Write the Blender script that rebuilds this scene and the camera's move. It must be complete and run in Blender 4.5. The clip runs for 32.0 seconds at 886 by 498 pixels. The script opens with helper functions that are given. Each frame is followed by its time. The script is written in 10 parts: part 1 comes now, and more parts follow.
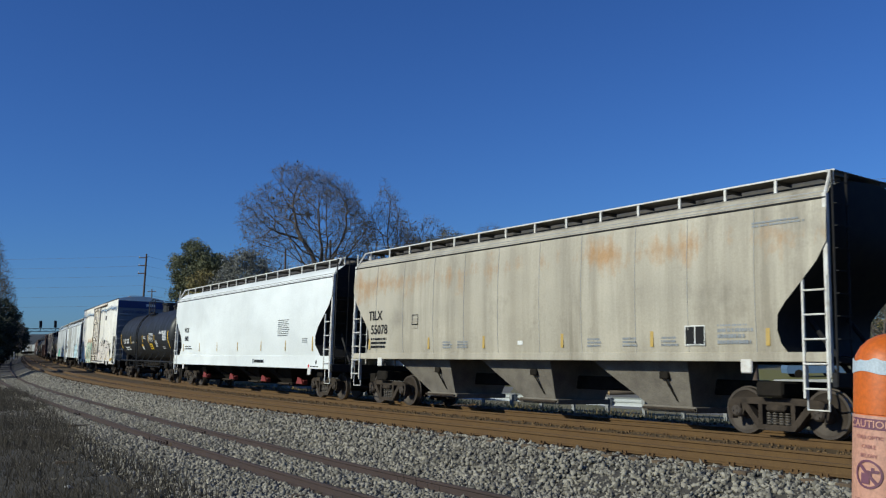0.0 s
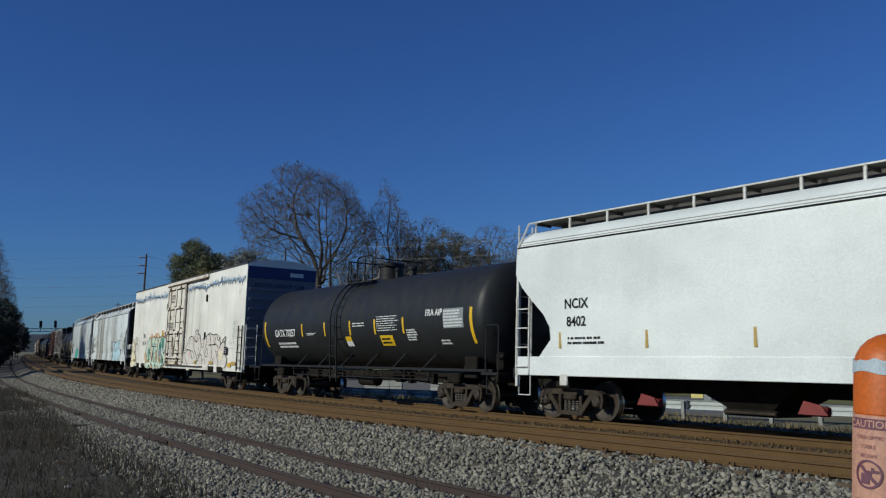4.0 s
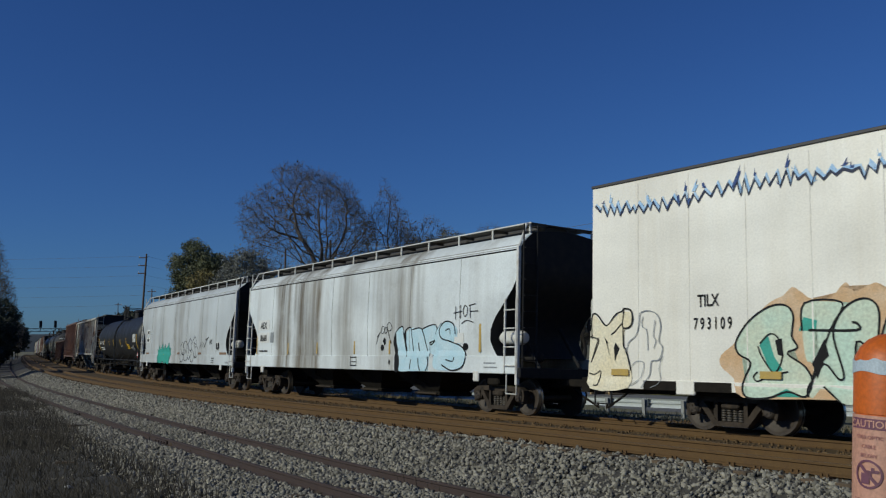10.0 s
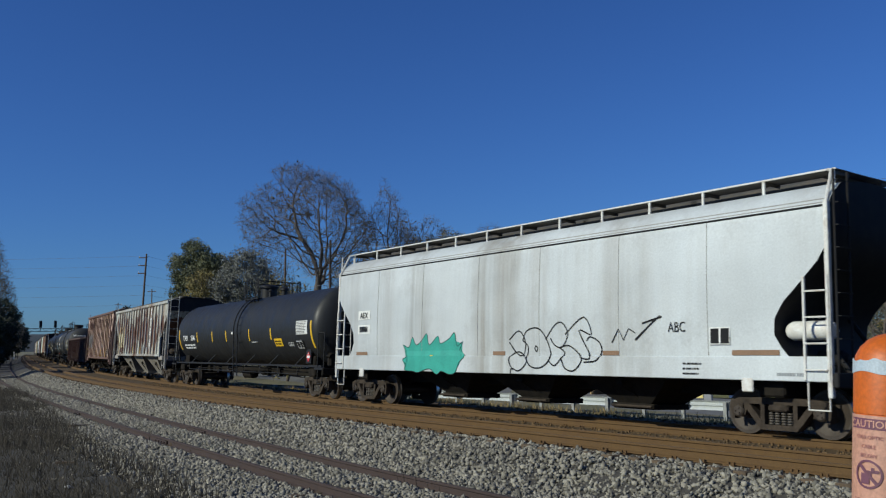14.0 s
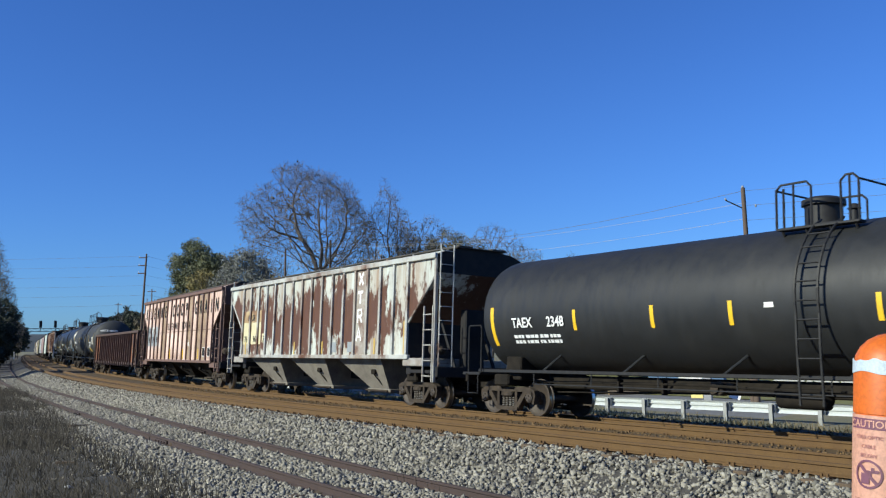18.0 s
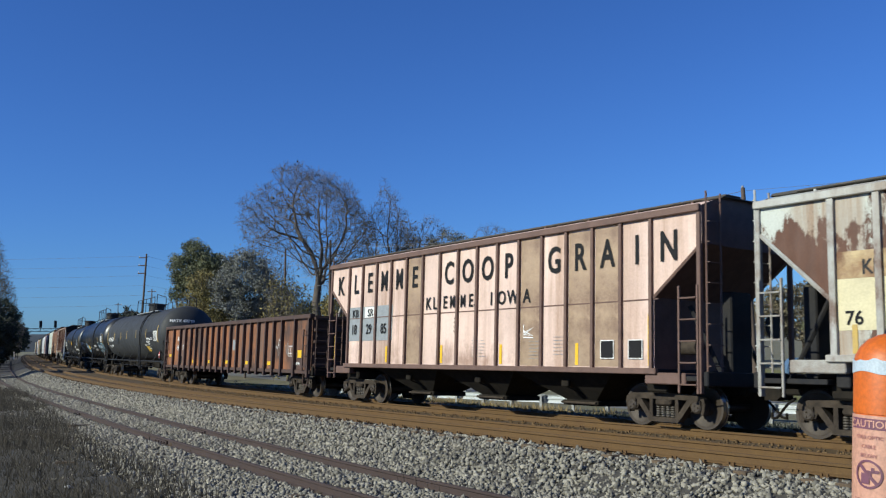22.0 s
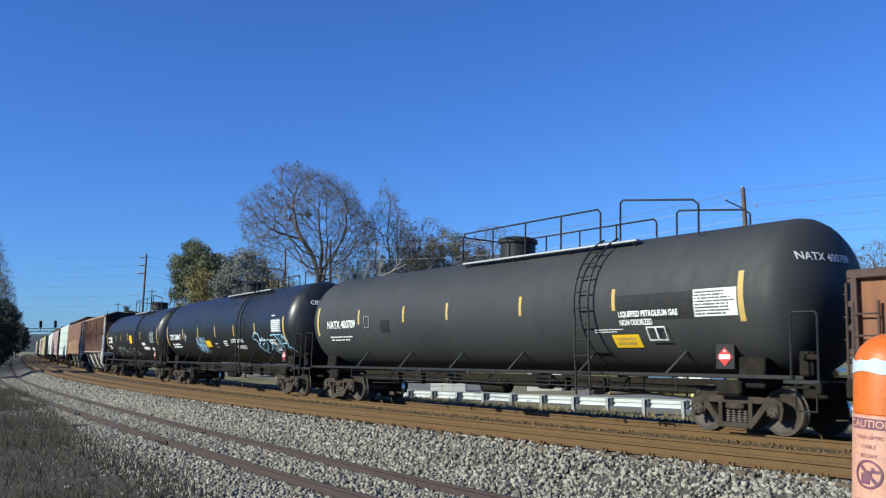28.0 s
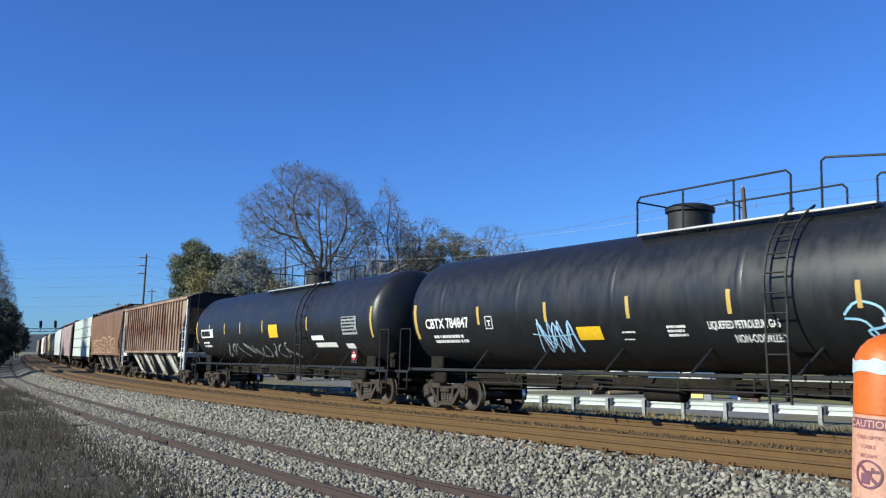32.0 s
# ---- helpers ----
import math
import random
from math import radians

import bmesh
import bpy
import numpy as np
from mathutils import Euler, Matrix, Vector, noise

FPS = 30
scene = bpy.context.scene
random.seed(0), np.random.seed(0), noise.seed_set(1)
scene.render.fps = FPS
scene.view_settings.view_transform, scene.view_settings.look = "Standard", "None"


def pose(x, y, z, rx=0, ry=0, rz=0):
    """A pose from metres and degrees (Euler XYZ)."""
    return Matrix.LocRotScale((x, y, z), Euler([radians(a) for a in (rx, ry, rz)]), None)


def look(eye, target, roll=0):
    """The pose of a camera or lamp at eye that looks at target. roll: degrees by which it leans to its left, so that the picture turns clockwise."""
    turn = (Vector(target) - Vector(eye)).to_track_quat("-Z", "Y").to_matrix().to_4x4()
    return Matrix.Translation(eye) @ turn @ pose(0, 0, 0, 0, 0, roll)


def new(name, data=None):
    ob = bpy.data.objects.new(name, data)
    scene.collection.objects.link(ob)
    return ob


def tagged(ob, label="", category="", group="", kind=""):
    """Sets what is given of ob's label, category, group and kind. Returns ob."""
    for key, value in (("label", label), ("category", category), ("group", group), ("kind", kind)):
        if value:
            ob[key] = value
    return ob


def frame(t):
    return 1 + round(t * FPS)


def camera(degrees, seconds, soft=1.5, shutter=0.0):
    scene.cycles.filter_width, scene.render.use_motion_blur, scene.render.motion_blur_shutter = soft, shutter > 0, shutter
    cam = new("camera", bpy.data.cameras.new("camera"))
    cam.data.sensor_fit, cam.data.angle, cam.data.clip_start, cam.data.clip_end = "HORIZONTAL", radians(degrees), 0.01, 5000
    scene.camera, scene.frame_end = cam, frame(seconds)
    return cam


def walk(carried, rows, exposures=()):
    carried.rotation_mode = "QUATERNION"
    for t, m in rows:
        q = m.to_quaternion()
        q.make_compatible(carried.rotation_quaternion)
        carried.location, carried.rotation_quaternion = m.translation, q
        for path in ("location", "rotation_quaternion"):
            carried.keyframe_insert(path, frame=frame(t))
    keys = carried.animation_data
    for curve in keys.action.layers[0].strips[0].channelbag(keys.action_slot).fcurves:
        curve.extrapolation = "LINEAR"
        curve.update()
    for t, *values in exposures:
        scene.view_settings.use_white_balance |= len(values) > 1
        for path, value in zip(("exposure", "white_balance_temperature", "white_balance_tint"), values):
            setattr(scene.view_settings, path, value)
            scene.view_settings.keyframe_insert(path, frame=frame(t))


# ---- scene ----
# The world: z = 0 is the top of the rail on which the train runs, the camera stands at x = y = 0.
EYE = 1.933
cam = camera(52.2, 32.0, soft=1.2, shutter=0.12)
view = look((0, 0, EYE), (0, math.cos(radians(5.866)), EYE + math.sin(radians(5.866))), -1.149)
walk(cam, [(0.0, view), (32.0, view)],
     [(0.0, -0.45), (1.0, -0.5), (2.0, -0.7), (3.0, -0.95), (3.5, -0.9), (4.5, -0.75), (5.5, -0.2), (6.2, -0.35), (7.0, -0.85), (8.0, -1.08), (10.0, -1.08), (11.0, -1.0), (12.0, -0.92),
      (13.0, -0.73), (14.5, -0.5), (15.6, -0.35), (16.5, 0.25), (17.5, 0.25), (19.0, 0.0), (21.0, -0.1), (22.5, 0.0), (25.0, 0.2), (28.0, 0.32), (32.0, 0.32)])

# ---- light ----
SUN_TO = Vector((-0.80, -0.36, 0.49)).normalized()
world = bpy.data.worlds.new("sky")
scene.world = world
world.use_nodes = True
wt = world.node_tree
sky = wt.nodes.new("ShaderNodeTexSky")
sky.sky_type, sky.sun_disc = "NISHITA", False
sky.sun_elevation = math.asin(SUN_TO.z)
sky.sun_rotation = math.atan2(SUN_TO.x, SUN_TO.y)
sky.air_density, sky.dust_density, sky.ozone_density = 1.0, 0.25, 3.0
deep = wt.nodes.new("ShaderNodeMix")
deep.data_type, deep.blend_type = "RGBA", "MULTIPLY"
deep.inputs[0].default_value = 1.0
deep.inputs[7].default_value = (0.38, 0.74, 1.42, 1)
wt.links.new(sky.outputs[0], deep.inputs[6])
wt.links.new(deep.outputs[2], wt.nodes["Background"].inputs[0])
wt.nodes["Background"].inputs[1].default_value = 0.088
sun = new("sun", bpy.data.lights.new("sun", "SUN"))
sun.data.energy, sun.data.angle, sun.data.color = 5.7, radians(0.53), (0.95, 0.965, 0.82)
sun.matrix_world = look(SUN_TO * 60, (0, 0, 0))

# ---- the line of the track ----
KNOT_S = (-420, -260, -120, -60, -25, 0, 15, 40)
KNOT_K = (0.00005, 0.00007, 0.00008, 0.00084, 0.00245, 0.00351, -0.00067, 0.0)
LINE_S = np.arange(-460.0, 140.01, 0.5)
_k = np.interp(LINE_S, KNOT_S, KNOT_K)
_h = np.concatenate([[0], np.cumsum((_k[1:] + _k[:-1]) / 2 * 0.5)])
_zero = int(np.searchsorted(LINE_S, 0.0))
LINE_H = _h - _h[_zero] - 0.96805
_x = np.concatenate([[0], np.cumsum((np.cos(LINE_H[1:]) + np.cos(LINE_H[:-1])) / 2 * 0.5)])
_y = np.concatenate([[0], np.cumsum((np.sin(LINE_H[1:]) + np.sin(LINE_H[:-1])) / 2 * 0.5)])
LINE_X, LINE_Y = _x - _x[_zero], _y - _y[_zero] + 28.053
CANT = 0.0569


def along(s, side=0.0, z=0.0):
    """The point s metres along the line, side metres towards the camera's side of it."""
    h = np.interp(s, LINE_S, LINE_H)
    return (float(np.interp(s, LINE_S, LINE_X) + math.sin(h) * side), float(np.interp(s, LINE_S, LINE_Y) - math.cos(h) * side), z)


def heading(s):
    return float(np.interp(s, LINE_S, LINE_H))


def along_all(s, side):
    h = np.interp(s, LINE_S, LINE_H)
    return np.interp(s, LINE_S, LINE_X) + np.sin(h) * side, np.interp(s, LINE_S, LINE_Y) - np.cos(h) * side


def siding_side(s):
    return float(np.interp(s, (-420, -60, -40, -20, -10, -4, 3, 7, 10, 14, 40), (9.0, 7.6, 7.4, 7.38, 7.55, 7.8, 8.1, 8.35, 8.5, 8.6, 8.8)))


def weed_edge(s):
    """How far to the camera's side the ballast reaches before dead weeds take over."""
    return np.interp(s, (-430, -48, -29, -20, -11, -0.6, 5, 9, 20), (9.4, 8.7, 8.6, 8.8, 9.5, 10.6, 11.0, 11.4, 11.8))


SIDING_Z = -0.30  # top of the old rails


def travelled(t):
    """How far the train has gone at t seconds, from where it is at 16 s."""
    q = t - 16
    return 6.9316 * q - 0.012754 * q * q + 0.0000534 * q ** 3


# ---- shapes ----
class Shape:
    """Collects vertices and faces of one mesh."""

    def __init__(self):
        self.v, self.f = [], []

    def add(self, vs, fs):
        n = len(self.v)
        self.v.extend(vs)
        self.f.extend([tuple(i + n for i in f) for f in fs])
        return self

    def box(self, x0, x1, y0, y1, z0, z1):
        return self.add([(x0, y0, z0), (x1, y0, z0), (x1, y1, z0), (x0, y1, z0), (x0, y0, z1), (x1, y0, z1), (x1, y1, z1), (x0, y1, z1)],
                        [(3, 2, 1, 0), (4, 5, 6, 7), (0, 1, 5, 4), (1, 2, 6, 5), (2, 3, 7, 6), (3, 0, 4, 7)])

    def bevelled(self, x0, x1, y0, y1, z0, z1, c):
        """A box with its four long (x) edges and its ends taken off by c."""
        ring = [(y0 + c, z0), (y1 - c, z0), (y1, z0 + c), (y1, z1 - c), (y1 - c, z1), (y0 + c, z1), (y0, z1 - c), (y0, z0 + c)]
        cy, cz = (y0 + y1) / 2, (z0 + z1) / 2
        small = [(cy + (y - cy) * (1 - 2 * c / (y1 - y0)), cz + (z - cz) * (1 - 2 * c / (z1 - z0))) for y, z in ring]
        vs = [(x, y, z) for x, r in ((x0, small), (x0 + c, ring), (x1 - c, ring), (x1, small)) for y, z in r]
        fs = [tuple(range(8))[::-1], tuple(range(24, 32))]
        for k in range(3):
            fs += [(k * 8 + i, k * 8 + (i + 1) % 8, k * 8 + 8 + (i + 1) % 8, k * 8 + 8 + i) for i in range(8)]
        return self.add(vs, fs)

    def prism(self, poly, y0, y1):
        """A polygon of (x, z) points pulled from y0 to y1."""
        n = len(poly)
        vs = [(x, y0, z) for x, z in poly] + [(x, y1, z) for x, z in poly]
        return self.add(vs, [tuple(range(n)), tuple(range(2 * n - 1, n - 1, -1))] + [(i, i + n, (i + 1) % n + n, (i + 1) % n) for i in range(n)])

    def tube(self, p, q, r, n=6, r2=None):
        p, q = Vector(p), Vector(q)
        a = (q - p).normalized()
        b = a.orthogonal().normalized()
        c = a.cross(b)
        r2 = r if r2 is None else r2
        vs = []
        for o, rr in ((p, r), (q, r2)):
            for i in range(n):
                t = 2 * math.pi * i / n
                vs.append(tuple(o + (b * math.cos(t) + c * math.sin(t)) * rr))
        return self.add(vs, [tuple(range(n))[::-1], tuple(range(n, 2 * n))] + [(i, (i + 1) % n, (i + 1) % n + n, i + n) for i in range(n)])

    def pipe(self, pts, r, n=6):
        """One bent round bar through the points."""
        ps = [Vector(p) for p in pts]
        side, vs, m = None, [], len(ps)
        for i, p in enumerate(ps):
            a = (ps[min(i + 1, m - 1)] - p).normalized() + (p - ps[max(i - 1, 0)]).normalized()
            a.normalize()
            side = a.orthogonal().normalized() if side is None else (side - a * side.dot(a)).normalized()
            up = a.cross(side)
            for k in range(n):
                t = 2 * math.pi * k / n
                vs.append(tuple(p + (side * math.cos(t) + up * math.sin(t)) * r))
        fs = [(j * n + k, j * n + (k + 1) % n, j * n + n + (k + 1) % n, j * n + n + k) for j in range(m - 1) for k in range(n)]
        return self.add(vs, fs + [tuple(range(n))[::-1], tuple(range((m - 1) * n, m * n))])

    def lathe(self, prof, cx, cz, n=24, y_axis=True):
        """A profile of (radius, y) turned about the y axis through (cx, cz)."""
        m = len(prof)
        vs = []
        for r, y in prof:
            for i in range(n):
                t = 2 * math.pi * i / n
                vs.append((cx + r * math.cos(t), y, cz + r * math.sin(t)))
        fs = [(k * n + i, k * n + (i + 1) % n, k * n + n + (i + 1) % n, k * n + n + i) for k in range(m - 1) for i in range(n)]
        fs += [tuple(range(n))[::-1], tuple(range((m - 1) * n, m * n))]
        return self.add(vs, fs)

    def barrel(self, prof, cy, cz, n=48):
        """A profile of (x, radius) turned about the x axis."""
        m = len(prof)
        vs = [(x, cy + r * math.cos(2 * math.pi * i / n), cz + r * math.sin(2 * math.pi * i / n)) for x, r in prof for i in range(n)]
        fs = [(k * n + i, k * n + (i + 1) % n, k * n + n + (i + 1) % n, k * n + n + i) for k in range(m - 1) for i in range(n)]
        fs += [tuple(range(n))[::-1], tuple(range((m - 1) * n, m * n))]
        return self.add(vs, fs)

    def upright(self, prof, cx, cy, n=20):
        """A profile of (radius, z) turned about an upright axis."""
        m = len(prof)
        vs = [(cx + r * math.cos(2 * math.pi * i / n), cy + r * math.sin(2 * math.pi * i / n), z) for r, z in prof for i in range(n)]
        fs = [(k * n + i, k * n + (i + 1) % n, k * n + n + (i + 1) % n, k * n + n + i) for k in range(m - 1) for i in range(n)]
        fs += [tuple(range(n))[::-1], tuple(range((m - 1) * n, m * n))]
        return self.add(vs, fs)

    def stroke(self, pts, w, y, closed=False):
        """A flat painted line through (x, z) points on a wall at y."""
        if closed:
            pts = list(pts) + [pts[0], pts[1]]
        left, n = [], len(pts)
        for i, (x, z) in enumerate(pts):
            a, b = pts[max(i - 1, 0)], pts[min(i + 1, n - 1)]
            dx, dz = b[0] - a[0], b[1] - a[1]
            d = math.hypot(dx, dz) or 1
            left.append((x - dz / d * w / 2, z + dx / d * w / 2, x + dz / d * w / 2, z - dx / d * w / 2))
        yy = y if callable(y) else (lambda z: y)
        vs = [q for a in left for q in ((a[0], yy(a[1]), a[1]), (a[2], yy(a[3]), a[3]))]
        return self.add(vs, [(2 * i, 2 * i + 1, 2 * i + 3, 2 * i + 2) for i in range(n - 1)])

    def mesh(self, name, smooth=0):
        me = bpy.data.meshes.new(name)
        me.from_pydata(self.v, [], self.f)
        if smooth:
            me.shade_smooth()
            me.set_sharp_from_angle(angle=radians(smooth))
        me.update()
        return me


def part(name, shape, material, parent=None, label="", smooth=0):
    """One mesh object under a thing or part; shape may be a mesh that is shared."""
    me = shape.mesh(name, smooth) if isinstance(shape, Shape) else shape
    if not me.materials:
        me.materials.append(material)
    ob = new(name, me)
    if parent is not None:
        ob.parent = parent
    if label:
        tagged(ob, label)
    return ob


def thing(name, m, label, category, group="", kind=""):
    ob = new(name)
    ob.empty_display_size = 0.3
    ob.matrix_world = m
    return tagged(ob, label, category, group, kind)


# ---- materials ----
def node(tree, kind, **values):
    n = tree.nodes.new(kind)
    for key, value in values.items():
        n.inputs[key].default_value = value
    return n


def ramp(tree, fac, stops):
    r = tree.nodes.new("ShaderNodeValToRGB")
    while len(r.color_ramp.elements) < len(stops):
        r.color_ramp.elements.new(0.5)
    for e, (p, c) in zip(r.color_ramp.elements, stops):
        e.position = p
        e.color = (*c, 1) if isinstance(c, tuple) else (c, c, c, 1)
    tree.links.new(fac, r.inputs[0])
    return r.outputs[0]


def mix(tree, fac, a, b, blend="MIX"):
    m = tree.nodes.new("ShaderNodeMix")
    m.data_type, m.blend_type = "RGBA", blend
    for slot, value in ((0, fac), (6, a), (7, b)):
        if hasattr(value, "is_linked"):
            tree.links.new(value, m.inputs[slot])
        else:
            m.inputs[slot].default_value = (*value, 1) if isinstance(value, tuple) else value
    return m.outputs[2]


def noise_of(tree, scale=(1, 1, 1), size=1.0, detail=5.0, rough=0.6, where="Object", offset=0.0):
    co = tree.nodes.new("ShaderNodeTexCoord")
    mp = tree.nodes.new("ShaderNodeMapping")
    mp.inputs["Scale"].default_value = scale
    mp.inputs["Location"].default_value = (offset, offset * 0.7, offset * 0.3)
    tree.links.new(co.outputs[where], mp.inputs[0])
    n = node(tree, "ShaderNodeTexNoise", Scale=size, Detail=detail, Roughness=rough)
    tree.links.new(mp.outputs[0], n.inputs["Vector"])
    return n.outputs["Fac"]


def material(name, base, rough=0.6, metal=0.0, spots=None, amount=0.4, size=3.0, bump=0.0, bump_size=40.0, each=0.0, spec=0.5):
    """A plain surface with two scales of variation; spots is the colour of its stains."""
    m = bpy.data.materials.new(name)
    m.use_nodes = True
    t = m.node_tree
    b = t.nodes["Principled BSDF"]
    spots = spots or tuple(c * 0.55 for c in base)
    big = ramp(t, noise_of(t, size=size), [(0.38, 0.0), (0.72, 1.0)])
    col = mix(t, math_of(t, "MULTIPLY", big, amount), base, spots)
    fine = ramp(t, noise_of(t, size=size * 14, detail=3), [(0.3, 0.78), (0.7, 1.12)])
    col = mix(t, 1.0, col, fine, "MULTIPLY")
    if each:
        info = t.nodes.new("ShaderNodeObjectInfo")
        geo = t.nodes.new("ShaderNodeNewGeometry")
        both = math_of(t, "FRACT", math_of(t, "ADD", info.outputs["Random"], geo.outputs["Random Per Island"]))
        col = mix(t, 1.0, col, ramp(t, both, [(0.0, 1 - each), (1.0, 1 + each)]), "MULTIPLY")
    t.links.new(col, b.inputs["Base Color"])
    b.inputs["Roughness"].default_value, b.inputs["Metallic"].default_value = rough, metal
    b.inputs["Specular IOR Level"].default_value = spec
    if bump:
        bp = node(t, "ShaderNodeBump", Strength=bump, Distance=0.02)
        t.links.new(noise_of(t, size=bump_size, detail=4), bp.inputs["Height"])
        t.links.new(bp.outputs[0], b.inputs["Normal"])
    return m


def math_of(tree, op, a, b=0.0):
    m = tree.nodes.new("ShaderNodeMath")
    m.operation = op
    for slot, value in ((0, a), (1, b)):
        if hasattr(value, "is_linked"):
            tree.links.new(value, m.inputs[slot])
        else:
            m.inputs[slot].default_value = value
    return m.outputs[0]


def car_paint(name, base, dirt=(0.16, 0.12, 0.08), streak=0.5, rust=(0.30, 0.11, 0.03), rusty=0.0, rough=0.45, seed=0.0, band=None, runs=(), soft_rust=0.12, cover=1.0, spec=0.5):
    """Weathered paint: streaks that run down, rust patches, fine grain. band=(low, high): the heights between which the rust lies thickest."""
    m = bpy.data.materials.new(name)
    m.use_nodes = True
    t = m.node_tree
    b = t.nodes["Principled BSDF"]
    run = ramp(t, noise_of(t, (0.9, 0.9, 0.05), 1.6, 8, 0.72, offset=seed), [(0.38, 0.0), (0.64, 1.0)])
    group = ramp(t, noise_of(t, (0.30, 0.30, 0.01), 1.0, 3, 0.6, offset=seed + 7), [(0.40, 0.15), (0.58, 1.0)])
    col = mix(t, math_of(t, "MULTIPLY", math_of(t, "MULTIPLY", run, group), streak), base, dirt)
    if runs:
        co = t.nodes.new("ShaderNodeTexCoord")
        sep = t.nodes.new("ShaderNodeSeparateXYZ")
        t.links.new(co.outputs["Object"], sep.inputs[0])
        wob = math_of(t, "MULTIPLY", math_of(t, "SUBTRACT", noise_of(t, (0.4, 0.4, 0.5), 1.2, 3, offset=seed), 0.5), 0.9)
        at = math_of(t, "ADD", math_of(t, "DIVIDE", math_of(t, "ADD", sep.outputs["X"], wob), 24.0), 0.5)
        stops = [(0.0, 0.0)]
        for x0, x1, s in runs:
            stops += [(x0 / 24 + 0.49, 0.0), (x0 / 24 + 0.51, s), (x1 / 24 + 0.49, s), (x1 / 24 + 0.51, 0.0)]
        where = ramp(t, at, stops)
        lines = ramp(t, noise_of(t, (1.3, 1.3, 0.035), 2.2, 7, 0.62, offset=seed + 21), [(0.34, 0.2), (0.58, 1.0)])
        broad = ramp(t, noise_of(t, (0.55, 0.55, 0.03), 2.0, 3, 0.5, offset=seed + 41), [(0.36, 0.45), (0.50, 1.0)])
        fade = ramp(t, noise_of(t, (0.5, 0.5, 0.45), 1.3, 5, 0.6, offset=seed + 51), [(0.28, 0.6), (0.48, 1.0)])
        lines = math_of(t, "MULTIPLY", lines, math_of(t, "MULTIPLY", broad, fade))
        tone = mix(t, noise_of(t, (0.7, 0.7, 0.1), 1.5, 4, offset=seed + 2), (0.075, 0.062, 0.047), (0.27, 0.22, 0.145))
        col = mix(t, math_of(t, "MULTIPLY", where, lines), col, tone)
    blot = ramp(t, noise_of(t, (0.9, 0.9, 0.7), 1.2, 9, 0.72, offset=seed + 31), [(0.54, 0.0), (0.72, 0.5)])
    col = mix(t, math_of(t, "MULTIPLY", blot, min(streak, 0.8)), col, tuple(c * 0.7 for c in dirt))
    soft = ramp(t, noise_of(t, (0.35, 0.35, 0.6), 1.1, 4, 0.5, offset=seed + 3), [(0.3, 0.86), (0.7, 1.08)])
    col = mix(t, 1.0, col, soft, "MULTIPLY")
    if rusty:
        patch = noise_of(t, (0.55, 0.55, 0.34), 2.1 if band else 1.5, 10, 0.73 if band else 0.68, offset=seed + 11)
        if band:
            co = t.nodes.new("ShaderNodeTexCoord")
            sep = t.nodes.new("ShaderNodeSeparateXYZ")
            t.links.new(co.outputs["Object"], sep.inputs[0])
            mid, half = (band[0] + band[1]) / 2, (band[1] - band[0]) / 2
            off = math_of(t, "ABSOLUTE", math_of(t, "DIVIDE", math_of(t, "SUBTRACT", sep.outputs["Z"], mid), half))
            patch = math_of(t, "SUBTRACT", patch, math_of(t, "MULTIPLY", math_of(t, "SUBTRACT", off, 0.55), 0.22))
            patch = math_of(t, "ADD", patch, math_of(t, "MULTIPLY", math_of(t, "SUBTRACT", noise_of(t, (1.3, 1.3, 0.12), 1.6, 6, 0.7, offset=seed + 5), 0.5), 0.55))
        edge = 0.62 - rusty * 0.3
        mask = ramp(t, patch, [(edge - 0.02, 0.0), (edge - 0.02 + soft_rust, cover)])
        tone = mix(t, noise_of(t, (1, 1, 0.4), 5, 5, 0.7), rust, tuple(c * 0.45 for c in rust))
        col = mix(t, mask, col, tone)
        halo = ramp(t, patch, [(edge - 0.10, 0.0), (edge + 0.02, 0.55)])
        col = mix(t, halo, col, rust, "MIX") if not band else col
    fine = ramp(t, noise_of(t, size=24, detail=3, offset=seed), [(0.3, 0.9), (0.7, 1.06)])
    col = mix(t, 1.0, col, fine, "MULTIPLY")
    t.links.new(col, b.inputs["Base Color"])
    t.links.new(ramp(t, noise_of(t, (1, 1, 0.3), 4, 4), [(0.2, rough - 0.12), (0.8, rough + 0.2)]), b.inputs["Roughness"])
    b.inputs["Specular IOR Level"].default_value = spec
    bp = node(t, "ShaderNodeBump", Strength=0.25, Distance=0.03)
    t.links.new(noise_of(t, (0.6, 0.6, 0.4), 1.3, 3), bp.inputs["Height"])
    t.links.new(bp.outputs[0], b.inputs["Normal"])
    return m


TAN = car_paint("tan_grey_paint", (0.48, 0.435, 0.34), (0.20, 0.17, 0.12), 0.9, (0.52, 0.26, 0.07), 0.19, seed=3, band=(3.05, 4.45), soft_rust=0.22, cover=0.75, runs=((-6.0, -5.2, 0.3), (-2.6, -1.2, 0.35), (-0.4, 0.6, 0.3), (3.6, 4.4, 0.22)))
WHITE = car_paint("clean_white_paint", (0.77, 0.80, 0.78), (0.5, 0.48, 0.43), 0.15, seed=5)
CREAM = car_paint("off_white_paint", (0.85, 0.82, 0.74), (0.60, 0.50, 0.34), 0.25, seed=8, runs=((1.4, 2.7, 0.42), (3.6, 4.4, 0.2)))
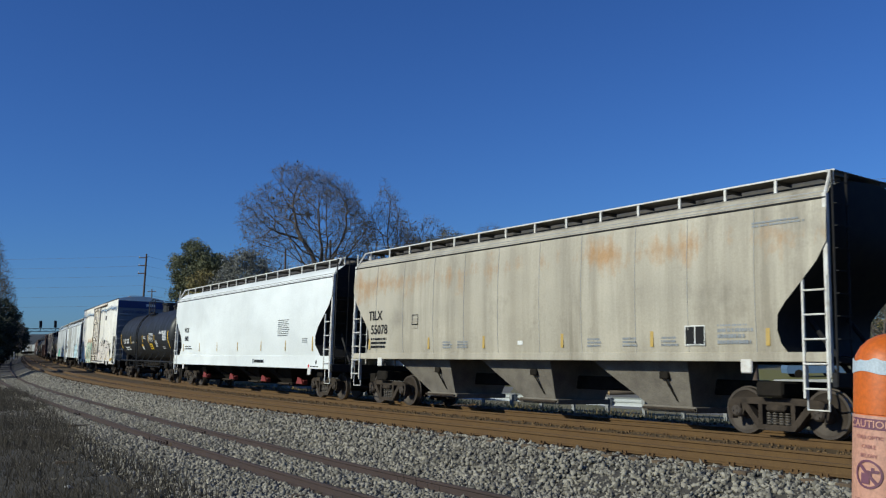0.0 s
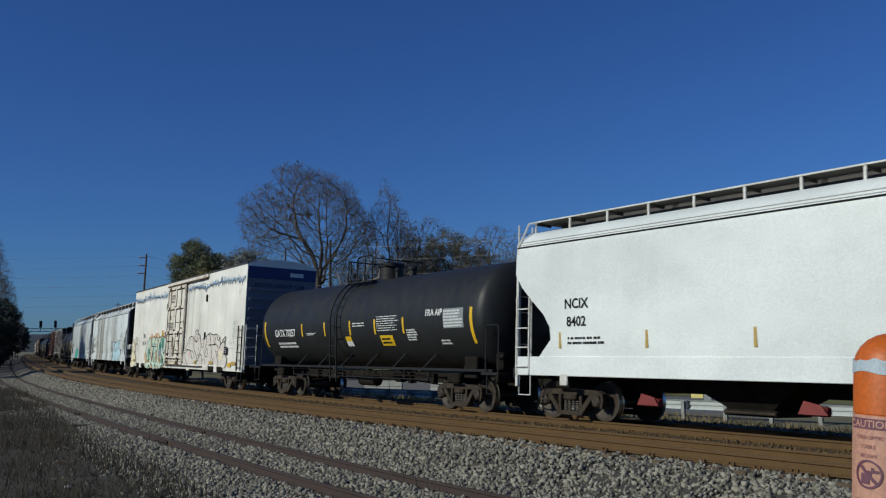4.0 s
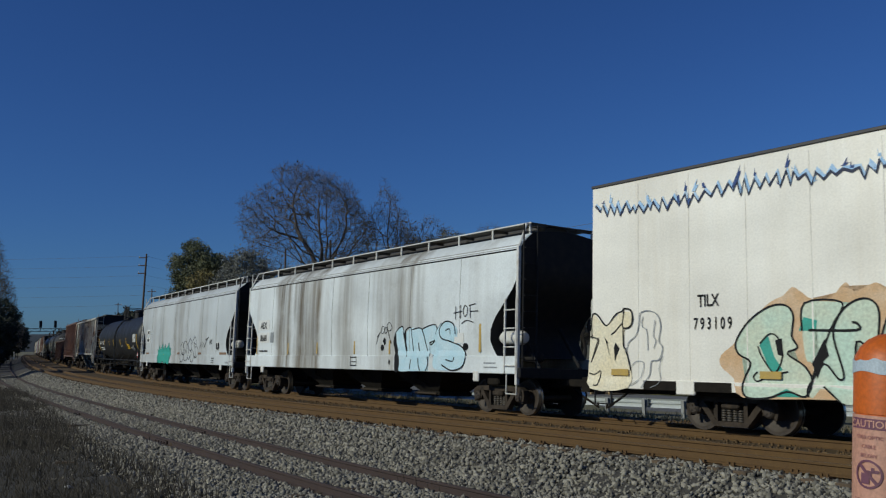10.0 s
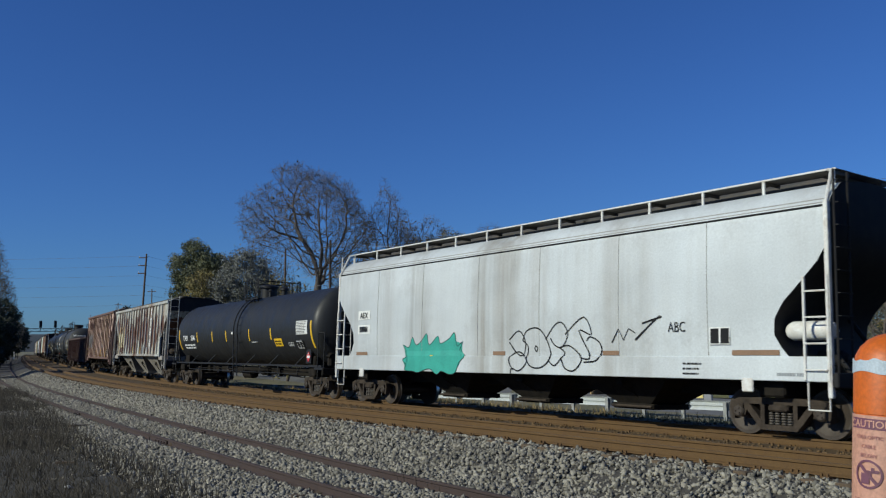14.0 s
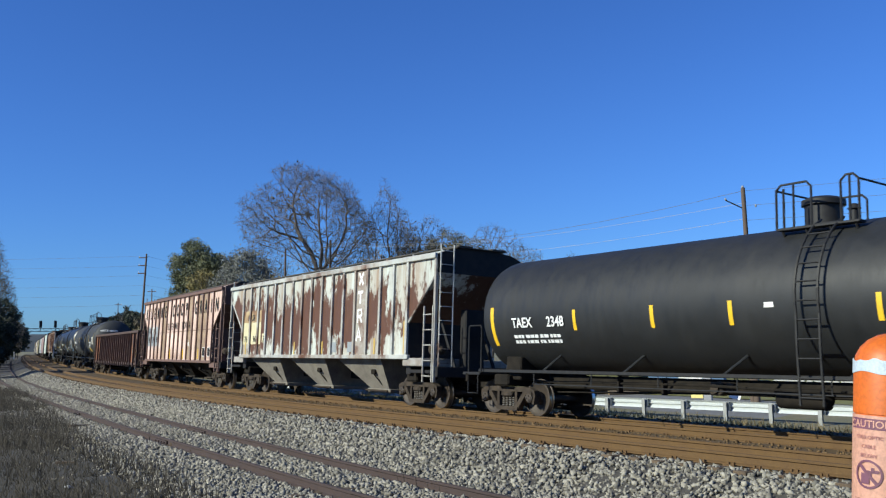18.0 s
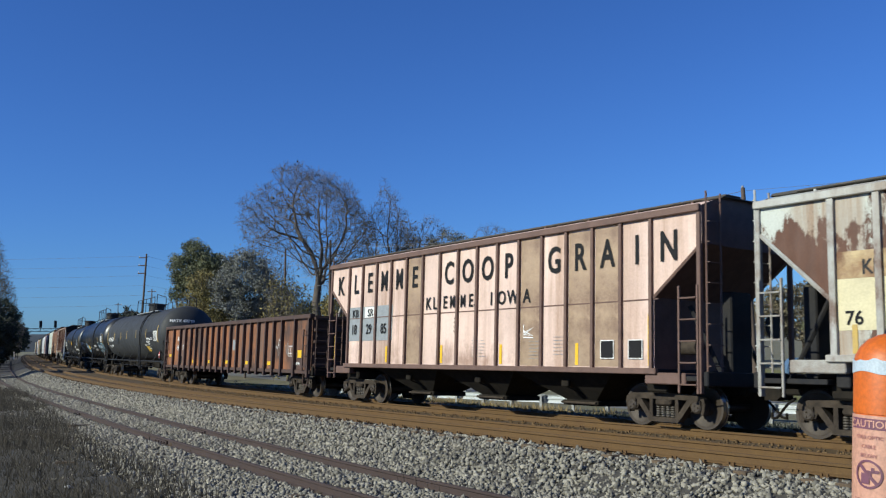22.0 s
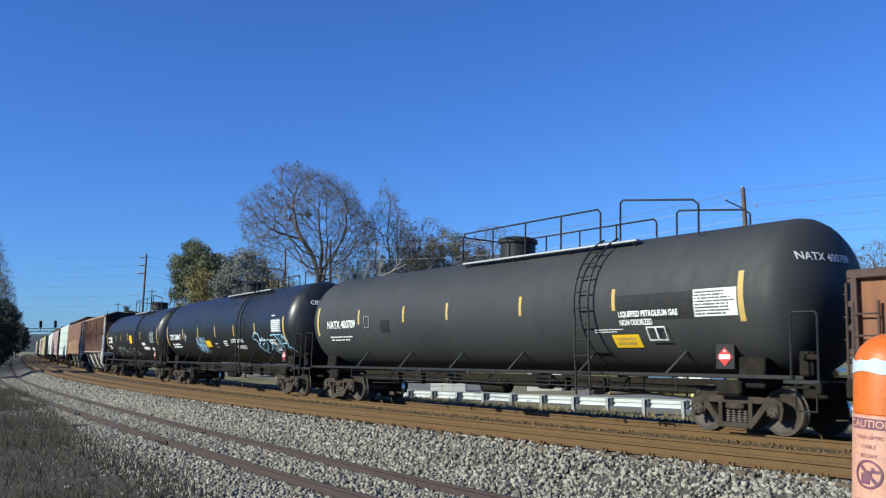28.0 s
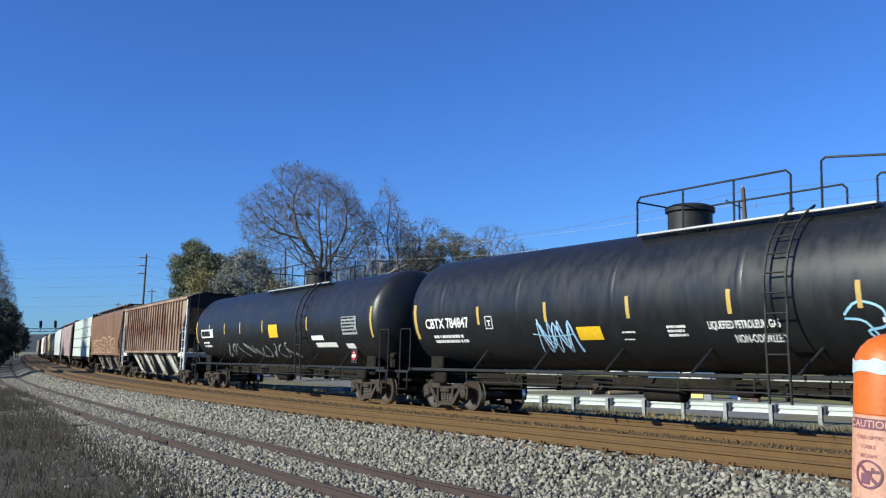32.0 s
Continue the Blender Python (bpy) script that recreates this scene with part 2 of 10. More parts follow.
PALE = car_paint("pale_grey_paint", (0.70, 0.74, 0.74), (0.30, 0.27, 0.22), 0.6, seed=14, runs=((-6.1, -4.7, 1.0), (-4.4, -2.2, 1.0), (-0.8, 0.4, 0.6), (2.5, 4.6, 0.8)))
PALE_B = car_paint("light_grey_paint", (0.55, 0.585, 0.59), (0.36, 0.34, 0.31), 0.6, seed=31, runs=((-4.7, -3.6, 0.5), (-1.3, 0.3, 0.6), (3.6, 4.7, 0.4)))
BLACK = car_paint("black_tank_paint", (0.016, 0.017, 0.018), (0.034, 0.032, 0.029), 0.35, rough=0.48, seed=4, spec=0.35)
BLACK_B = car_paint("glossy_black_tank_paint", (0.009, 0.010, 0.012), (0.022, 0.022, 0.023), 0.3, rough=0.38, seed=7)
BLACK_C = car_paint("dull_black_tank_paint", (0.030, 0.032, 0.034), (0.048, 0.047, 0.046), 0.5, rough=0.62, seed=9, spec=0.35)
PATCHY = car_paint("peeling_white_paint", (0.50, 0.53, 0.48), (0.26, 0.155, 0.085), 1.0, (0.125, 0.047, 0.022), 0.54, rough=0.6, seed=17, band=(1.35, 4.2), soft_rust=0.055)
PINK = car_paint("faded_pink_paint", (0.72, 0.53, 0.45), (0.32, 0.19, 0.12), 1.0, (0.30, 0.16, 0.10), 0.14, rough=0.6, seed=21, band=(0.5, 2.2), soft_rust=0.2, cover=0.7)
STAINED_CREAM = car_paint("rust_stained_cream_paint", (0.52, 0.40, 0.22), (0.24, 0.13, 0.06), 1.0, (0.16, 0.07, 0.03), 0.3, rough=0.65, seed=66)
GREY_RUST_PALE = car_paint("stained_grey_paint", (0.42, 0.41, 0.36), (0.2, 0.12, 0.08), 1.0, (0.13, 0.052, 0.03), 0.35, rough=0.7, seed=63)
GREY_RUST = car_paint("greyed_rusty_steel", (0.15, 0.082, 0.058), (0.075, 0.05, 0.045), 0.7, (0.24, 0.09, 0.035), 0.25, rough=0.75, seed=44)
BROWN = car_paint("rusted_brown_steel", (0.31, 0.115, 0.042), (0.075, 0.04, 0.03), 0.85, (0.06, 0.035, 0.028), 0.3, rough=0.75, seed=25)
OXIDE = car_paint("red_oxide_paint", (0.18, 0.088, 0.05), (0.10, 0.06, 0.04), 0.6, (0.14, 0.06, 0.03), 0.1, rough=0.65, seed=28)
STREAKED = car_paint("rust_streaked_paint", (0.30, 0.205, 0.145), (0.13, 0.06, 0.035), 1.0, (0.16, 0.06, 0.03), 0.3, rough=0.65, seed=33, band=(1.2, 4.9))
MAUVE = car_paint("faded_mauve_paint", (0.36, 0.26, 0.25), (0.16, 0.11, 0.10), 0.6, rough=0.6, seed=37)
YELLOW_CAR = car_paint("faded_cream_paint", (0.62, 0.55, 0.34), (0.25, 0.2, 0.12), 0.5, seed=41)
# Grime, its base set darker still for the shade beneath the cars.
UNDER = material("shaded_underframe_grime", (0.014, 0.012, 0.010), 0.9, spots=(0.034, 0.027, 0.02), amount=0.6, size=5, spec=0.12)
# Dark end frames; this colour also holds the shade on end walls.
END_DARK = material("dark_end_frame_and_shade", (0.016, 0.016, 0.018), 0.7, spots=(0.04, 0.033, 0.026), amount=0.5, size=4, spec=0.2)
BAY = material("dusty_hopper_steel", (0.19, 0.168, 0.135), 0.85, spots=(0.085, 0.07, 0.058), amount=0.7, size=2.2, bump=0.3, bump_size=12)
TRUCK = material("dusty_cast_steel", (0.062, 0.047, 0.035), 0.9, spots=(0.016, 0.013, 0.011), amount=0.8, size=6, bump=0.5, bump_size=30, spec=0.2)
WHEEL = material("worn_wheel_steel", (0.060, 0.045, 0.034), 0.65, metal=0.3, spots=(0.03, 0.023, 0.018), amount=0.6, size=7)
TREAD = material("polished_tread_steel", (0.55, 0.54, 0.52), 0.3, metal=1.0)
SPRING = material("spring_steel", (0.10, 0.085, 0.07), 0.7, metal=0.3)
LADDER_WHITE = material("white_painted_iron", (0.70, 0.70, 0.66), 0.55, spots=(0.35, 0.24, 0.15), amount=0.5, size=5)
LADDER_BLACK = material("black_painted_iron", (0.016, 0.016, 0.017), 0.55, spots=(0.04, 0.036, 0.032), amount=0.5, size=6, spec=0.25)
GRATING = material("dark_walkway_grating", (0.05, 0.047, 0.043), 0.7, spots=(0.11, 0.085, 0.06), amount=0.6, size=4)
GALV = material("galvanised_grating", (0.45, 0.46, 0.46), 0.5, metal=0.4, spots=(0.3, 0.28, 0.25), amount=0.5, size=6)
YELLOW = material("yellow_reflective_tape", (0.80, 0.48, 0.02), 0.4, spots=(0.5, 0.33, 0.03), amount=0.4, size=8)
OCHRE = material("faded_yellow_tape", (0.50, 0.33, 0.07), 0.6, spots=(0.36, 0.26, 0.12), amount=0.6, size=6)
INK = material("black_stencil_paint", (0.014, 0.014, 0.015), 0.75, spec=0.2)
CHALK = material("white_stencil_paint", (0.78, 0.78, 0.76), 0.6)
SIGN_WHITE = material("white_decal", (0.74, 0.74, 0.70), 0.5, spots=(0.55, 0.52, 0.45), amount=0.3, size=9)
RED = material("red_enamel", (0.55, 0.035, 0.03), 0.45)
BLUE_BAND = material("blue_band_paint", (0.012, 0.032, 0.14), 0.5)
GREY_PATCH = material("grey_paint_patch", (0.27, 0.29, 0.30), 0.6, size=5)
MINT = material("mint_spray_paint", (0.50, 0.66, 0.54), 0.6, spots=(0.62, 0.62, 0.46), amount=0.9, size=1.1)
CREAMY = material("cream_spray_paint", (0.78, 0.68, 0.46), 0.6, spots=(0.8, 0.76, 0.62), amount=0.7, size=1.5)
TEAL = material("teal_spray_paint", (0.035, 0.36, 0.28), 0.6, spots=(0.02, 0.24, 0.19), amount=0.6, size=3)
PEACH = material("peach_spray_paint", (0.60, 0.38, 0.20), 0.6, spots=(0.7, 0.55, 0.4), amount=0.6, size=3)
ROSE = material("washed_out_rose_spray_paint", (0.72, 0.50, 0.44), 0.6, spots=(0.70, 0.62, 0.55), amount=0.8, size=3)
SKY_SPRAY = material("pale_blue_spray_paint", (0.45, 0.66, 0.74), 0.55, spots=(0.62, 0.74, 0.78), amount=0.8, size=2.5)
TAG_BLUE = material("sky_blue_spray_paint", (0.20, 0.46, 0.66), 0.55, spots=(0.42, 0.62, 0.76), amount=0.7, size=2.5)
SPRAY_GREY = material("pale_spray_fill", (0.71, 0.67, 0.60), 0.6, spots=(0.60, 0.47, 0.42), amount=0.7, size=2)
BLUE_SPRAY = material("blue_spray_paint", (0.012, 0.04, 0.17), 0.6, spots=(0.05, 0.15, 0.4), amount=0.5, size=5)
INK_BLUE = material("dark_blue_ink_spray", (0.012, 0.020, 0.060), 0.6)
LIGHT_SPRAY = material("light_blue_spray_paint", (0.30, 0.52, 0.78), 0.6, spots=(0.55, 0.70, 0.85), amount=0.8, size=4)
WRAP = material("white_lumber_wrap", (0.50, 0.54, 0.49), 0.5, spots=(0.42, 0.50, 0.44), amount=0.6, size=3)
RAIL = material("rusty_rail_steel", (0.112, 0.060, 0.017), 0.85, spots=(0.080, 0.040, 0.014), amount=0.6, size=3, bump=0.3, bump_size=50)
SEAM = material("dirty_weld_seam", (0.36, 0.36, 0.34), 0.7, spots=(0.2, 0.19, 0.17), amount=0.6, size=2)
RAIL_OLD = material("dark_rusted_rail_steel", (0.050, 0.031, 0.026), 0.85, spots=(0.035, 0.022, 0.02), amount=0.6, size=4, bump=0.3, bump_size=50)
TIE = material("creosoted_timber", (0.085, 0.058, 0.036), 0.9, spots=(0.16, 0.11, 0.065), amount=0.6, size=4, bump=0.6, bump_size=30, each=0.25)
STONE = material("grey_ballast_stone", (0.255, 0.235, 0.19), 0.9, spots=(0.12, 0.105, 0.085), amount=0.6, size=2.2, bump=0.4, bump_size=40, each=0.5)
# Bed colour lowered to hold the shade in gaps between the stones.
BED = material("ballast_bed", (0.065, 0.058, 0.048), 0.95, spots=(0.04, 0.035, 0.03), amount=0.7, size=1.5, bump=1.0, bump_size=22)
EARTH = material("dry_earth_and_grass", (0.17, 0.145, 0.085), 0.95, spots=(0.10, 0.105, 0.045), amount=0.8, size=0.35, bump=0.8, bump_size=14)
DIRTY_BED = material("rust_stained_bed", (0.088, 0.053, 0.018), 0.95, spots=(0.066, 0.040, 0.018), amount=0.7, size=1.2, bump=0.9, bump_size=20)
ASPHALT = material("pale_worn_asphalt", (0.16, 0.155, 0.145), 0.9, spots=(0.10, 0.10, 0.095), amount=0.5, size=0.6, bump=0.3, bump_size=60)
LITTER = material("dark_leaf_litter", (0.046, 0.041, 0.031), 0.95, spots=(0.09, 0.08, 0.06), amount=0.6, size=3.0, bump=1.0, bump_size=25)
STRAW = material("dry_straw_grass", (0.42, 0.30, 0.12), 0.85, spots=(0.19, 0.145, 0.08), amount=0.6, size=1.2, each=0.35)
STONE_RUST = material("rust_stained_stone", (0.135, 0.080, 0.030), 0.9, spots=(0.08, 0.048, 0.021), amount=0.6, size=2.2, each=0.35)
WEED = material("brown_dead_weeds", (0.043, 0.036, 0.026), 0.9, spots=(0.115, 0.096, 0.070), amount=0.5, size=2.0, each=0.4)
GREEN_GRASS = material("green_verge_grass", (0.17, 0.16, 0.035), 0.9, spots=(0.16, 0.15, 0.06), amount=0.7, size=1.0, each=0.3)
BARK = material("grey_brown_bark", (0.13, 0.105, 0.085), 0.95, spots=(0.07, 0.055, 0.045), amount=0.6, size=2, bump=0.6, bump_size=12)
TWIG = material("bare_twigs", (0.125, 0.113, 0.102), 0.95, spots=(0.185, 0.16, 0.14), amount=0.5, size=0.5)
PALE_BARK = material("pale_weathered_bark", (0.36, 0.31, 0.25), 0.9, spots=(0.2, 0.16, 0.13), amount=0.6, size=1.5)
LEAF_GREEN = material("olive_evergreen_leaves", (0.17, 0.175, 0.095), 0.8, spots=(0.07, 0.085, 0.036), amount=0.8, size=0.4, each=0.4)
LEAF_GREY = material("grey_green_leaves", (0.25, 0.255, 0.225), 0.8, spots=(0.11, 0.115, 0.09), amount=0.8, size=0.4, each=0.4)
LEAF_OLIVE = material("brown_olive_leaves", (0.17, 0.15, 0.075), 0.85, spots=(0.09, 0.085, 0.04), amount=0.8, size=0.5, each=0.4)
LEAF_GOLD = material("yellowing_leaves", (0.30, 0.235, 0.085), 0.8, spots=(0.10, 0.105, 0.035), amount=0.8, size=0.4, each=0.4)
LEAF_BROWN = material("brown_autumn_leaves", (0.175, 0.14, 0.085), 0.85, spots=(0.08, 0.075, 0.035), amount=0.7, size=0.4, each=0.4)
# Leaf colour with the wood's shade already put into it.
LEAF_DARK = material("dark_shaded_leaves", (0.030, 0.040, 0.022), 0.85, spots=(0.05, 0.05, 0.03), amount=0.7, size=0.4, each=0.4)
POLE = material("weathered_pole_timber", (0.105, 0.075, 0.056), 0.9, spots=(0.09, 0.065, 0.05), amount=0.6, size=2, bump=0.4, bump_size=20)
WIRE = material("overhead_wire", (0.10, 0.095, 0.09), 0.6)
WIRE_PALE = material("pale_aluminium_wire", (0.34, 0.32, 0.30), 0.5)
GUARD = material("galvanised_guard_rail", (0.50, 0.53, 0.53), 0.5, metal=0.25, spots=(0.42, 0.46, 0.47), amount=0.5, size=2.5)
GUARD_POST = material("dull_steel_post", (0.30, 0.31, 0.31), 0.6, metal=0.2, spots=(0.17, 0.17, 0.17), amount=0.5, size=5)
ORANGE = material("orange_marker_plastic", (0.55, 0.115, 0.008), 0.5, spots=(0.46, 0.095, 0.008), amount=0.35, size=12)
FADED = material("faded_pink_decal", (0.51, 0.265, 0.19), 0.5, spots=(0.60, 0.29, 0.18), amount=0.5, size=14)
DECAL_INK = material("purple_brown_decal_ink", (0.16, 0.06, 0.09), 0.6)
DECAL_FADE = material("faded_decal_ink", (0.36, 0.15, 0.13), 0.6)
DARK_RED = material("dull_red_enamel", (0.22, 0.03, 0.025), 0.6)
PEELED = material("peeled_grey_film", (0.42, 0.50, 0.56), 0.4, spots=(0.55, 0.58, 0.6), amount=0.5, size=25)
CONCRETE = material("pale_concrete", (0.46, 0.46, 0.43), 0.9, spots=(0.32, 0.31, 0.28), amount=0.6, size=1.4, bump=0.3)
LOG = material("cut_log_bark", (0.15, 0.115, 0.08), 0.95, spots=(0.09, 0.07, 0.05), amount=0.7, size=3, bump=0.6, bump_size=15)
LOG_END = material("sawn_log_end", (0.50, 0.34, 0.16), 0.8, spots=(0.38, 0.25, 0.12), amount=0.6, size=9)
BLUE_METAL = material("blue_painted_metal", (0.10, 0.18, 0.30), 0.55, spots=(0.07, 0.12, 0.2), amount=0.5, size=2)
DARK_GLASS = material("dark_window_glass", (0.02, 0.022, 0.025), 0.1)
HILL = material("distant_wooded_hill", (0.055, 0.065, 0.075), 1.0, size=0.02, spots=(0.04, 0.05, 0.06))


# ---- ground, tracks ----
def ground_height(side):
    return float(np.interp(side, (-60, -11, -8, -4.2, -3.0, -1.0, 1.0, 2.6, 3.4, 4.4, 5.1, 5.7, 6.6, 10.0, 12.5, 15.5, 18.0, 60), (-1.42, -1.42, -1.2, -0.42, -0.33, -0.295, -0.185, -0.13, -0.08, -0.03, -0.02, -0.10, -0.46, -0.50, -0.46, -0.3, 0.25, 0.3)))


def strip(name, sides, s_values, lift, mat, label, rough=0.0, kind="structure", category="ground", from_edge=False):
    """A sheet that follows the line, between two lateral bounds (from_edge: counted from the edge of the weeds)."""
    rnd = random.Random(hash_of(name))
    vs = []
    for s in s_values:
        for d in sides:
            d = d + (float(weed_edge(s)) if from_edge else 0)
            x, y, _ = along(s, d)
            vs.append((x, y, ground_height(d) + lift + rnd.uniform(-rough, rough)))
    n = len(sides)
    fs = [(i * n + j, (i + 1) * n + j, (i + 1) * n + j + 1, i * n + j + 1) for i in range(len(s_values) - 1) for j in range(n - 1)]
    fs = [f[::-1] for f in fs]
    return tagged(part(name, Shape().add(vs, fs), mat, smooth=60), label, category, kind=kind)


def hash_of(word):
    return sum((i + 1) * ord(c) for i, c in enumerate(word))


def build_ground():
    sides = [-60, -45, -30, -20, -15, -11, -9.5, -8, -6.8, -5.6, -4.2, -3.0, 1.5, 3.0, 5.1, 5.7, 6.6, 8, 10, 11, 12.5, 14, 15.5, 18, 26, 34, 45, 60]
    ss = [-440 + 10 * i for i in range(57)]
    sh = Shape()
    rnd = random.Random(3)
    for s in ss:
        for d in sides:
            x, y, _ = along(s, d)
            sh.v.append((x, y, ground_height(d) - (0.03 if 5 < d < 14.5 else 0) + (rnd.uniform(-0.08, 0.08) if d < -13 or d > 19 else 0)))
    n, m = len(sides), len(ss)
    sh.f = [(i * n + j, i * n + j + 1, (i + 1) * n + j + 1, (i + 1) * n + j) for i in range(m - 1) for j in range(n - 1)]
    rim = [i * n for i in range(m)] + [(m - 1) * n + j for j in range(1, n)] + [i * n + n - 1 for i in range(m - 2, -1, -1)] + [j for j in range(n - 2, 0, -1)]
    cx, cy = along(-160, 0)[:2]
    base = len(sh.v)
    for i in rim:
        x, y, _ = sh.v[i]
        d = math.hypot(x - cx, y - cy)
        sh.v.append((cx + (x - cx) / d * 3600, cy + (y - cy) / d * 3600, -1.4))
    k = len(rim)
    sh.f += [(rim[i], rim[(i + 1) % k], base + (i + 1) % k, base + i) for i in range(k)]
    tagged(part("ground", sh, EARTH, smooth=60), "dry brown earth with thin autumn grass", "ground", kind="structure")
    near = [-30 + 0.5 * i for i in range(180)]
    far = [-430 + 4 * i for i in range(101)]
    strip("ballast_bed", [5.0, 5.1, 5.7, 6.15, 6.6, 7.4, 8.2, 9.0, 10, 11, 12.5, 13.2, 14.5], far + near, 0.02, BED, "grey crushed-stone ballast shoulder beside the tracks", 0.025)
    strip("weedy_earth", [0.3, 0.9, 1.6, 2.4, 3.4, 4.6, 6.2], far + near, 0.06, LITTER, "dark earth under dead weeds and leaf litter", 0.035, from_edge=True)
    strip("track_bed", [-3.4, -2.6, -1.5, -1.0, -0.5, 0.5, 1.0, 1.6, 2.2, 2.6, 3.0, 3.4, 3.9, 4.4, 5.02], far + near, 0.03, DIRTY_BED, "rust-stained ballast under the two main tracks", 0.015)
    road = strip("road", [-24, -21, -18, -15.6], [-430 + 6 * i for i in range(80)], 0.03, ASPHALT, "pale worn asphalt road behind the guard rail", category="road")
    strip("verge_grass", [-58, -46, -36, -30, -24.2], [-120 + 6 * i for i in range(30)], 0.03, GREEN_GRASS, "patchy green lawn beyond the road", 0.03)


RAIL_SECTION = [(-0.066, -0.172), (0.066, -0.172), (0.066, -0.158), (0.012, -0.135), (0.009, -0.05), (0.036, -0.036), (0.036, -0.006), (0.028, 0.0),
                (-0.028, 0.0), (-0.036, -0.006), (-0.036, -0.036), (-0.009, -0.05), (-0.012, -0.135), (-0.066, -0.158)]


def rail(name, side_of, z_of, s_values, mat, parent, label=""):
    sh = Shape()
    n = len(RAIL_SECTION)
    for s in s_values:
        for d, z in RAIL_SECTION:
            x, y, _ = along(s, side_of(s) + d)
            sh.v.append((x, y, z_of(s) + z))
    for i in range(len(s_values) - 1):
        sh.f += [(i * n + j, i * n + (j + 1) % n, (i + 1) * n + (j + 1) % n, (i + 1) * n + j) for j in range(n)]
    return part(name, sh, mat, parent, label, smooth=35)


def build_track(name, centre, z_near, cant, mat, label, ties=True, tie_drop=0.185, old=False):
    """Two rails on ties; z_near is the top of the rail nearer to the camera."""
    track = thing(name, Matrix.Identity(4), label, "railway track", kind="structure")
    ss = [-430 + 5 * i for i in range(74)] + [-60 + 1.0 * i for i in range(170)]
    for k, lab in ((0.753, ""), (-0.753, "")):
        rail("rail", lambda s: centre(s) + k, lambda s: z_near - (0.753 - k) * cant, ss, mat, track, lab)
    rnd = random.Random(hash_of(name))
    tie = Shape().bevelled(-0.115, 0.115, -1.3, 1.3, -0.18, 0, 0.012).mesh("tie")
    plate = Shape().box(-0.1, 0.1, -0.19, 0.19, 0, 0.022)
    for e in (-0.12, 0.12):
        plate.box(-0.06, -0.03, e - 0.015, e + 0.015, 0.02, 0.055).box(0.03, 0.06, e - 0.015, e + 0.015, 0.02, 0.055)
    plate = plate.mesh("tie_plate")
    rest, s = Shape(), -300.0
    while s < 60:
        a = heading(s) + rnd.uniform(-0.02, 0.02)
        c = centre(s) + rnd.uniform(-0.05, 0.05)
        x, y, _ = along(s, c)
        zc = z_near - 0.753 * cant - 0.172 - (0.02 if not old else -0.035)
        m = Matrix.Translation((x, y, zc)) @ Matrix.Rotation(a, 4, "Z") @ Matrix.Rotation(-cant, 4, "X")
        if -46 < s < 24 and ties:
            ob = part("tie", tie, TIE, track)
            ob.matrix_local = m
            if not old:
                for k in (0.753, -0.753):
                    p = part("tie_plate", plate, RAIL, track)
                    p.matrix_local = m @ Matrix.Translation((0, k, 0))
        elif not old:
            rest.add([tuple(m @ Vector(v)) for v in ((-0.11, -1.3, -0.1), (0.11, -1.3, -0.1), (0.11, 1.3, -0.1), (-0.11, 1.3, -0.1), (-0.11, -1.3, 0), (0.11, -1.3, 0), (0.11, 1.3, 0), (-0.11, 1.3, 0))],
                     [(4, 5, 6, 7), (0, 1, 5, 4), (1, 2, 6, 5), (2, 3, 7, 6), (3, 0, 4, 7)])
        s += 0.52 if not old else rnd.uniform(2.2, 6.0)
    if rest.v:
        tagged(part("far_ties", rest, TIE, track), "weathered timber ties", kind="stuff")
    return track


build_ground()
build_track("main_track", lambda s: 0.0, 0.0, CANT, RAIL, "main railway track with brown rusty rails under the train")
build_track("second_track", lambda s: 4.02, 0.195, CANT, RAIL, "empty parallel railway track with brown rusty rails")
siding = build_track("siding_track", siding_side, SIDING_Z, 0.0, RAIL_OLD, "old siding with dark rusted rails half buried in ballast", old=True)
# joint bars on the old siding
for s, k in ((0.2, 0.753), (-1.5, -0.753), (-18.6, -0.753), (-11.6, 0.753)):
    bar = Shape().bevelled(-0.45, 0.45, -0.03, 0.03, -0.13, -0.05, 0.01)
    for i in range(4):
        bar.tube((-0.33 + 0.22 * i, -0.06, -0.09), (-0.33 + 0.22 * i, 0.06, -0.09), 0.022)
    b = part("joint_bar", bar, RAIL_OLD, siding)
    x, y, _ = along(s, siding_side(s) + k + 0.045)
    b.matrix_local = pose(x, y, SIDING_Z, 0, 0, math.degrees(heading(s)))


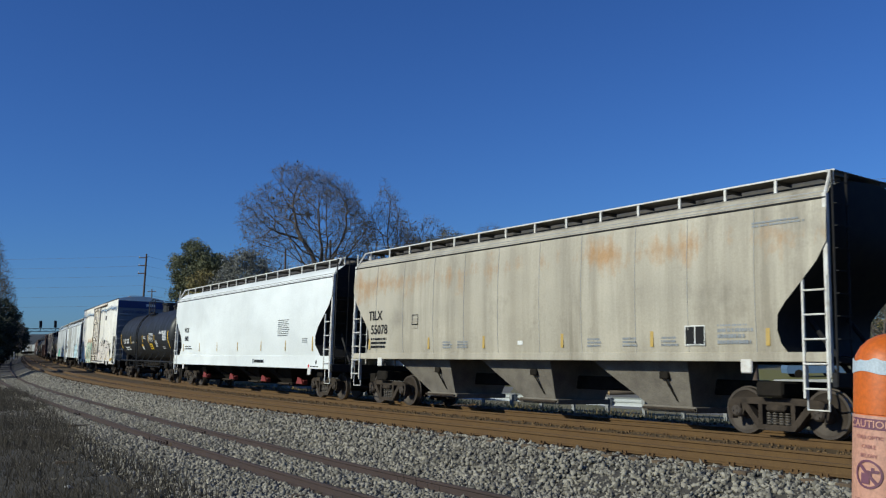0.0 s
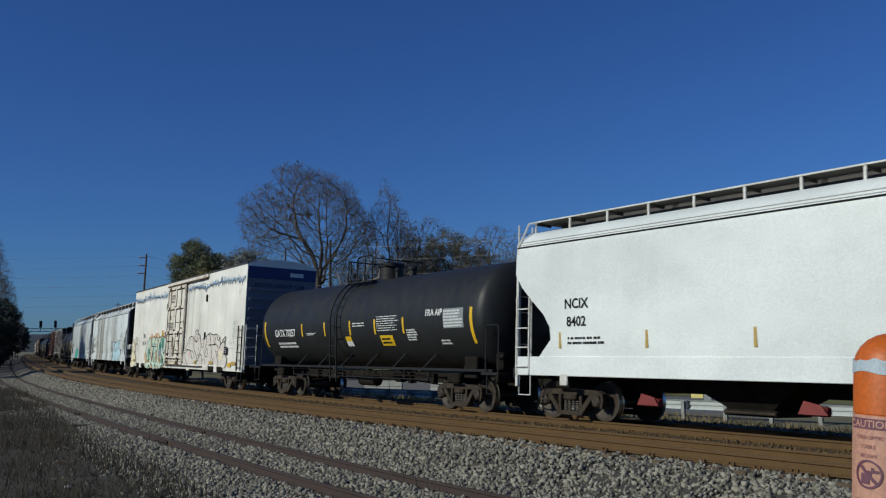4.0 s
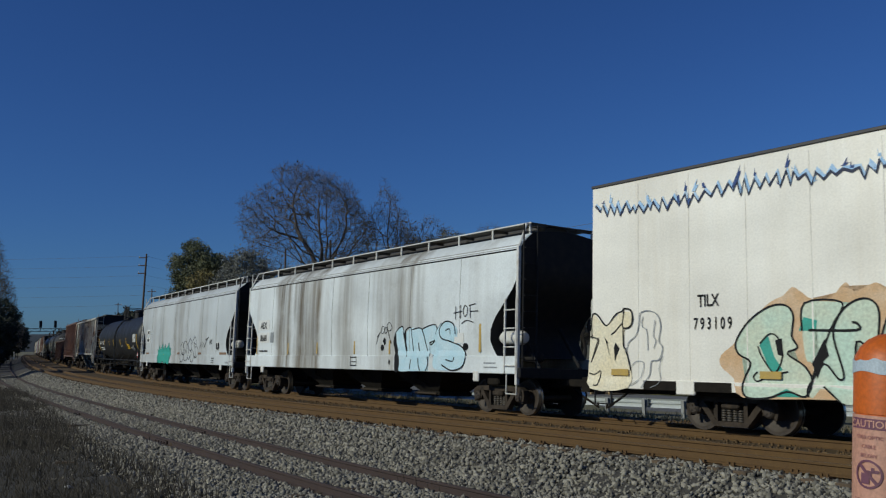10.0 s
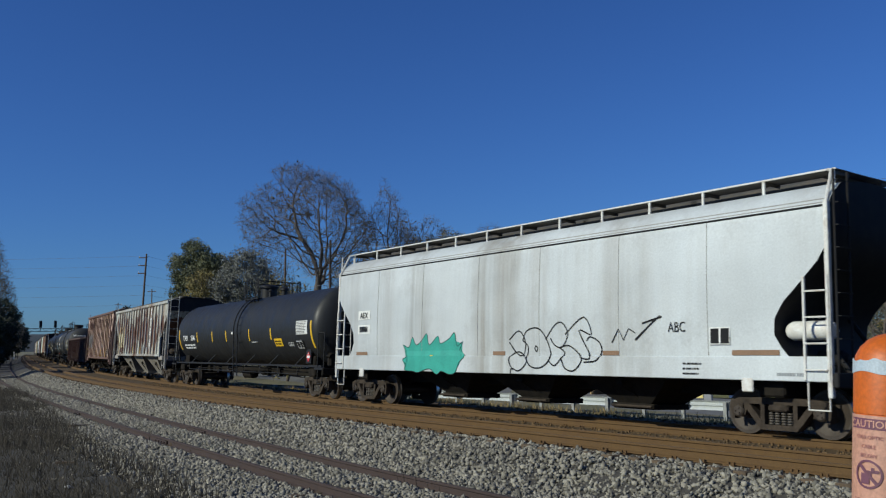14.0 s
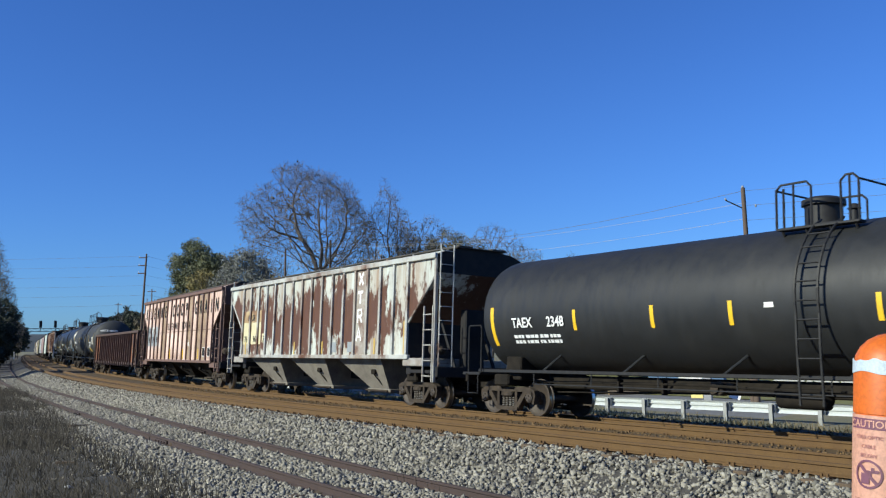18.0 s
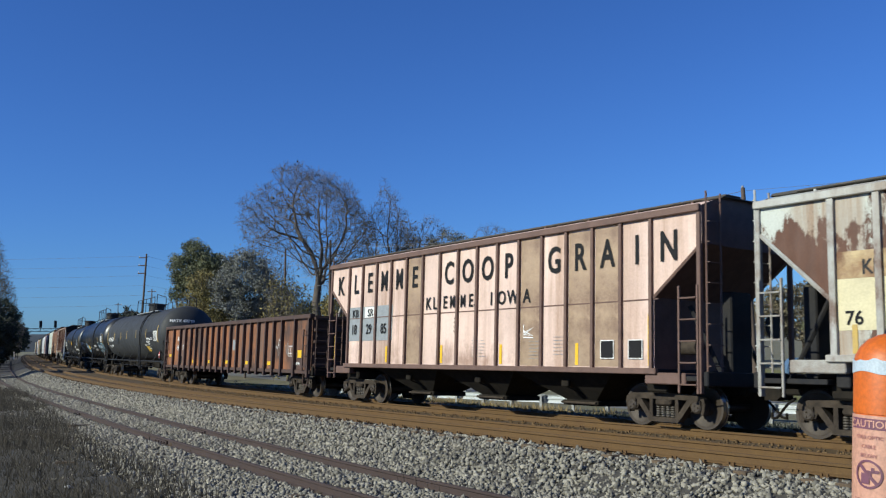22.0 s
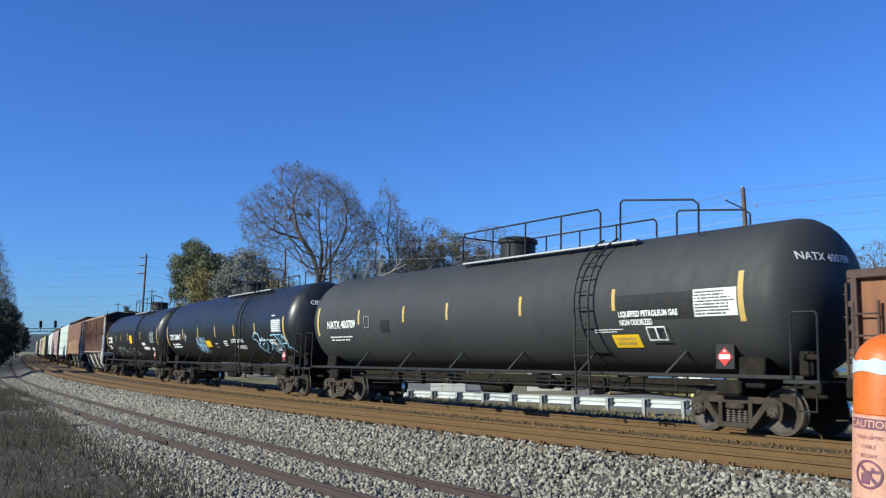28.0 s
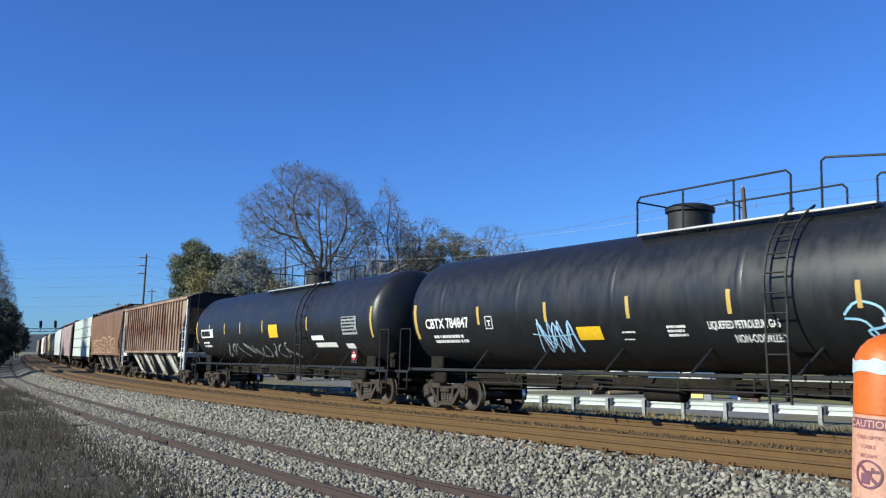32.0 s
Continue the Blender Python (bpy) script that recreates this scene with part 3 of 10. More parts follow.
def scatter_stones(name, count, s0, s1, d0, d1, size, seed, mat, label, lift=0.02, near_power=1.0):
    """Broken stones, each a rough little polyhedron, in one mesh."""
    rng = np.random.default_rng(seed)
    base = np.array([(1, 0, 0), (-1, 0, 0), (0, 1, 0), (0, -1, 0), (0, 0, 1), (0, 0, -1), (0.62, 0.62, 0.5), (-0.62, 0.55, 0.55)])
    tris = np.array([(4, 0, 6), (4, 6, 2), (6, 0, 2), (4, 2, 7), (4, 7, 1), (7, 2, 1), (4, 1, 3), (4, 3, 0), (5, 2, 0), (5, 1, 2), (5, 3, 1), (5, 0, 3)])
    s = s1 - (s1 - s0) * rng.random(count) ** near_power
    d = d0 + (d1 - d0) * rng.random(count)
    if d1 > 12:
        d = np.where(d > weed_edge(s) - 0.6 + 2.6 * rng.random(count) ** 2, 5.1 + (weed_edge(s) - 5.7) * rng.random(count), d)
        gap = d - np.array([siding_side(q) for q in s])
        d = np.where(np.abs(np.abs(gap) - 0.753) < 0.13, d + 0.28, d)
    x, y = along_all(s, d)
    z = np.array([ground_height(q) for q in d]) + lift + rng.uniform(-0.02, 0.03, count)
    r = size * rng.uniform(0.6, 1.5, count)
    v = base[None] * (1 + rng.uniform(-0.45, 0.35, (count, 8, 1)))
    v = v * (r[:, None, None] * rng.uniform(0.45, 1.25, (count, 1, 3)))
    q = rng.normal(size=(count, 4))
    q /= np.linalg.norm(q, axis=1)[:, None]
    a, b, c, e = q.T
    rot = np.array([[1 - 2 * (c * c + e * e), 2 * (b * c - e * a), 2 * (b * e + c * a)], [2 * (b * c + e * a), 1 - 2 * (b * b + e * e), 2 * (c * e - b * a)],
                    [2 * (b * e - c * a), 2 * (c * e + b * a), 1 - 2 * (b * b + c * c)]]).transpose(2, 0, 1)
    v = np.einsum("nij,nkj->nki", rot, v) + np.stack([x, y, z], 1)[:, None, :]
    f = tris[None] + (np.arange(count) * 8)[:, None, None]
    me = bpy.data.meshes.new(name)
    me.vertices.add(count * 8)
    me.vertices.foreach_set("co", v.reshape(-1))
    me.loops.add(count * 36)
    me.loops.foreach_set("vertex_index", f.reshape(-1).astype(np.int32))
    me.polygons.add(count * 12)
    me.polygons.foreach_set("loop_start", np.arange(0, count * 36, 3, dtype=np.int32))
    me.update(calc_edges=True)
    me.validate()
    me.materials.append(mat)
    return tagged(new(name, me), label, "ballast", kind="stuff")


scatter_stones("ballast_stones", 62000, -16, 17, 5.05, 13.6, 0.046, 1, STONE, "loose grey crushed-stone ballast", near_power=1.1)
scatter_stones("ballast_stones", 26000, -70, -14, 5.05, 13.0, 0.058, 2, STONE, "loose grey crushed-stone ballast further along the tracks", near_power=1.6)
scatter_stones("ballast_stones", 5000, -30, 16, 1.1, 2.9, 0.035, 5, STONE_RUST, "rust-stained ballast between the two tracks")
scatter_stones("ballast_stones", 3000, -40, 12, -3.6, -1.2, 0.04, 6, STONE_RUST, "ballast on the far edge of the main track")


def blades(name, count, s0, s1, d0, d1, height, mat, label, seed, lean=0.5, width=0.012, clump=0.0, from_edge=False):
    """Thin upright blades, each a bent strip."""
    rng = np.random.default_rng(seed)
    sh = Shape()
    for _ in range(count):
        s, d = rng.uniform(s0, s1), rng.uniform(d0, d1)
        if from_edge:
            d += float(weed_edge(s))
        if clump and noise.noise(Vector((s * clump, d * clump * 2.0, seed))) < rng.uniform(-0.35, 0.25):
            continue
        x, y, _ = along(s, d)
        z, h = ground_height(d), height * rng.uniform(0.4, 1.25)
        a, k = rng.uniform(0, 6.28), lean * rng.uniform(0.1, 1.0) * h
        dx, dy = math.cos(a) * k, math.sin(a) * k
        wx, wy = width * rng.uniform(0.6, 1.4), 0.35 * width
        sh.add([(x - wx, y - wy, z), (x + wx, y + wy, z), (x + dx * 0.35 + wx * 0.7, y + dy * 0.35, z + h * 0.6), (x + dx * 0.35 - wx * 0.7, y + dy * 0.35, z + h * 0.6), (x + dx, y + dy, z + h)],
               [(0, 1, 2, 3), (3, 2, 4)])
    return tagged(part(name, sh, mat), label, "grass", kind="stuff")


blades("dry_weeds", 26000, -34, 10, -0.5, 5.6, 0.42, WEED, "thin dry brown weeds at the trackside", 11, 0.9, 0.006, 0.25, True)
blades("dry_weeds", 30000, -40, 10, 0.0, 6.0, 0.17, WEED, "low dark tangle of dead weeds", 16, 1.4, 0.012, 0.2, True)
blades("dry_weeds", 9000, -110, -20, 0.2, 7.0, 0.5, WEED, "brown weeds along the old siding", 12, 0.6, 0.018, 0.2, True)
blades("straw_grass", 12000, -36, 18, -11.6, -5.0, 0.26, STRAW, "straw-coloured grass below the guard rail", 13, 0.8, 0.014, 0.35)
blades("straw_grass", 7000, -36, 18, -11.6, -5.0, 0.2, GREEN_GRASS, "green grass among the straw below the guard rail", 14, 0.8, 0.014, 0.45)
blades("dry_weeds", 7000, -30, 16, -11.4, -8.0, 0.5, STRAW, "brown tufts of weeds before the guard rail", 17, 0.7, 0.012, 0.6)
blades("straw_grass", 900, -34, 18, 7.6, 11.5, 0.3, WEED, "sparse dry stalks between the siding rails", 15, 0.7, 0.006, 0.3)


# ---- beyond the track ----
def build_guard_rail():
    a, b = Vector((4.5, 43.2, -1.42)), Vector((13.7, 33.5, -1.42))
    way = (b - a).normalized()
    turn = math.degrees(math.atan2(way.y, way.x))
    g = thing("guard_rail", Matrix.Translation(a) @ Matrix.Rotation(radians(turn), 4, "Z"), "galvanised steel guard rail on short posts along the road", "guard rail")
    wave = [(0.0, 0.0), (0.05, 0.03), (0.10, 0.08), (0.14, 0.08), (0.18, 0.02), (0.22, 0.02), (0.26, 0.08), (0.30, 0.08), (0.34, 0.03), (0.38, 0.0)]
    for i in range(-13, 11):
        x0 = 1.905 * i
        post = Shape().box(x0 - 0.075, x0 + 0.075, -0.06, -0.045, 0, 0.78).box(x0 - 0.075, x0 + 0.075, 0.045, 0.06, 0, 0.78).box(x0 - 0.006, x0 + 0.006, -0.045, 0.045, 0, 0.78)
        p = part("post", post, GUARD_POST, g)
        part("spacer", Shape().box(x0 - 0.06, x0 + 0.12, 0.061, 0.2, 0.42, 0.76), GUARD_POST, g, "dark blocks between post and rail")
    for i in range(-7, 6):
        sh = Shape()
        for x in (3.81 * i - 0.02, 3.81 * i + 3.83):
            for z, d in wave:
                sh.v.append((x, 0.205 + d + (0.004 if i % 2 else 0), 0.40 + z))
        n = len(wave)
        sh.f = [(j, j + 1, n + j + 1, n + j) for j in range(n - 1)]
        part("rail_panel", sh, GUARD, g, smooth=30)
    return g


build_guard_rail()


def build_pole(x, y, top, label, lean=(0, 0), arms=1, radius=0.15, ground=-1.42):
    p = thing("utility_pole", pose(x, y, ground), label, "utility pole", "poles along the road")
    h = top - ground
    sh = Shape()
    for i in range(4):
        a, b = i / 4, (i + 1) / 4
        sh.tube((lean[0] * a, lean[1] * a, h * a), (lean[0] * b, lean[1] * b, h * b), radius * (1 - 0.35 * a), 10, radius * (1 - 0.35 * b))
    part("shaft", sh, POLE, p, smooth=40)
    for k in range(arms):
        z = h - 0.5 - 1.0 * k
        f = z / h
        ox, oy = lean[0] * f, lean[1] * f
        reach = (0.95, 0.15) if arms == 3 else (0.9, 0.9)
        part("crossarm", Shape().bevelled(ox - reach[0], ox + reach[1], oy - 0.06, oy + 0.05, z - 0.06, z + 0.06, 0.01), POLE, p)
        for e in (-reach[0] + 0.1, reach[1] - 0.1):
            part("insulator", Shape().upright([(0.03, z + 0.06), (0.06, z + 0.1), (0.03, z + 0.16), (0.055, z + 0.2), (0.02, z + 0.24)], ox + e, oy, 8), SIGN_WHITE, p, "white glazed insulator")
    return p


def wire(name, p, q, sag, r, mat, label, n=14):
    sh, pts = Shape(), []
    p, q = Vector(p), Vector(q)
    for i in range(n + 1):
        t = i / n
        o = p.lerp(q, t)
        o.z -= sag * 4 * t * (1 - t)
        pts.append(tuple(o))
    sh.pipe(pts, r, 4)
    return tagged(part(name, sh, mat), label, "cable", "overhead wires")


def build_poles():
    p = build_pole(15.3, 45.0, 9.34, "brown timber utility pole with a bracket and guy wire", (-0.15, 0), 0, 0.16)
    part("bracket", Shape().tube((-0.15, 0, 9.7), (-1.05, 0, 10.15), 0.03), LADDER_BLACK, p)
    part("insulator", Shape().upright([(0.03, 10.14), (0.06, 10.19), (0.03, 10.26)], -1.05, 0, 8), GUARD_POST, p, "grey insulator on the bracket")
    part("insulator", Shape().upright([(0.03, 9.78), (0.06, 9.85), (0.03, 9.92)], 0.45, 0, 8), GUARD_POST, p, "grey insulator beside the pole")
    part("insulator", Shape().upright([(0.05, 10.74), (0.075, 10.8), (0.04, 10.88)], -0.16, 0, 8), GUARD_POST, p, "grey insulator on the pole top")
    for x0, x1, y0, z0, z1 in ((-0.3, 0.14, 0.17, 8.2, 8.28), (-0.3, 0.2, 0.17, 7.55, 7.6), (-0.28, 0.6, 0.05, 5.6, 5.72)):
        part("clamp", Shape().box(x0, x1, -y0, y0, z0, z1), LADDER_BLACK, p)
    tops = []
    for x, y, z, lean, arms, lab in ((-11.0, 88, 12.1, (0.25, 0), 0, "bare timber utility pole among the trees"), (-17.5, 100, 12.6, (0.3, 0), 0, "bare timber utility pole before bare trees"),
                                     (-37.9, 115, 13.9, (0.9, 0), 3, "leaning timber utility pole with crossarms"), (-44.3, 150, 13.0, (0.2, 0), 1, "distant timber utility pole"),
                                     (-61.4, 190, 14.2, (0, 0), 1, "distant timber utility pole"), (-90.1, 250, 14.5, (0, 0), 1, "far-off timber utility pole")):
        build_pole(x - lean[0], y, z, lab, lean, arms, 0.16)
        tops.append((x, y, z))
    a, b, c, d = tops[0], tops[1], tops[2], tops[3]
    for k, (z1, z2) in enumerate(((11.6, 9.9), (10.4, 9.0), (9.0, 7.9), (7.9, 6.6))):
        wire("overhead_wire", (a[0], a[1], z1), (15.3, 45.0, 8.6 - 0.8 * k), 0.9, 0.009, WIRE_PALE, "pale sagging overhead wire")
        wire("overhead_wire", (a[0], a[1], z1), (b[0], b[1], z1 + 0.3), 0.2, 0.012, WIRE_PALE, "pale sagging overhead wire")
        wire("overhead_wire", (b[0], b[1], z1 + 0.3), (d[0], d[1], z1 + 0.4), 0.6, 0.012, WIRE, "dark sagging overhead wire")
    for k in range(5):
        wire("overhead_wire", (15.3, 45, 9.2 - 0.75 * k), (60, 22, 11.5 - 0.9 * k), 0.7, 0.009, WIRE, "thin dark overhead wire")
    wire("overhead_wire", (15.2, 45, 9.2), (-11, 88, 11.9), 1.2, 0.012, WIRE, "thin dark overhead wire")
    wire("guy_wire", (15.2, 45, 7.0), (19.0, 42.0, -1.42), 0.0, 0.02, WIRE, "taut guy wire beside the pole", 2)
    for k in range(6):
        z = 13.6 - 1.25 * k
        wire("overhead_wire", (c[0], c[1], z), (-160, 130, z + 6), 1.5, 0.012, WIRE, "thin overhead wire crossing the line")
        wire("overhead_wire", (c[0], c[1], z), (-25, 240, z + 2), 1.0, 0.011, WIRE, "thin overhead wire running into the distance")


build_poles()


def build_signal_bridge():
    g = thing("signal_bridge", pose(-111.5, 255, -0.3, 0, 0, math.degrees(heading(-254)) + 180), "dark steel signal bridge with two signal heads over the tracks", "railway signal")
    for y in (-7.5, 7.5):
        sh = Shape()
        for e in (-0.3, 0.3):
            sh.tube((e, y, 0), (e, y, 8.2), 0.08)
        for i in range(8):
            sh.tube((-0.3, y, i), (0.3, y, i + 1), 0.04)
        part("tower", sh, UNDER, g)
    sh = Shape()
    for z in (7.4, 8.2):
        sh.tube((0, -7.5, z), (0, 7.5, z), 0.07)
    for i in range(15):
        sh.tube((0, -7.5 + i, 7.4 + 0.8 * (i % 2)), (0, -6.5 + i, 7.4 + 0.8 * ((i + 1) % 2)), 0.035)
    part("truss", sh, UNDER, g)
    for y in (-1.9, 1.9):
        h = part("signal_head", Shape().bevelled(-0.12, 0.12, y - 0.38, y + 0.38, 8.4, 10.4, 0.08), LADDER_BLACK, g, "black signal head with round hoods")
        for z in (8.8, 9.4, 10.0):
            part("hood", Shape().tube((-0.12, y, z), (-0.4, y, z), 0.2, 10), LADDER_BLACK, h)
        part("mast", Shape().tube((0, y, 7.4), (0, y, 8.4), 0.06), UNDER, g)


build_signal_bridge()


def crown_skeleton(seed, h, fork, cz, rx, rz, count, step, kill, low=-0.55, drift=0.0, inner=0.30, boxy=0.0, keep_on=0.45):
    """Limbs that grow towards points spread through a domed crown: node places and each one's parent."""
    rng = np.random.default_rng(seed)
    w = rng.normal(size=(count * 2, 3))
    w /= np.linalg.norm(w, axis=1)[:, None]
    w *= (inner + (1 - inner) * rng.random(len(w)) ** 0.45)[:, None]
    round_ = np.linalg.norm(w, axis=1) / (np.sum(np.abs(w) ** 4, axis=1) ** 0.25 + 1e-9)
    w *= (round_ ** boxy)[:, None]
    w = w[w[:, 2] > low + 0.25 * np.sin(4 * w[:, 0] + seed)][:count]
    lumps = 1 + 0.16 * np.sin(3.1 * w[:, 0] + seed) * np.cos(2.7 * w[:, 1] + 2 * seed) + 0.10 * np.sin(6 * w[:, 2] + 5 * w[:, 0] + seed)
    aim = w * lumps[:, None] * np.array([rx, rx, rz]) + np.array([drift, 0, cz])
    n0 = max(3, int(fork / step))
    place = [np.array([0.12 * math.sin(i * 0.7 + seed), 0.12 * math.cos(i * 0.9), fork * i / n0]) for i in range(n0 + 1)]
    parent = [i - 1 for i in range(n0 + 1)]
    near, dist = np.zeros(len(aim), int), np.full(len(aim), 1e9)
    fresh = [len(place) - 1, len(place) - 2]
    for _ in range(90):
        for i in fresh:
            d = np.sqrt(((aim - place[i]) ** 2).sum(axis=1))
            closer = d < dist
            near[closer], dist[closer] = i, d[closer]
        keep = dist > kill
        aim, near, dist = aim[keep], near[keep], dist[keep]
        if not len(aim) or len(place) > 11000:
            break
        pull = np.zeros((len(place), 3))
        np.add.at(pull, near, (aim - np.array(place)[near]) / dist[:, None])
        fresh = []
        for i in np.unique(near):
            way = pull[i] / (np.linalg.norm(pull[i]) + 1e-9) + rng.normal(size=3) * 0.22
            if parent[i] >= 0:
                back = place[i] - place[parent[i]]
                way = way + keep_on * back / (np.linalg.norm(back) + 1e-9)
            way /= np.linalg.norm(way) + 1e-9
            place.append(place[i] + way * step)
            parent.append(int(i))
            fresh.append(len(place) - 1)
    place, parent = np.array(place), np.array(parent)
    area = np.zeros(len(place))
    kids = np.zeros(len(place), int)
    for i in range(len(place) - 1, 0, -1):
        if not kids[i]:
            area[i] = 1.0
        area[parent[i]] += area[i]
        kids[parent[i]] += 1
    return place, parent, area, rng


def tube_mesh(name, p, q, r1, r2, sides):
    """One mesh of straight tapered round bars from p to q."""
    way = q - p
    way /= np.linalg.norm(way, axis=1)[:, None] + 1e-9
    ref = np.where(np.abs(way[:, 2:3]) > 0.9, np.array([[1.0, 0, 0]]), np.array([[0, 0, 1.0]]))
    a = np.cross(way, ref)
    a /= np.linalg.norm(a, axis=1)[:, None] + 1e-9
    b = np.cross(way, a)
    t = 2 * np.pi * np.arange(sides) / sides
    ring = a[:, None, :] * np.cos(t)[None, :, None] + b[:, None, :] * np.sin(t)[None, :, None]
    v = np.concatenate([p[:, None, :] + ring * r1[:, None, None], q[:, None, :] + ring * r2[:, None, None]], axis=1)
    k = np.arange(sides)
    quad = np.stack([k, (k + 1) % sides, (k + 1) % sides + sides, k + sides], 1)
    f = quad[None] + (np.arange(len(p)) * 2 * sides)[:, None, None]
    return quick_mesh(name, v.reshape(-1, 3), f.reshape(-1, 4))


def quick_mesh(name, v, f):
    me = bpy.data.meshes.new(name)
    n, k = f.shape
    me.vertices.add(len(v))
    me.vertices.foreach_set("co", v.astype(np.float32).reshape(-1))
    me.loops.add(n * k)
    me.loops.foreach_set("vertex_index", f.reshape(-1).astype(np.int32))
    me.polygons.add(n)
    me.polygons.foreach_set("loop_start", np.arange(0, n * k, k, dtype=np.int32))
    me.update(calc_edges=True)
    return me


def leaf_mesh(name, rng, centres, size):
    """Small pointed leaves, each a quad turned its own way."""
    n = len(centres)
    a = rng.normal(size=(n, 3))
    a /= np.linalg.norm(a, axis=1)[:, None]
    b = np.cross(a, rng.normal(size=(n, 3)))
    b /= np.linalg.norm(b, axis=1)[:, None] + 1e-9
    s = (size * rng.uniform(0.55, 1.5, n))[:, None]
    v = np.stack([centres + a * s, centres + b * s * 0.55, centres - a * s, centres - b * s * 0.55], 1)
    return quick_mesh(name, v.reshape(-1, 3), np.arange(4 * n).reshape(n, 4))


def wooded(t, sk, thick, twig_len, twig_mat, twigs=2, swell=0.42):
    """Trunk, limbs and twigs of a tree from its skeleton."""
    place, parent, area, rng = sk
    r = thick * area ** swell
    i = np.arange(1, len(place))
    pr = np.minimum(r[parent[i]], r[i] * 1.5)
    big = r[i] > thick * 2.6
    part("trunk", tube_mesh("trunk", place[parent[i]][big], place[i][big], pr[big], r[i][big], 7), BARK, t)
    small = i[~big]
    p, q = place[parent[small]], place[small]
    r1, r2 = pr[~big], r[small]
    n = len(small)
    starts, ends = [p], [q]
    rs, re = [r1], [r2]
    for _ in range(twigs):
        w = (q - p) + rng.normal(size=(n, 3)) * 0.75 * np.linalg.norm(q - p, axis=1)[:, None]
        w /= np.linalg.norm(w, axis=1)[:, None] + 1e-9
        mid = q + w * twig_len * rng.uniform(0.5, 1.1, (n, 1))
        starts.append(q)
        ends.append(mid)
        rs.append(np.full(n, thick * 0.8))
        re.append(np.full(n, thick * 0.5))
        w2 = w + rng.normal(size=(n, 3)) * 0.6
        w2 /= np.linalg.norm(w2, axis=1)[:, None]
        starts.append(q + (mid - q) * 0.6)
        ends.append(q + (mid - q) * 0.6 + w2 * twig_len * 0.7)
        rs.append(np.full(n, thick * 0.55))
        re.append(np.full(n, thick * 0.4))
    part("crown", tube_mesh("crown", np.concatenate(starts), np.concatenate(ends), np.concatenate(rs), np.concatenate(re), 3), twig_mat, t, "fine bare twigs")


def bare_tree(x, y, top, seed, label, spread=8.0, ground=-1.42, fork=0.3, depth=0.45, count=2600, step=0.36, thick=0.013, twig=0.5, leaves=0, leaf=None, drift=0.0, swell=0.46, twigs=2, bottom=-0.3, inner=0.30, boxy=0.0, keep_on=0.45):
    """A leafless tree with a domed crown, spread metres wide; depth: the crown's share of its height."""
    h = top - ground
    rz = h * depth * 0.62
    sk = crown_skeleton(seed, h, h * fork, h - rz * 1.02, spread / 2, rz, count, step, step * 1.15, bottom, drift, inner, boxy, keep_on)
    t = thing("bare_tree", pose(x, y, ground), label, "tree", "trees behind the line")
    wooded(t, sk, thick, twig, TWIG, twigs, swell)
    if leaves:
        place, parent, area, rng = sk
        tips = place[area < 3]
        c = tips[rng.integers(0, len(tips), leaves)] + rng.normal(size=(leaves, 3)) * 0.35
        part("leaves", leaf_mesh("leaves", rng, c, 0.12), leaf or LEAF_BROWN, t, "last brown leaves")
    return t


def leafy_tree(x, y, top, width, seed, leaf, label, ground=-1.42, count=9000, size=0.095, depth=0.75, fork=0.2, gaps=0.0, branches=900, boxy=0.0):
    """A tree whose leaves hang round its outer twigs in clumps with gaps between."""
    h = top - ground
    rz = h * depth * 0.56
    sk = crown_skeleton(seed, h, h * fork, h - rz, width / 2, rz, branches, 0.42, 0.55, boxy=boxy)
    t = thing("leafy_tree", pose(x, y, ground), label, "tree", "trees behind the line")
    wooded(t, sk, 0.016, 0.5, TWIG, 1)
    place, parent, area, rng = sk
    count = int(count * 1.7)
    tips = place[area < 5]
    keep = np.array([noise.noise(Vector(p) * 0.55 + Vector((seed, 0, 0))) > gaps for p in tips])
    tips = tips[keep] if keep.sum() > 10 else tips
    at = tips[rng.integers(0, len(tips), count)]
    w = rng.normal(size=(count, 3))
    w /= np.linalg.norm(w, axis=1)[:, None]
    c = at + w * (0.80 * rng.random((count, 1)) ** 0.6) * np.array([1, 1, 0.7])
    part("leaves", leaf_mesh("leaves", rng, c, size), leaf, t)
    return t


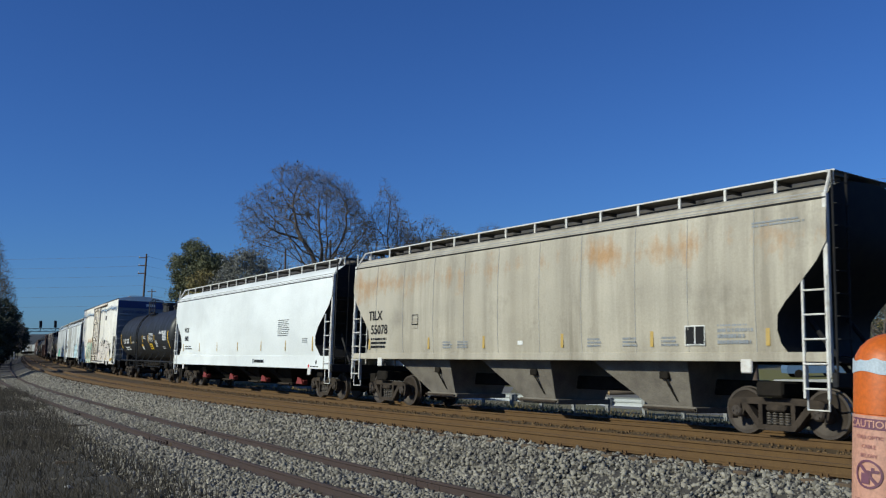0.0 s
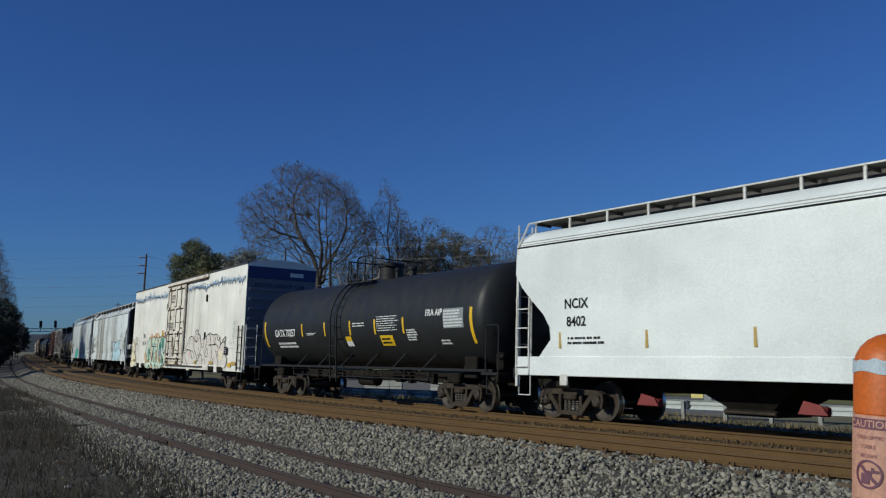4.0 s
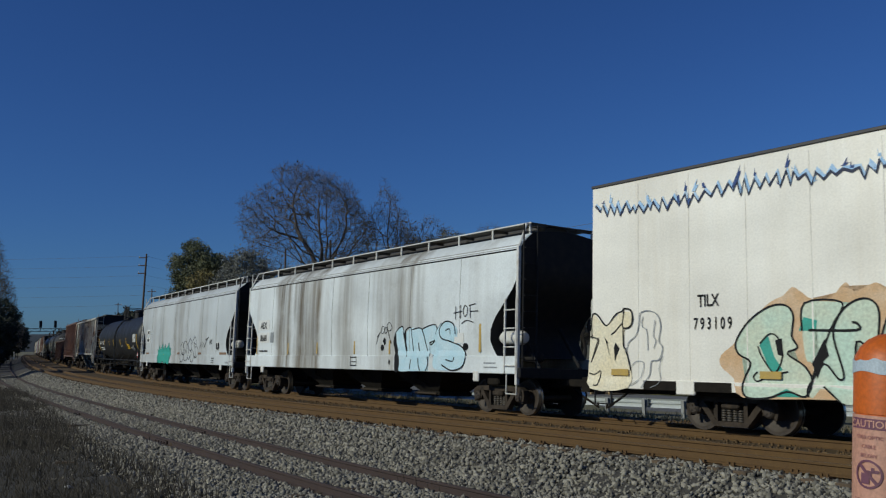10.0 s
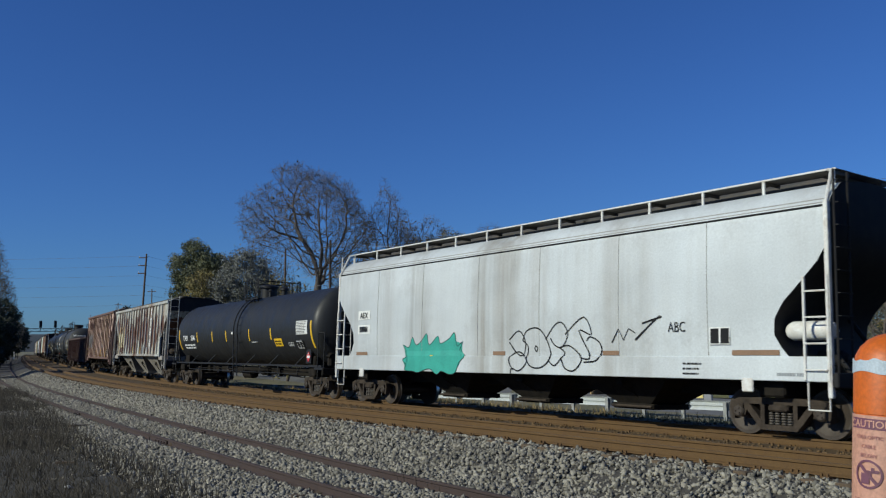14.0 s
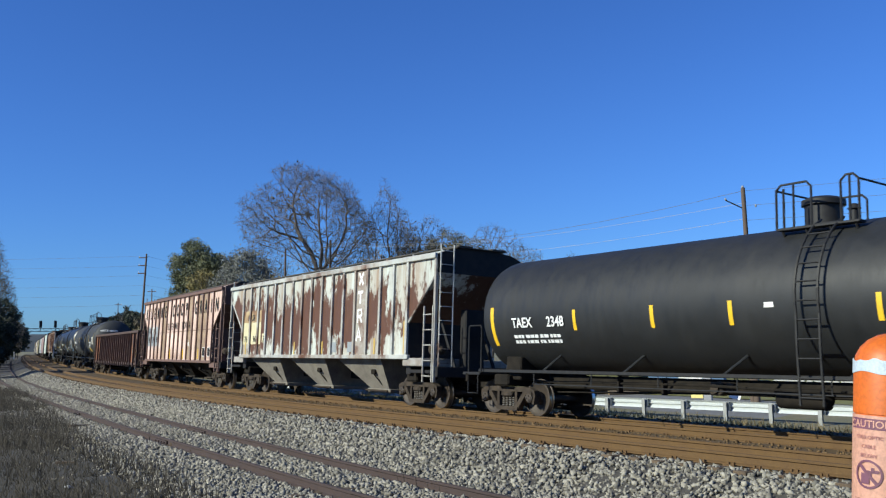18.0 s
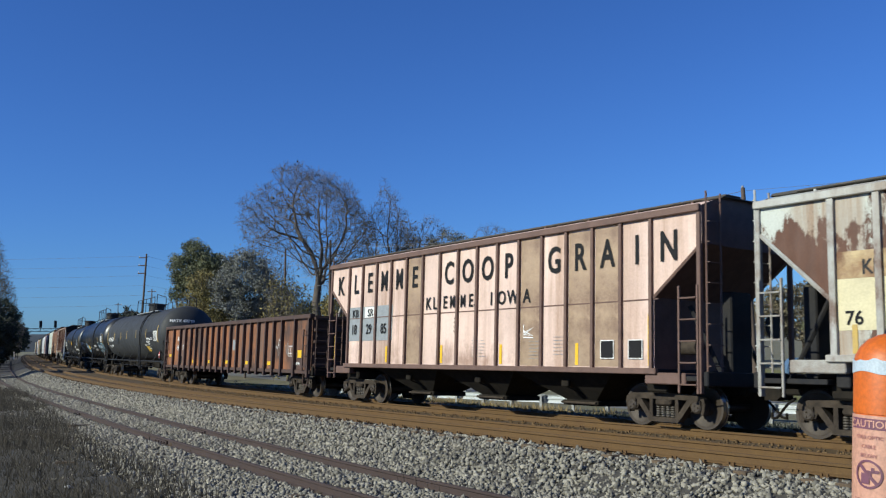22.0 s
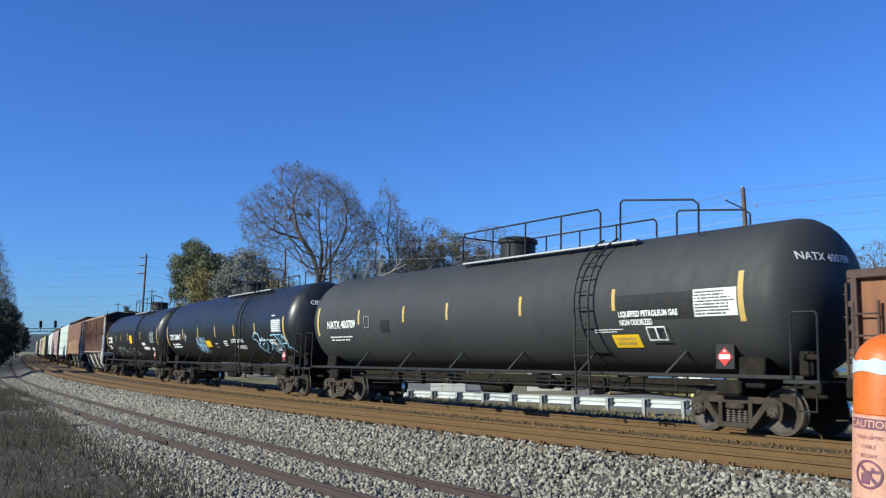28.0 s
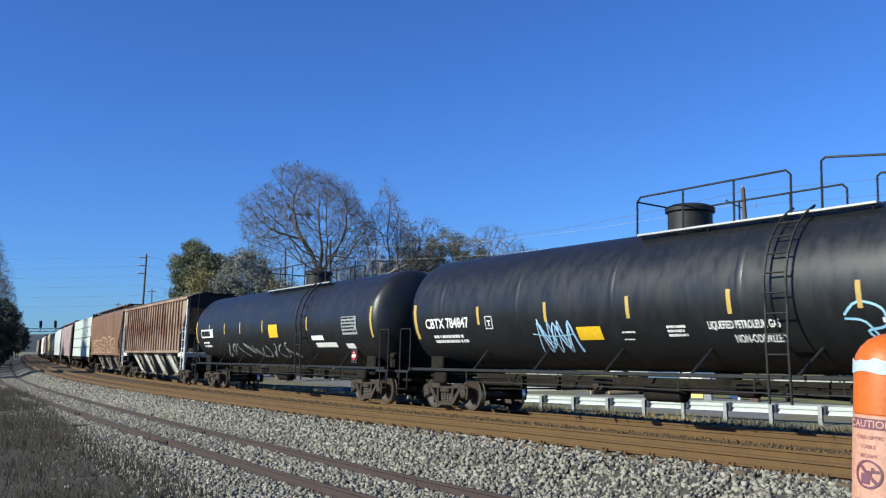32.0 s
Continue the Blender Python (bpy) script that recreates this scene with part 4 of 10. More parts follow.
def leaning_tree():
    t = thing("leaning_tree", pose(-10.3, 84.0, -1.42), "bent bare tree with a long pale limb", "tree", "trees behind the line")
    sh = Shape()
    way = [(0, 0, 0), (0.2, 0, 3.0), (0.5, 0, 6.0), (1.1, 0.1, 7.7), (2.7, 0.1, 8.9), (4.2, 0, 9.4), (5.6, -0.2, 10.0), (6.9, -0.3, 10.6)]
    for i in range(len(way) - 1):
        sh.tube(way[i], way[i + 1], 0.17 - 0.019 * i, 7, 0.17 - 0.019 * (i + 1))
    part("trunk", sh, PALE_BARK, t, smooth=60)
    rnd = random.Random(9)
    br = Shape()
    for a, b in (((4.2, 0, 9.4), (5.6, 0.3, 8.4)), ((2.7, 0.1, 8.9), (4.4, -0.2, 7.6)), ((5.6, -0.2, 10.0), (6.6, 0.2, 11.3)), ((4.2, 0, 9.4), (4.6, 0.4, 11.0)), ((1.1, 0.1, 7.7), (0.4, 0, 10.2)), ((2.7, 0.1, 8.9), (3.3, 0.5, 10.6))):
        br.tube(a, b, 0.06, 5, 0.03)
        d = Vector(b) - Vector(a)
        for k in range(9):
            o = Vector(a) + d * rnd.uniform(0.3, 1.0)
            e = o + (d.normalized() + Vector((rnd.uniform(-1, 1), rnd.uniform(-1, 1), rnd.uniform(-0.8, 0.9)))) * rnd.uniform(0.4, 1.0)
            br.tube(o, e, 0.02, 3, 0.01)
    part("crown", br, PALE_BARK, t)


def build_trees():
    bare_tree(-12.9, 92.0, 20.3, 4, "tall bare deciduous tree with a wide domed crown", 12.9, fork=0.40, depth=0.52, count=2400, step=0.38, thick=0.0125, twig=0.62, drift=-0.55, swell=0.52, leaves=300, bottom=-0.4, twigs=4, inner=0.5, boxy=0.15, keep_on=0.75)
    bare_tree(-5.6, 94.0, 17.8, 9, "slender bare tree with fine twigs", 5.8, fork=0.4, depth=0.62, count=1000, step=0.4, swell=0.5, bottom=-0.8, twigs=4, twig=0.65, inner=0.5, keep_on=0.8)
    bare_tree(-2.6, 93.0, 15.0, 12, "bare grey tree with drooping twigs", 8.0, depth=0.6, count=1500, leaves=900)
    bare_tree(-9.2, 97.0, 13.0, 14, "bare tree among undergrowth", 6.0, depth=0.7, leaves=300)
    bare_tree(4.9, 94.0, 14.0, 15, "bare tree at the edge of the wood", 9.0, depth=0.65, count=1800, step=0.4, bottom=-0.8)
    bare_tree(7.6, 96.0, 12.4, 20, "bare tree at the edge of the wood", 8.0, depth=0.7, count=1600, step=0.4, leaves=300, bottom=-0.8)
    bare_tree(-4.2, 99.0, 14.6, 11, "bare tree behind the oak", 5.0, depth=0.6)
    bare_tree(15.0, 98.0, 10.6, 16, "bare thin tree at the edge of the wood", 6.5, depth=0.8)
    bare_tree(11.5, 98.0, 9.6, 19, "bare thin tree behind the lot", 5.0, depth=0.8)
    bare_tree(2.2, 82.0, 9.3, 17, "low bare scrub tree", 6.0, depth=0.9, fork=0.15, leaves=900)
    bare_tree(-14.5, 84.0, 8.4, 18, "low bare scrub tree with yellow leaves", 5.5, depth=0.9, fork=0.15, leaves=2500, leaf=LEAF_GOLD)
    leaning_tree()
    bare_tree(-8.6, 103.0, 12.2, 51, "bare brown tree in the wood", 8.0, depth=0.85, fork=0.15, leaves=1500)
    bare_tree(-4.2, 104.0, 13.0, 52, "bare brown tree in the wood", 8.0, depth=0.85, fork=0.15, leaves=1500)
    bare_tree(8.2, 101.0, 10.6, 53, "bare brown tree in the wood", 9.0, depth=0.85, fork=0.15, leaves=600)
    leafy_tree(0.4, 100.0, 14.3, 10.0, 21, LEAF_OLIVE, "half-bare oak with brown-green leaves", count=24000, size=0.08, gaps=-0.2, branches=1200)
    leafy_tree(-26.7, 100.0, 13.2, 6.4, 22, LEAF_GREEN, "dense olive-green tree beside the line", count=24000, size=0.09, depth=0.46, gaps=-0.45, boxy=0.35)
    leafy_tree(-20.9, 95.5, 11.9, 7.4, 36, LEAF_GREY, "grey-green tree beside the evergreen", count=20000, size=0.085, depth=0.62, gaps=-0.3, boxy=0.2)
    leafy_tree(-25.2, 95.0, 9.6, 5.2, 23, LEAF_GOLD, "yellowing bushy tree beside the line", count=15000, size=0.08, gaps=-0.3)
    bare_tree(-19.9, 104.0, 13.2, 24, "bare grey tree behind the evergreen", 7.5, depth=0.75, leaves=900)
    leafy_tree(-19.0, 100.0, 7.6, 8, 25, LEAF_BROWN, "brown autumn shrub below the bare trees", count=10500, gaps=-0.2)
    leafy_tree(-12.0, 97.0, 7.0, 9, 26, LEAF_GOLD, "yellow-green undergrowth below the bare trees", count=12000, gaps=-0.2)
    leafy_tree(-2.0, 99.0, 8.4, 10, 27, LEAF_BROWN, "brown undergrowth below the bare trees", count=12000, gaps=-0.2)
    leafy_tree(7.0, 100.0, 8.2, 9, 28, LEAF_BROWN, "brown undergrowth at the edge of the wood", count=10500, gaps=-0.2)
    leafy_tree(22.9, 96.0, 10.4, 7.4, 29, LEAF_BROWN, "round brown-green tree behind the lot", count=20000, size=0.08, gaps=-0.3)
    leafy_tree(27.6, 94.0, 8.0, 6.5, 30, LEAF_GOLD, "yellow-green tree behind the lot", count=9000, gaps=-0.2)
    leafy_tree(20.0, 92.0, 7.0, 9, 31, LEAF_BROWN, "brown tree behind the lot", count=9000)
    leafy_tree(40.5, 88.0, 7.0, 9, 32, LEAF_GREEN, "green tree behind the lot", count=9000)
    bare_tree(29.5, 61.0, 8.9, 33, "bare tree behind the lot", 5.0, depth=0.8, step=0.28, thick=0.009, twig=0.35, leaves=200)
    bare_tree(35.0, 66.0, 9.3, 34, "bare tree behind the lot", 5.5, depth=0.8, step=0.28, thick=0.009, twig=0.35)
    # dark wood on the near side of the line, down the track
    bare_tree(-41.5, 80.0, 13.6, 42, "bare tree at the edge of the wood", 6.0, ground=-0.1, depth=0.7)
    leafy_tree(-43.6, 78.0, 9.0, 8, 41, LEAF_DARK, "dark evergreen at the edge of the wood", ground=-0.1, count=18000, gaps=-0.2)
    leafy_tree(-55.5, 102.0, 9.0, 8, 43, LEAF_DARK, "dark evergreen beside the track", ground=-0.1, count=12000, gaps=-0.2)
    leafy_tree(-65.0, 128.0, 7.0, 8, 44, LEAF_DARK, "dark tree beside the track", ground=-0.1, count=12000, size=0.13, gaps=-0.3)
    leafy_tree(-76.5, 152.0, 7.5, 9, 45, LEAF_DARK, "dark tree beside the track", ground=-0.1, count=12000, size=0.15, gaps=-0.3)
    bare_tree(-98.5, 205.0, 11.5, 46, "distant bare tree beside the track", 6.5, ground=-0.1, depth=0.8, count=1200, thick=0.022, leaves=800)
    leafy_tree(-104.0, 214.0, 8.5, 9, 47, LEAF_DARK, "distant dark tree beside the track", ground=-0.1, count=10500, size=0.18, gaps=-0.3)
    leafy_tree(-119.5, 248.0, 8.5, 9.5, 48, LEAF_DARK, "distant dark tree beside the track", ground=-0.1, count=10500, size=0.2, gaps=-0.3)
    # wood on the far side, where the line runs out of sight
    for i, (x, y, top) in enumerate(((-74, 215, 11.0), (-82, 238, 11.5), (-66, 190, 9.0), (-92, 268, 11.5), (-58, 170, 8.5), (-48, 158, 8.0), (-104, 300, 11.5))):
        leafy_tree(x, y, top, 11, 60 + i, LEAF_BROWN if i % 2 else LEAF_DARK, "distant brown autumn tree beside the line", count=9000, size=0.18, gaps=-0.1)
    for i, (x, y, top) in enumerate(((-36, 140, 7.5), (-30, 122, 7.0), (-24, 118, 7.5), (18, 120, 8.5), (30, 116, 8.5), (44, 112, 8.5), (56, 100, 8.5))):
        leafy_tree(x, y, top, 13, 70 + i, LEAF_BROWN if i % 2 else LEAF_GOLD, "autumn tree at the back of the wood", count=10500, size=0.15, gaps=-0.2)
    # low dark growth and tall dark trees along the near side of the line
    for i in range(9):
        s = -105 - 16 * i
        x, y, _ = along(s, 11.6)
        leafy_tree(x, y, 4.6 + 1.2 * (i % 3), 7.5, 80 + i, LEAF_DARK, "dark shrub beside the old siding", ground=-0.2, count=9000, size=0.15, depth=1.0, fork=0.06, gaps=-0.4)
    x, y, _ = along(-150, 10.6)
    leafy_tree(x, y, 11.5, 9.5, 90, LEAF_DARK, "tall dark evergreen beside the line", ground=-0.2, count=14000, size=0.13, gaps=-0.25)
    bare_tree(x - 1.5, y + 4, 17.5, 91, "tall bare tree beside the line", 8.0, ground=-0.2, depth=0.7, thick=0.02)
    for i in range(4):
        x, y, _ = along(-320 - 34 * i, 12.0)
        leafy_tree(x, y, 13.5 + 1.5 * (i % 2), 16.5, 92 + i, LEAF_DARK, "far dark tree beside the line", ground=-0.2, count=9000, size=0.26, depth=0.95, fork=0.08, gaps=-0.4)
    post = thing("pale_pole", pose(-109.0, 230.0, -0.3), "pale thin pole before the dark wood", "pole")
    part("shaft", Shape().upright([(0.14, 0), (0.12, 4.0), (0.1, 8.0)], 0, 0, 8), SIGN_WHITE, post)


build_trees()


def build_hills():
    sh = Shape()
    rnd = random.Random(5)
    n = 90
    for i in range(n):
        a = radians(-75 + 150 * i / (n - 1))
        x, y = math.sin(a) * 1500, math.cos(a) * 1500
        z = 26 + 14 * noise.noise(Vector((i * 0.13, 0, 2))) + 3 * noise.noise(Vector((i * 0.6, 4, 2)))
        sh.v += [(x, y, -3), (x * 1.02, y * 1.02, z * 0.6), (x * 1.06, y * 1.06, z)]
    sh.f = [(3 * i + j, 3 * i + 3 + j, 3 * i + 4 + j, 3 * i + 1 + j) for i in range(n - 1) for j in range(2)]
    tagged(part("backdrop_hill", sh, HILL, smooth=60), "low wooded ridge on the horizon", "hill", kind="structure")


build_hills()


def build_lot():
    """What shows under the cars beyond the road: blocks, logs, sign, posts, shed, vehicles."""
    z = -1.42
    for x, y, turn, w in ((6.5, 60.0, -10, 2.3), (0.2, 61.0, -10, 2.4), (-4.2, 62.0, -8, 2.6)):
        wall = thing("block_wall", pose(x, y, z, 0, 0, turn), "low pale concrete block wall", "wall", "concrete block walls")
        for r in range(3):
            for c in range(3):
                part("block", Shape().bevelled(-w / 2 + c * w / 3, -w / 2 + (c + 1) * w / 3 - 0.02, -0.2, 0.2, r * 0.42, r * 0.42 + 0.405, 0.02), CONCRETE, wall)
    rnd = random.Random(8)
    for i in range(15):
        x, y, row = 9.6 + rnd.uniform(0, 4.2), 54.0 + 0.3 * (i % 5), i // 5
        log = thing("log", pose(x, y + rnd.uniform(-0.3, 0.3), z + 0.17 + 0.27 * row, 0, rnd.uniform(-3, 3), rnd.uniform(-25, 12)), "cut log with bark lying on the log pile", "log", "log pile")
        L, r = rnd.uniform(1.6, 3.4), rnd.uniform(0.13, 0.22)
        part("bark", Shape().barrel([(-L / 2, r), (-L / 6, r * 1.04), (L / 6, r * 0.97), (L / 2, r)], 0, 0, 12), LOG, log, smooth=50)
        for e in (-1, 1):
            part("cut_face", Shape().barrel([(e * (L / 2 + 0.002), r * 0.93), (e * (L / 2 + 0.012), r * 0.9)][::e], 0, 0, 12), LOG_END, log, "pale sawn end")
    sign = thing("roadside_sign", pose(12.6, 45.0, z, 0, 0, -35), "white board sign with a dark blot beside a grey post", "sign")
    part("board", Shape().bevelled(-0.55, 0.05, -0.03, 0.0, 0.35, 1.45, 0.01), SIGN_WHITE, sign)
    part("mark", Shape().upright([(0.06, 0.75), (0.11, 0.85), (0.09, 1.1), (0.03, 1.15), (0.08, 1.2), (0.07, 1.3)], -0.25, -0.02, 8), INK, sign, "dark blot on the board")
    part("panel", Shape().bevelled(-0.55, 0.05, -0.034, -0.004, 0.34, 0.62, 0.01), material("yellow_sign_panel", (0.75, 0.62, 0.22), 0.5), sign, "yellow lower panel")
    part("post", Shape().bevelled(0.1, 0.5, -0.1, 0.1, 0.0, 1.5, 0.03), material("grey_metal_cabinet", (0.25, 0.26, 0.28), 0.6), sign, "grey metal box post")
    board = thing("leaning_board", pose(14.3, 45.4, z + 0.25, -20, 14, -30), "small white board leaning among the logs", "board")
    part("panel", Shape().bevelled(-0.28, 0.28, -0.02, 0.02, 0, 0.7, 0.01), SIGN_WHITE, board)
    post = thing("timber_post", pose(15.6, 46.5, z), "short brown timber post", "post")
    part("shaft", Shape().upright([(0.15, 0), (0.14, 1.2), (0.1, 1.24)], 0, 0, 10), POLE, post, smooth=50)
    shed = thing("shed", pose(17.5, 66.0, z, 0, 0, -20), "low blue-grey metal shed", "shed")
    sh = Shape().bevelled(-2.6, 2.6, -1.5, 1.5, 0, 2.1, 0.04)
    part("wall", sh, BLUE_METAL, shed)
    part("roof", Shape().prism([(-2.8, 2.08), (2.8, 2.08), (2.8, 2.16), (0, 2.5), (-2.8, 2.16)], -1.7, 1.7), GUARD, shed)
    part("door", Shape().bevelled(-0.5, 0.5, -1.54, -1.5, 0.05, 1.95, 0.01), SIGN_WHITE, shed)
    for i, (x, y, turn, mat_, lab) in enumerate(((22.0, 76.0, 8, SIGN_WHITE, "white parked van on the lot"), (29.0, 72.0, -5, BLUE_METAL, "blue parked car on the lot"), (16.5, 78.0, 4, SIGN_WHITE, "white parked car on the lot"))):
        car = thing("parked_car", pose(x, y, z, 0, 0, turn), lab, "car")
        part("body", Shape().prism([(-2.2, 0.35), (2.2, 0.35), (2.25, 0.75), (1.3, 0.95), (0.8, 1.5), (-1.6, 1.55), (-2.15, 1.0), (-2.25, 0.7)], -0.85, 0.85), mat_, car, smooth=25)
        part("side_window", Shape().prism([(-1.5, 1.0), (0.95, 1.0), (0.65, 1.42), (-1.4, 1.46)], -0.87, -0.84), DARK_GLASS, car)
        for e in (-1.35, 1.35):
            for d in (-0.8, 0.8):
                part("wheel", Shape().lathe([(0.2, d - 0.1), (0.32, d - 0.1), (0.33, d + 0.1), (0.2, d + 0.1)], e, 0.33, 16), UNDER, car, smooth=40)
    bed = thing("concrete_barrier", pose(24.0, 58.0, z, 0, 0, -24), "pale concrete kerb blocks on the lawn", "barrier")
    for i in range(3):
        part("block", Shape().bevelled(-3 + 2 * i, -1.1 + 2 * i, -0.2, 0.2, 0.0, 0.5, 0.04), CONCRETE, bed)


build_lot()


def build_marker():
    p = thing("cable_marker_post", pose(0.4388, 1.25, -0.35, 0, 4.4, 0), "orange plastic marker post with domed cap and faded caution label", "marker post")
    top = EYE + 0.35 + 0.006
    r = 0.046
    part("tube", Shape().upright([(r, 0), (r, top - 0.045)], 0, 0, 40), ORANGE, p, smooth=40)
    part("cap", Shape().upright([(r + 0.0015, top - 0.110), (r + 0.0015, top - 0.046)] + [((r + 0.0015) * math.cos(a), top - 0.046 + 0.046 * math.sin(a)) for a in (0.3, 0.6, 0.9, 1.2, 1.4)], 0, 0, 40), ORANGE, p, "bright orange domed cap", smooth=40)
    part("decal", Shape().upright([(r + 0.002, top - 0.5), (r + 0.002, top - 0.112)], 0, 0, 40), FADED, p, "faded pink caution label", smooth=40)
    # peeled grey band round the cap
    film = Shape()
    n = 60
    for i in range(n + 1):
        a = 2 * math.pi * i / n
        low = top - 0.055 - 0.002 * math.sin(5 * a)
        high = top - 0.038 + 0.006 * noise.noise(Vector((a * 3, 0, 1)))
        for z in (low, high):
            film.v.append(((r + 0.0025) * math.cos(a), (r + 0.0025) * math.sin(a), z))
    film.f = [(2 * i, 2 * i + 2, 2 * i + 3, 2 * i + 1) for i in range(n)]
    part("film", film, PEELED, p, "peeling grey reflective band", smooth=60)
    face = -150.0

    def wrapped(text, size, z, name="lettering"):
        me = letters(text, size, 0.006 * 0)
        for v in me.vertices:
            a = radians(face) + v.co.x / r
            v.co = Vector(((r + 0.0032) * math.cos(a), (r + 0.0032) * math.sin(a), z + v.co.y))
        part(name, me, DECAL_FADE, p)

    head = Shape()
    for i in range(21):
        a = radians(face) + (-0.030 + 0.060 * i / 20) / r
        for z in (top - 0.130, top - 0.116):
            head.v.append(((r + 0.0028) * math.cos(a), (r + 0.0028) * math.sin(a), z))
    head.f = [(2 * i, 2 * i + 2, 2 * i + 3, 2 * i + 1) for i in range(20)]
    part("heading_bar", head, DECAL_INK, p, "dark heading bar", smooth=60)
    me = letters("CAUTION", 0.0134, 0)
    for v in me.vertices:
        a = radians(face) + v.co.x / r
        v.co = Vector(((r + 0.0034) * math.cos(a), (r + 0.0034) * math.sin(a), top - 0.1275 + v.co.y))
    part("lettering", me, FADED, p)
    wrapped("FIBER OPTIC", 0.0068, top - 0.143)
    wrapped("CABLE", 0.0068, top - 0.155)
    wrapped("BELOW", 0.0068, top - 0.167)
    wrapped("DO NOT DIG", 0.0070, top - 0.226)
    ring = Shape()
    for i in range(41):
        t = 2 * math.pi * i / 40
        for q in (0.0160, 0.0190):
            a = radians(face) + q * math.cos(t) / r
            ring.v.append(((r + 0.0032) * math.cos(a), (r + 0.0032) * math.sin(a), top - 0.189 + q * math.sin(t)))
    ring.f = [(2 * i, 2 * i + 1, 2 * i + 3, 2 * i + 2) for i in range(40)]
    part("ring", ring, DECAL_INK, p, "round no-digging symbol")
    bar = Shape()
    for i in range(12):
        f = -1 + 2 * i / 11
        for w in (-0.0016, 0.0016):
            a = radians(face) + (f * 0.0118 + w) / r
            bar.v.append(((r + 0.0033) * math.cos(a), (r + 0.0033) * math.sin(a), top - 0.189 - f * 0.0118 + w))
    bar.f = [(2 * i, 2 * i + 1, 2 * i + 3, 2 * i + 2) for i in range(11)]
    part("slash", bar, DECAL_INK, p)
    shovel = Shape()
    for x, z, w, h in ((-0.004, -0.006, 0.006, 0.007), (0.002, 0.001, 0.003, 0.004), (0.006, 0.006, 0.002, 0.003), (0.009, 0.004, 0.005, 0.002)):
        vs = []
        for dx, dz in ((-w, -h), (w, -h), (w, h), (-w, h)):
            a = radians(face) + (x + dx) / r
            vs.append(((r + 0.003) * math.cos(a), (r + 0.003) * math.sin(a), top - 0.189 + z + dz))
        shovel.add(vs, [(0, 1, 2, 3)])
    part("symbol", shovel, DECAL_INK, p)


def letters(text, size, y, bold=0.012):
    """A flat mesh of the text, centred on x, standing on y = 0."""
    cu = bpy.data.curves.new("lettering", "FONT")
    cu.body, cu.size, cu.align_x, cu.offset, cu.resolution_u = text, size, "CENTER", bold * size, 3
    ob = bpy.data.objects.new("lettering", cu)
    me = bpy.data.meshes.new_from_object(ob)
    bpy.data.objects.remove(ob)
    bpy.data.curves.remove(cu)
    me.materials.clear()
    return me


build_marker()

# bits of timber lying by the siding
for s, d, L, turn in ((-6.5, 9.2, 0.8, 60), (-4.4, 10.8, 0.9, 20), (0.8, 8.6, 0.5, 80), (-9.0, 10.6, 0.6, 50), (2.8, 11.6, 0.4, 10)):
    x, y, _ = along(s, d)
    o = thing("timber_scrap", pose(x, y, ground_height(d) + 0.05, 0, 4, turn), "broken piece of dark weathered timber on the ballast", "timber")
    part("piece", Shape().bevelled(-L / 2, L / 2, -0.06, 0.06, -0.03, 0.05, 0.012), TIE, o)
x, y, _ = along(6.4, 12.4)
o = thing("crumpled_paper", pose(x, y, ground_height(12.4) + 0.06, 0, 20, 30), "crumpled white scrap lying on the stones", "litter")
part("scrap", Shape().upright([(0.02, -0.03), (0.09, 0.0), (0.07, 0.03), (0.02, 0.05)], 0, 0, 7), SIGN_WHITE, o)


# ---- the train ----
WHEEL_R = 0.457
CARS = []      # (car, middle along the train, truck offset)
WHEELSETS = []  # (wheelset, place on its car)


def wheelset_mesh():
    sh = Shape()
    for e in (-1, 1):
        prof = [(0.10, 0.655), (0.36, 0.665), (0.40, 0.66), (0.485, 0.662), (0.485, 0.69), (0.462, 0.70), (0.452, 0.80), (0.40, 0.80), (0.37, 0.775), (0.16, 0.735), (0.13, 0.80), (0.09, 0.80)]
        sh.lathe([(r, e * y) for r, y in prof], 0, 0, 36)
        sh.lathe([(0.085, e * 0.80), (0.085, e * 0.92), (0.125, e * 0.93), (0.125, e * 1.10), (0.09, e * 1.13), (0.01, e * 1.13)], 0, 0, 16)
        for i in range(3):
            a = 2.094 * i
            sh.lathe([(0.02, e * 1.12), (0.02, e * 1.15)], 0.055 * math.cos(a), 0.055 * math.sin(a), 6)
    sh.lathe([(0.085, -0.66), (0.08, 0.0), (0.085, 0.66)], 0, 0, 12)
    me = sh.mesh("wheelset", 30)
    me.materials.append(WHEEL)
    me.materials.append(TREAD)
    for p in me.polygons:
        r = math.hypot(p.center.x, p.center.z)
        if 0.44 < r and abs(p.normal.y) < 0.5 and abs(p.center.y) < 0.8:
            p.material_index = 1
    return me


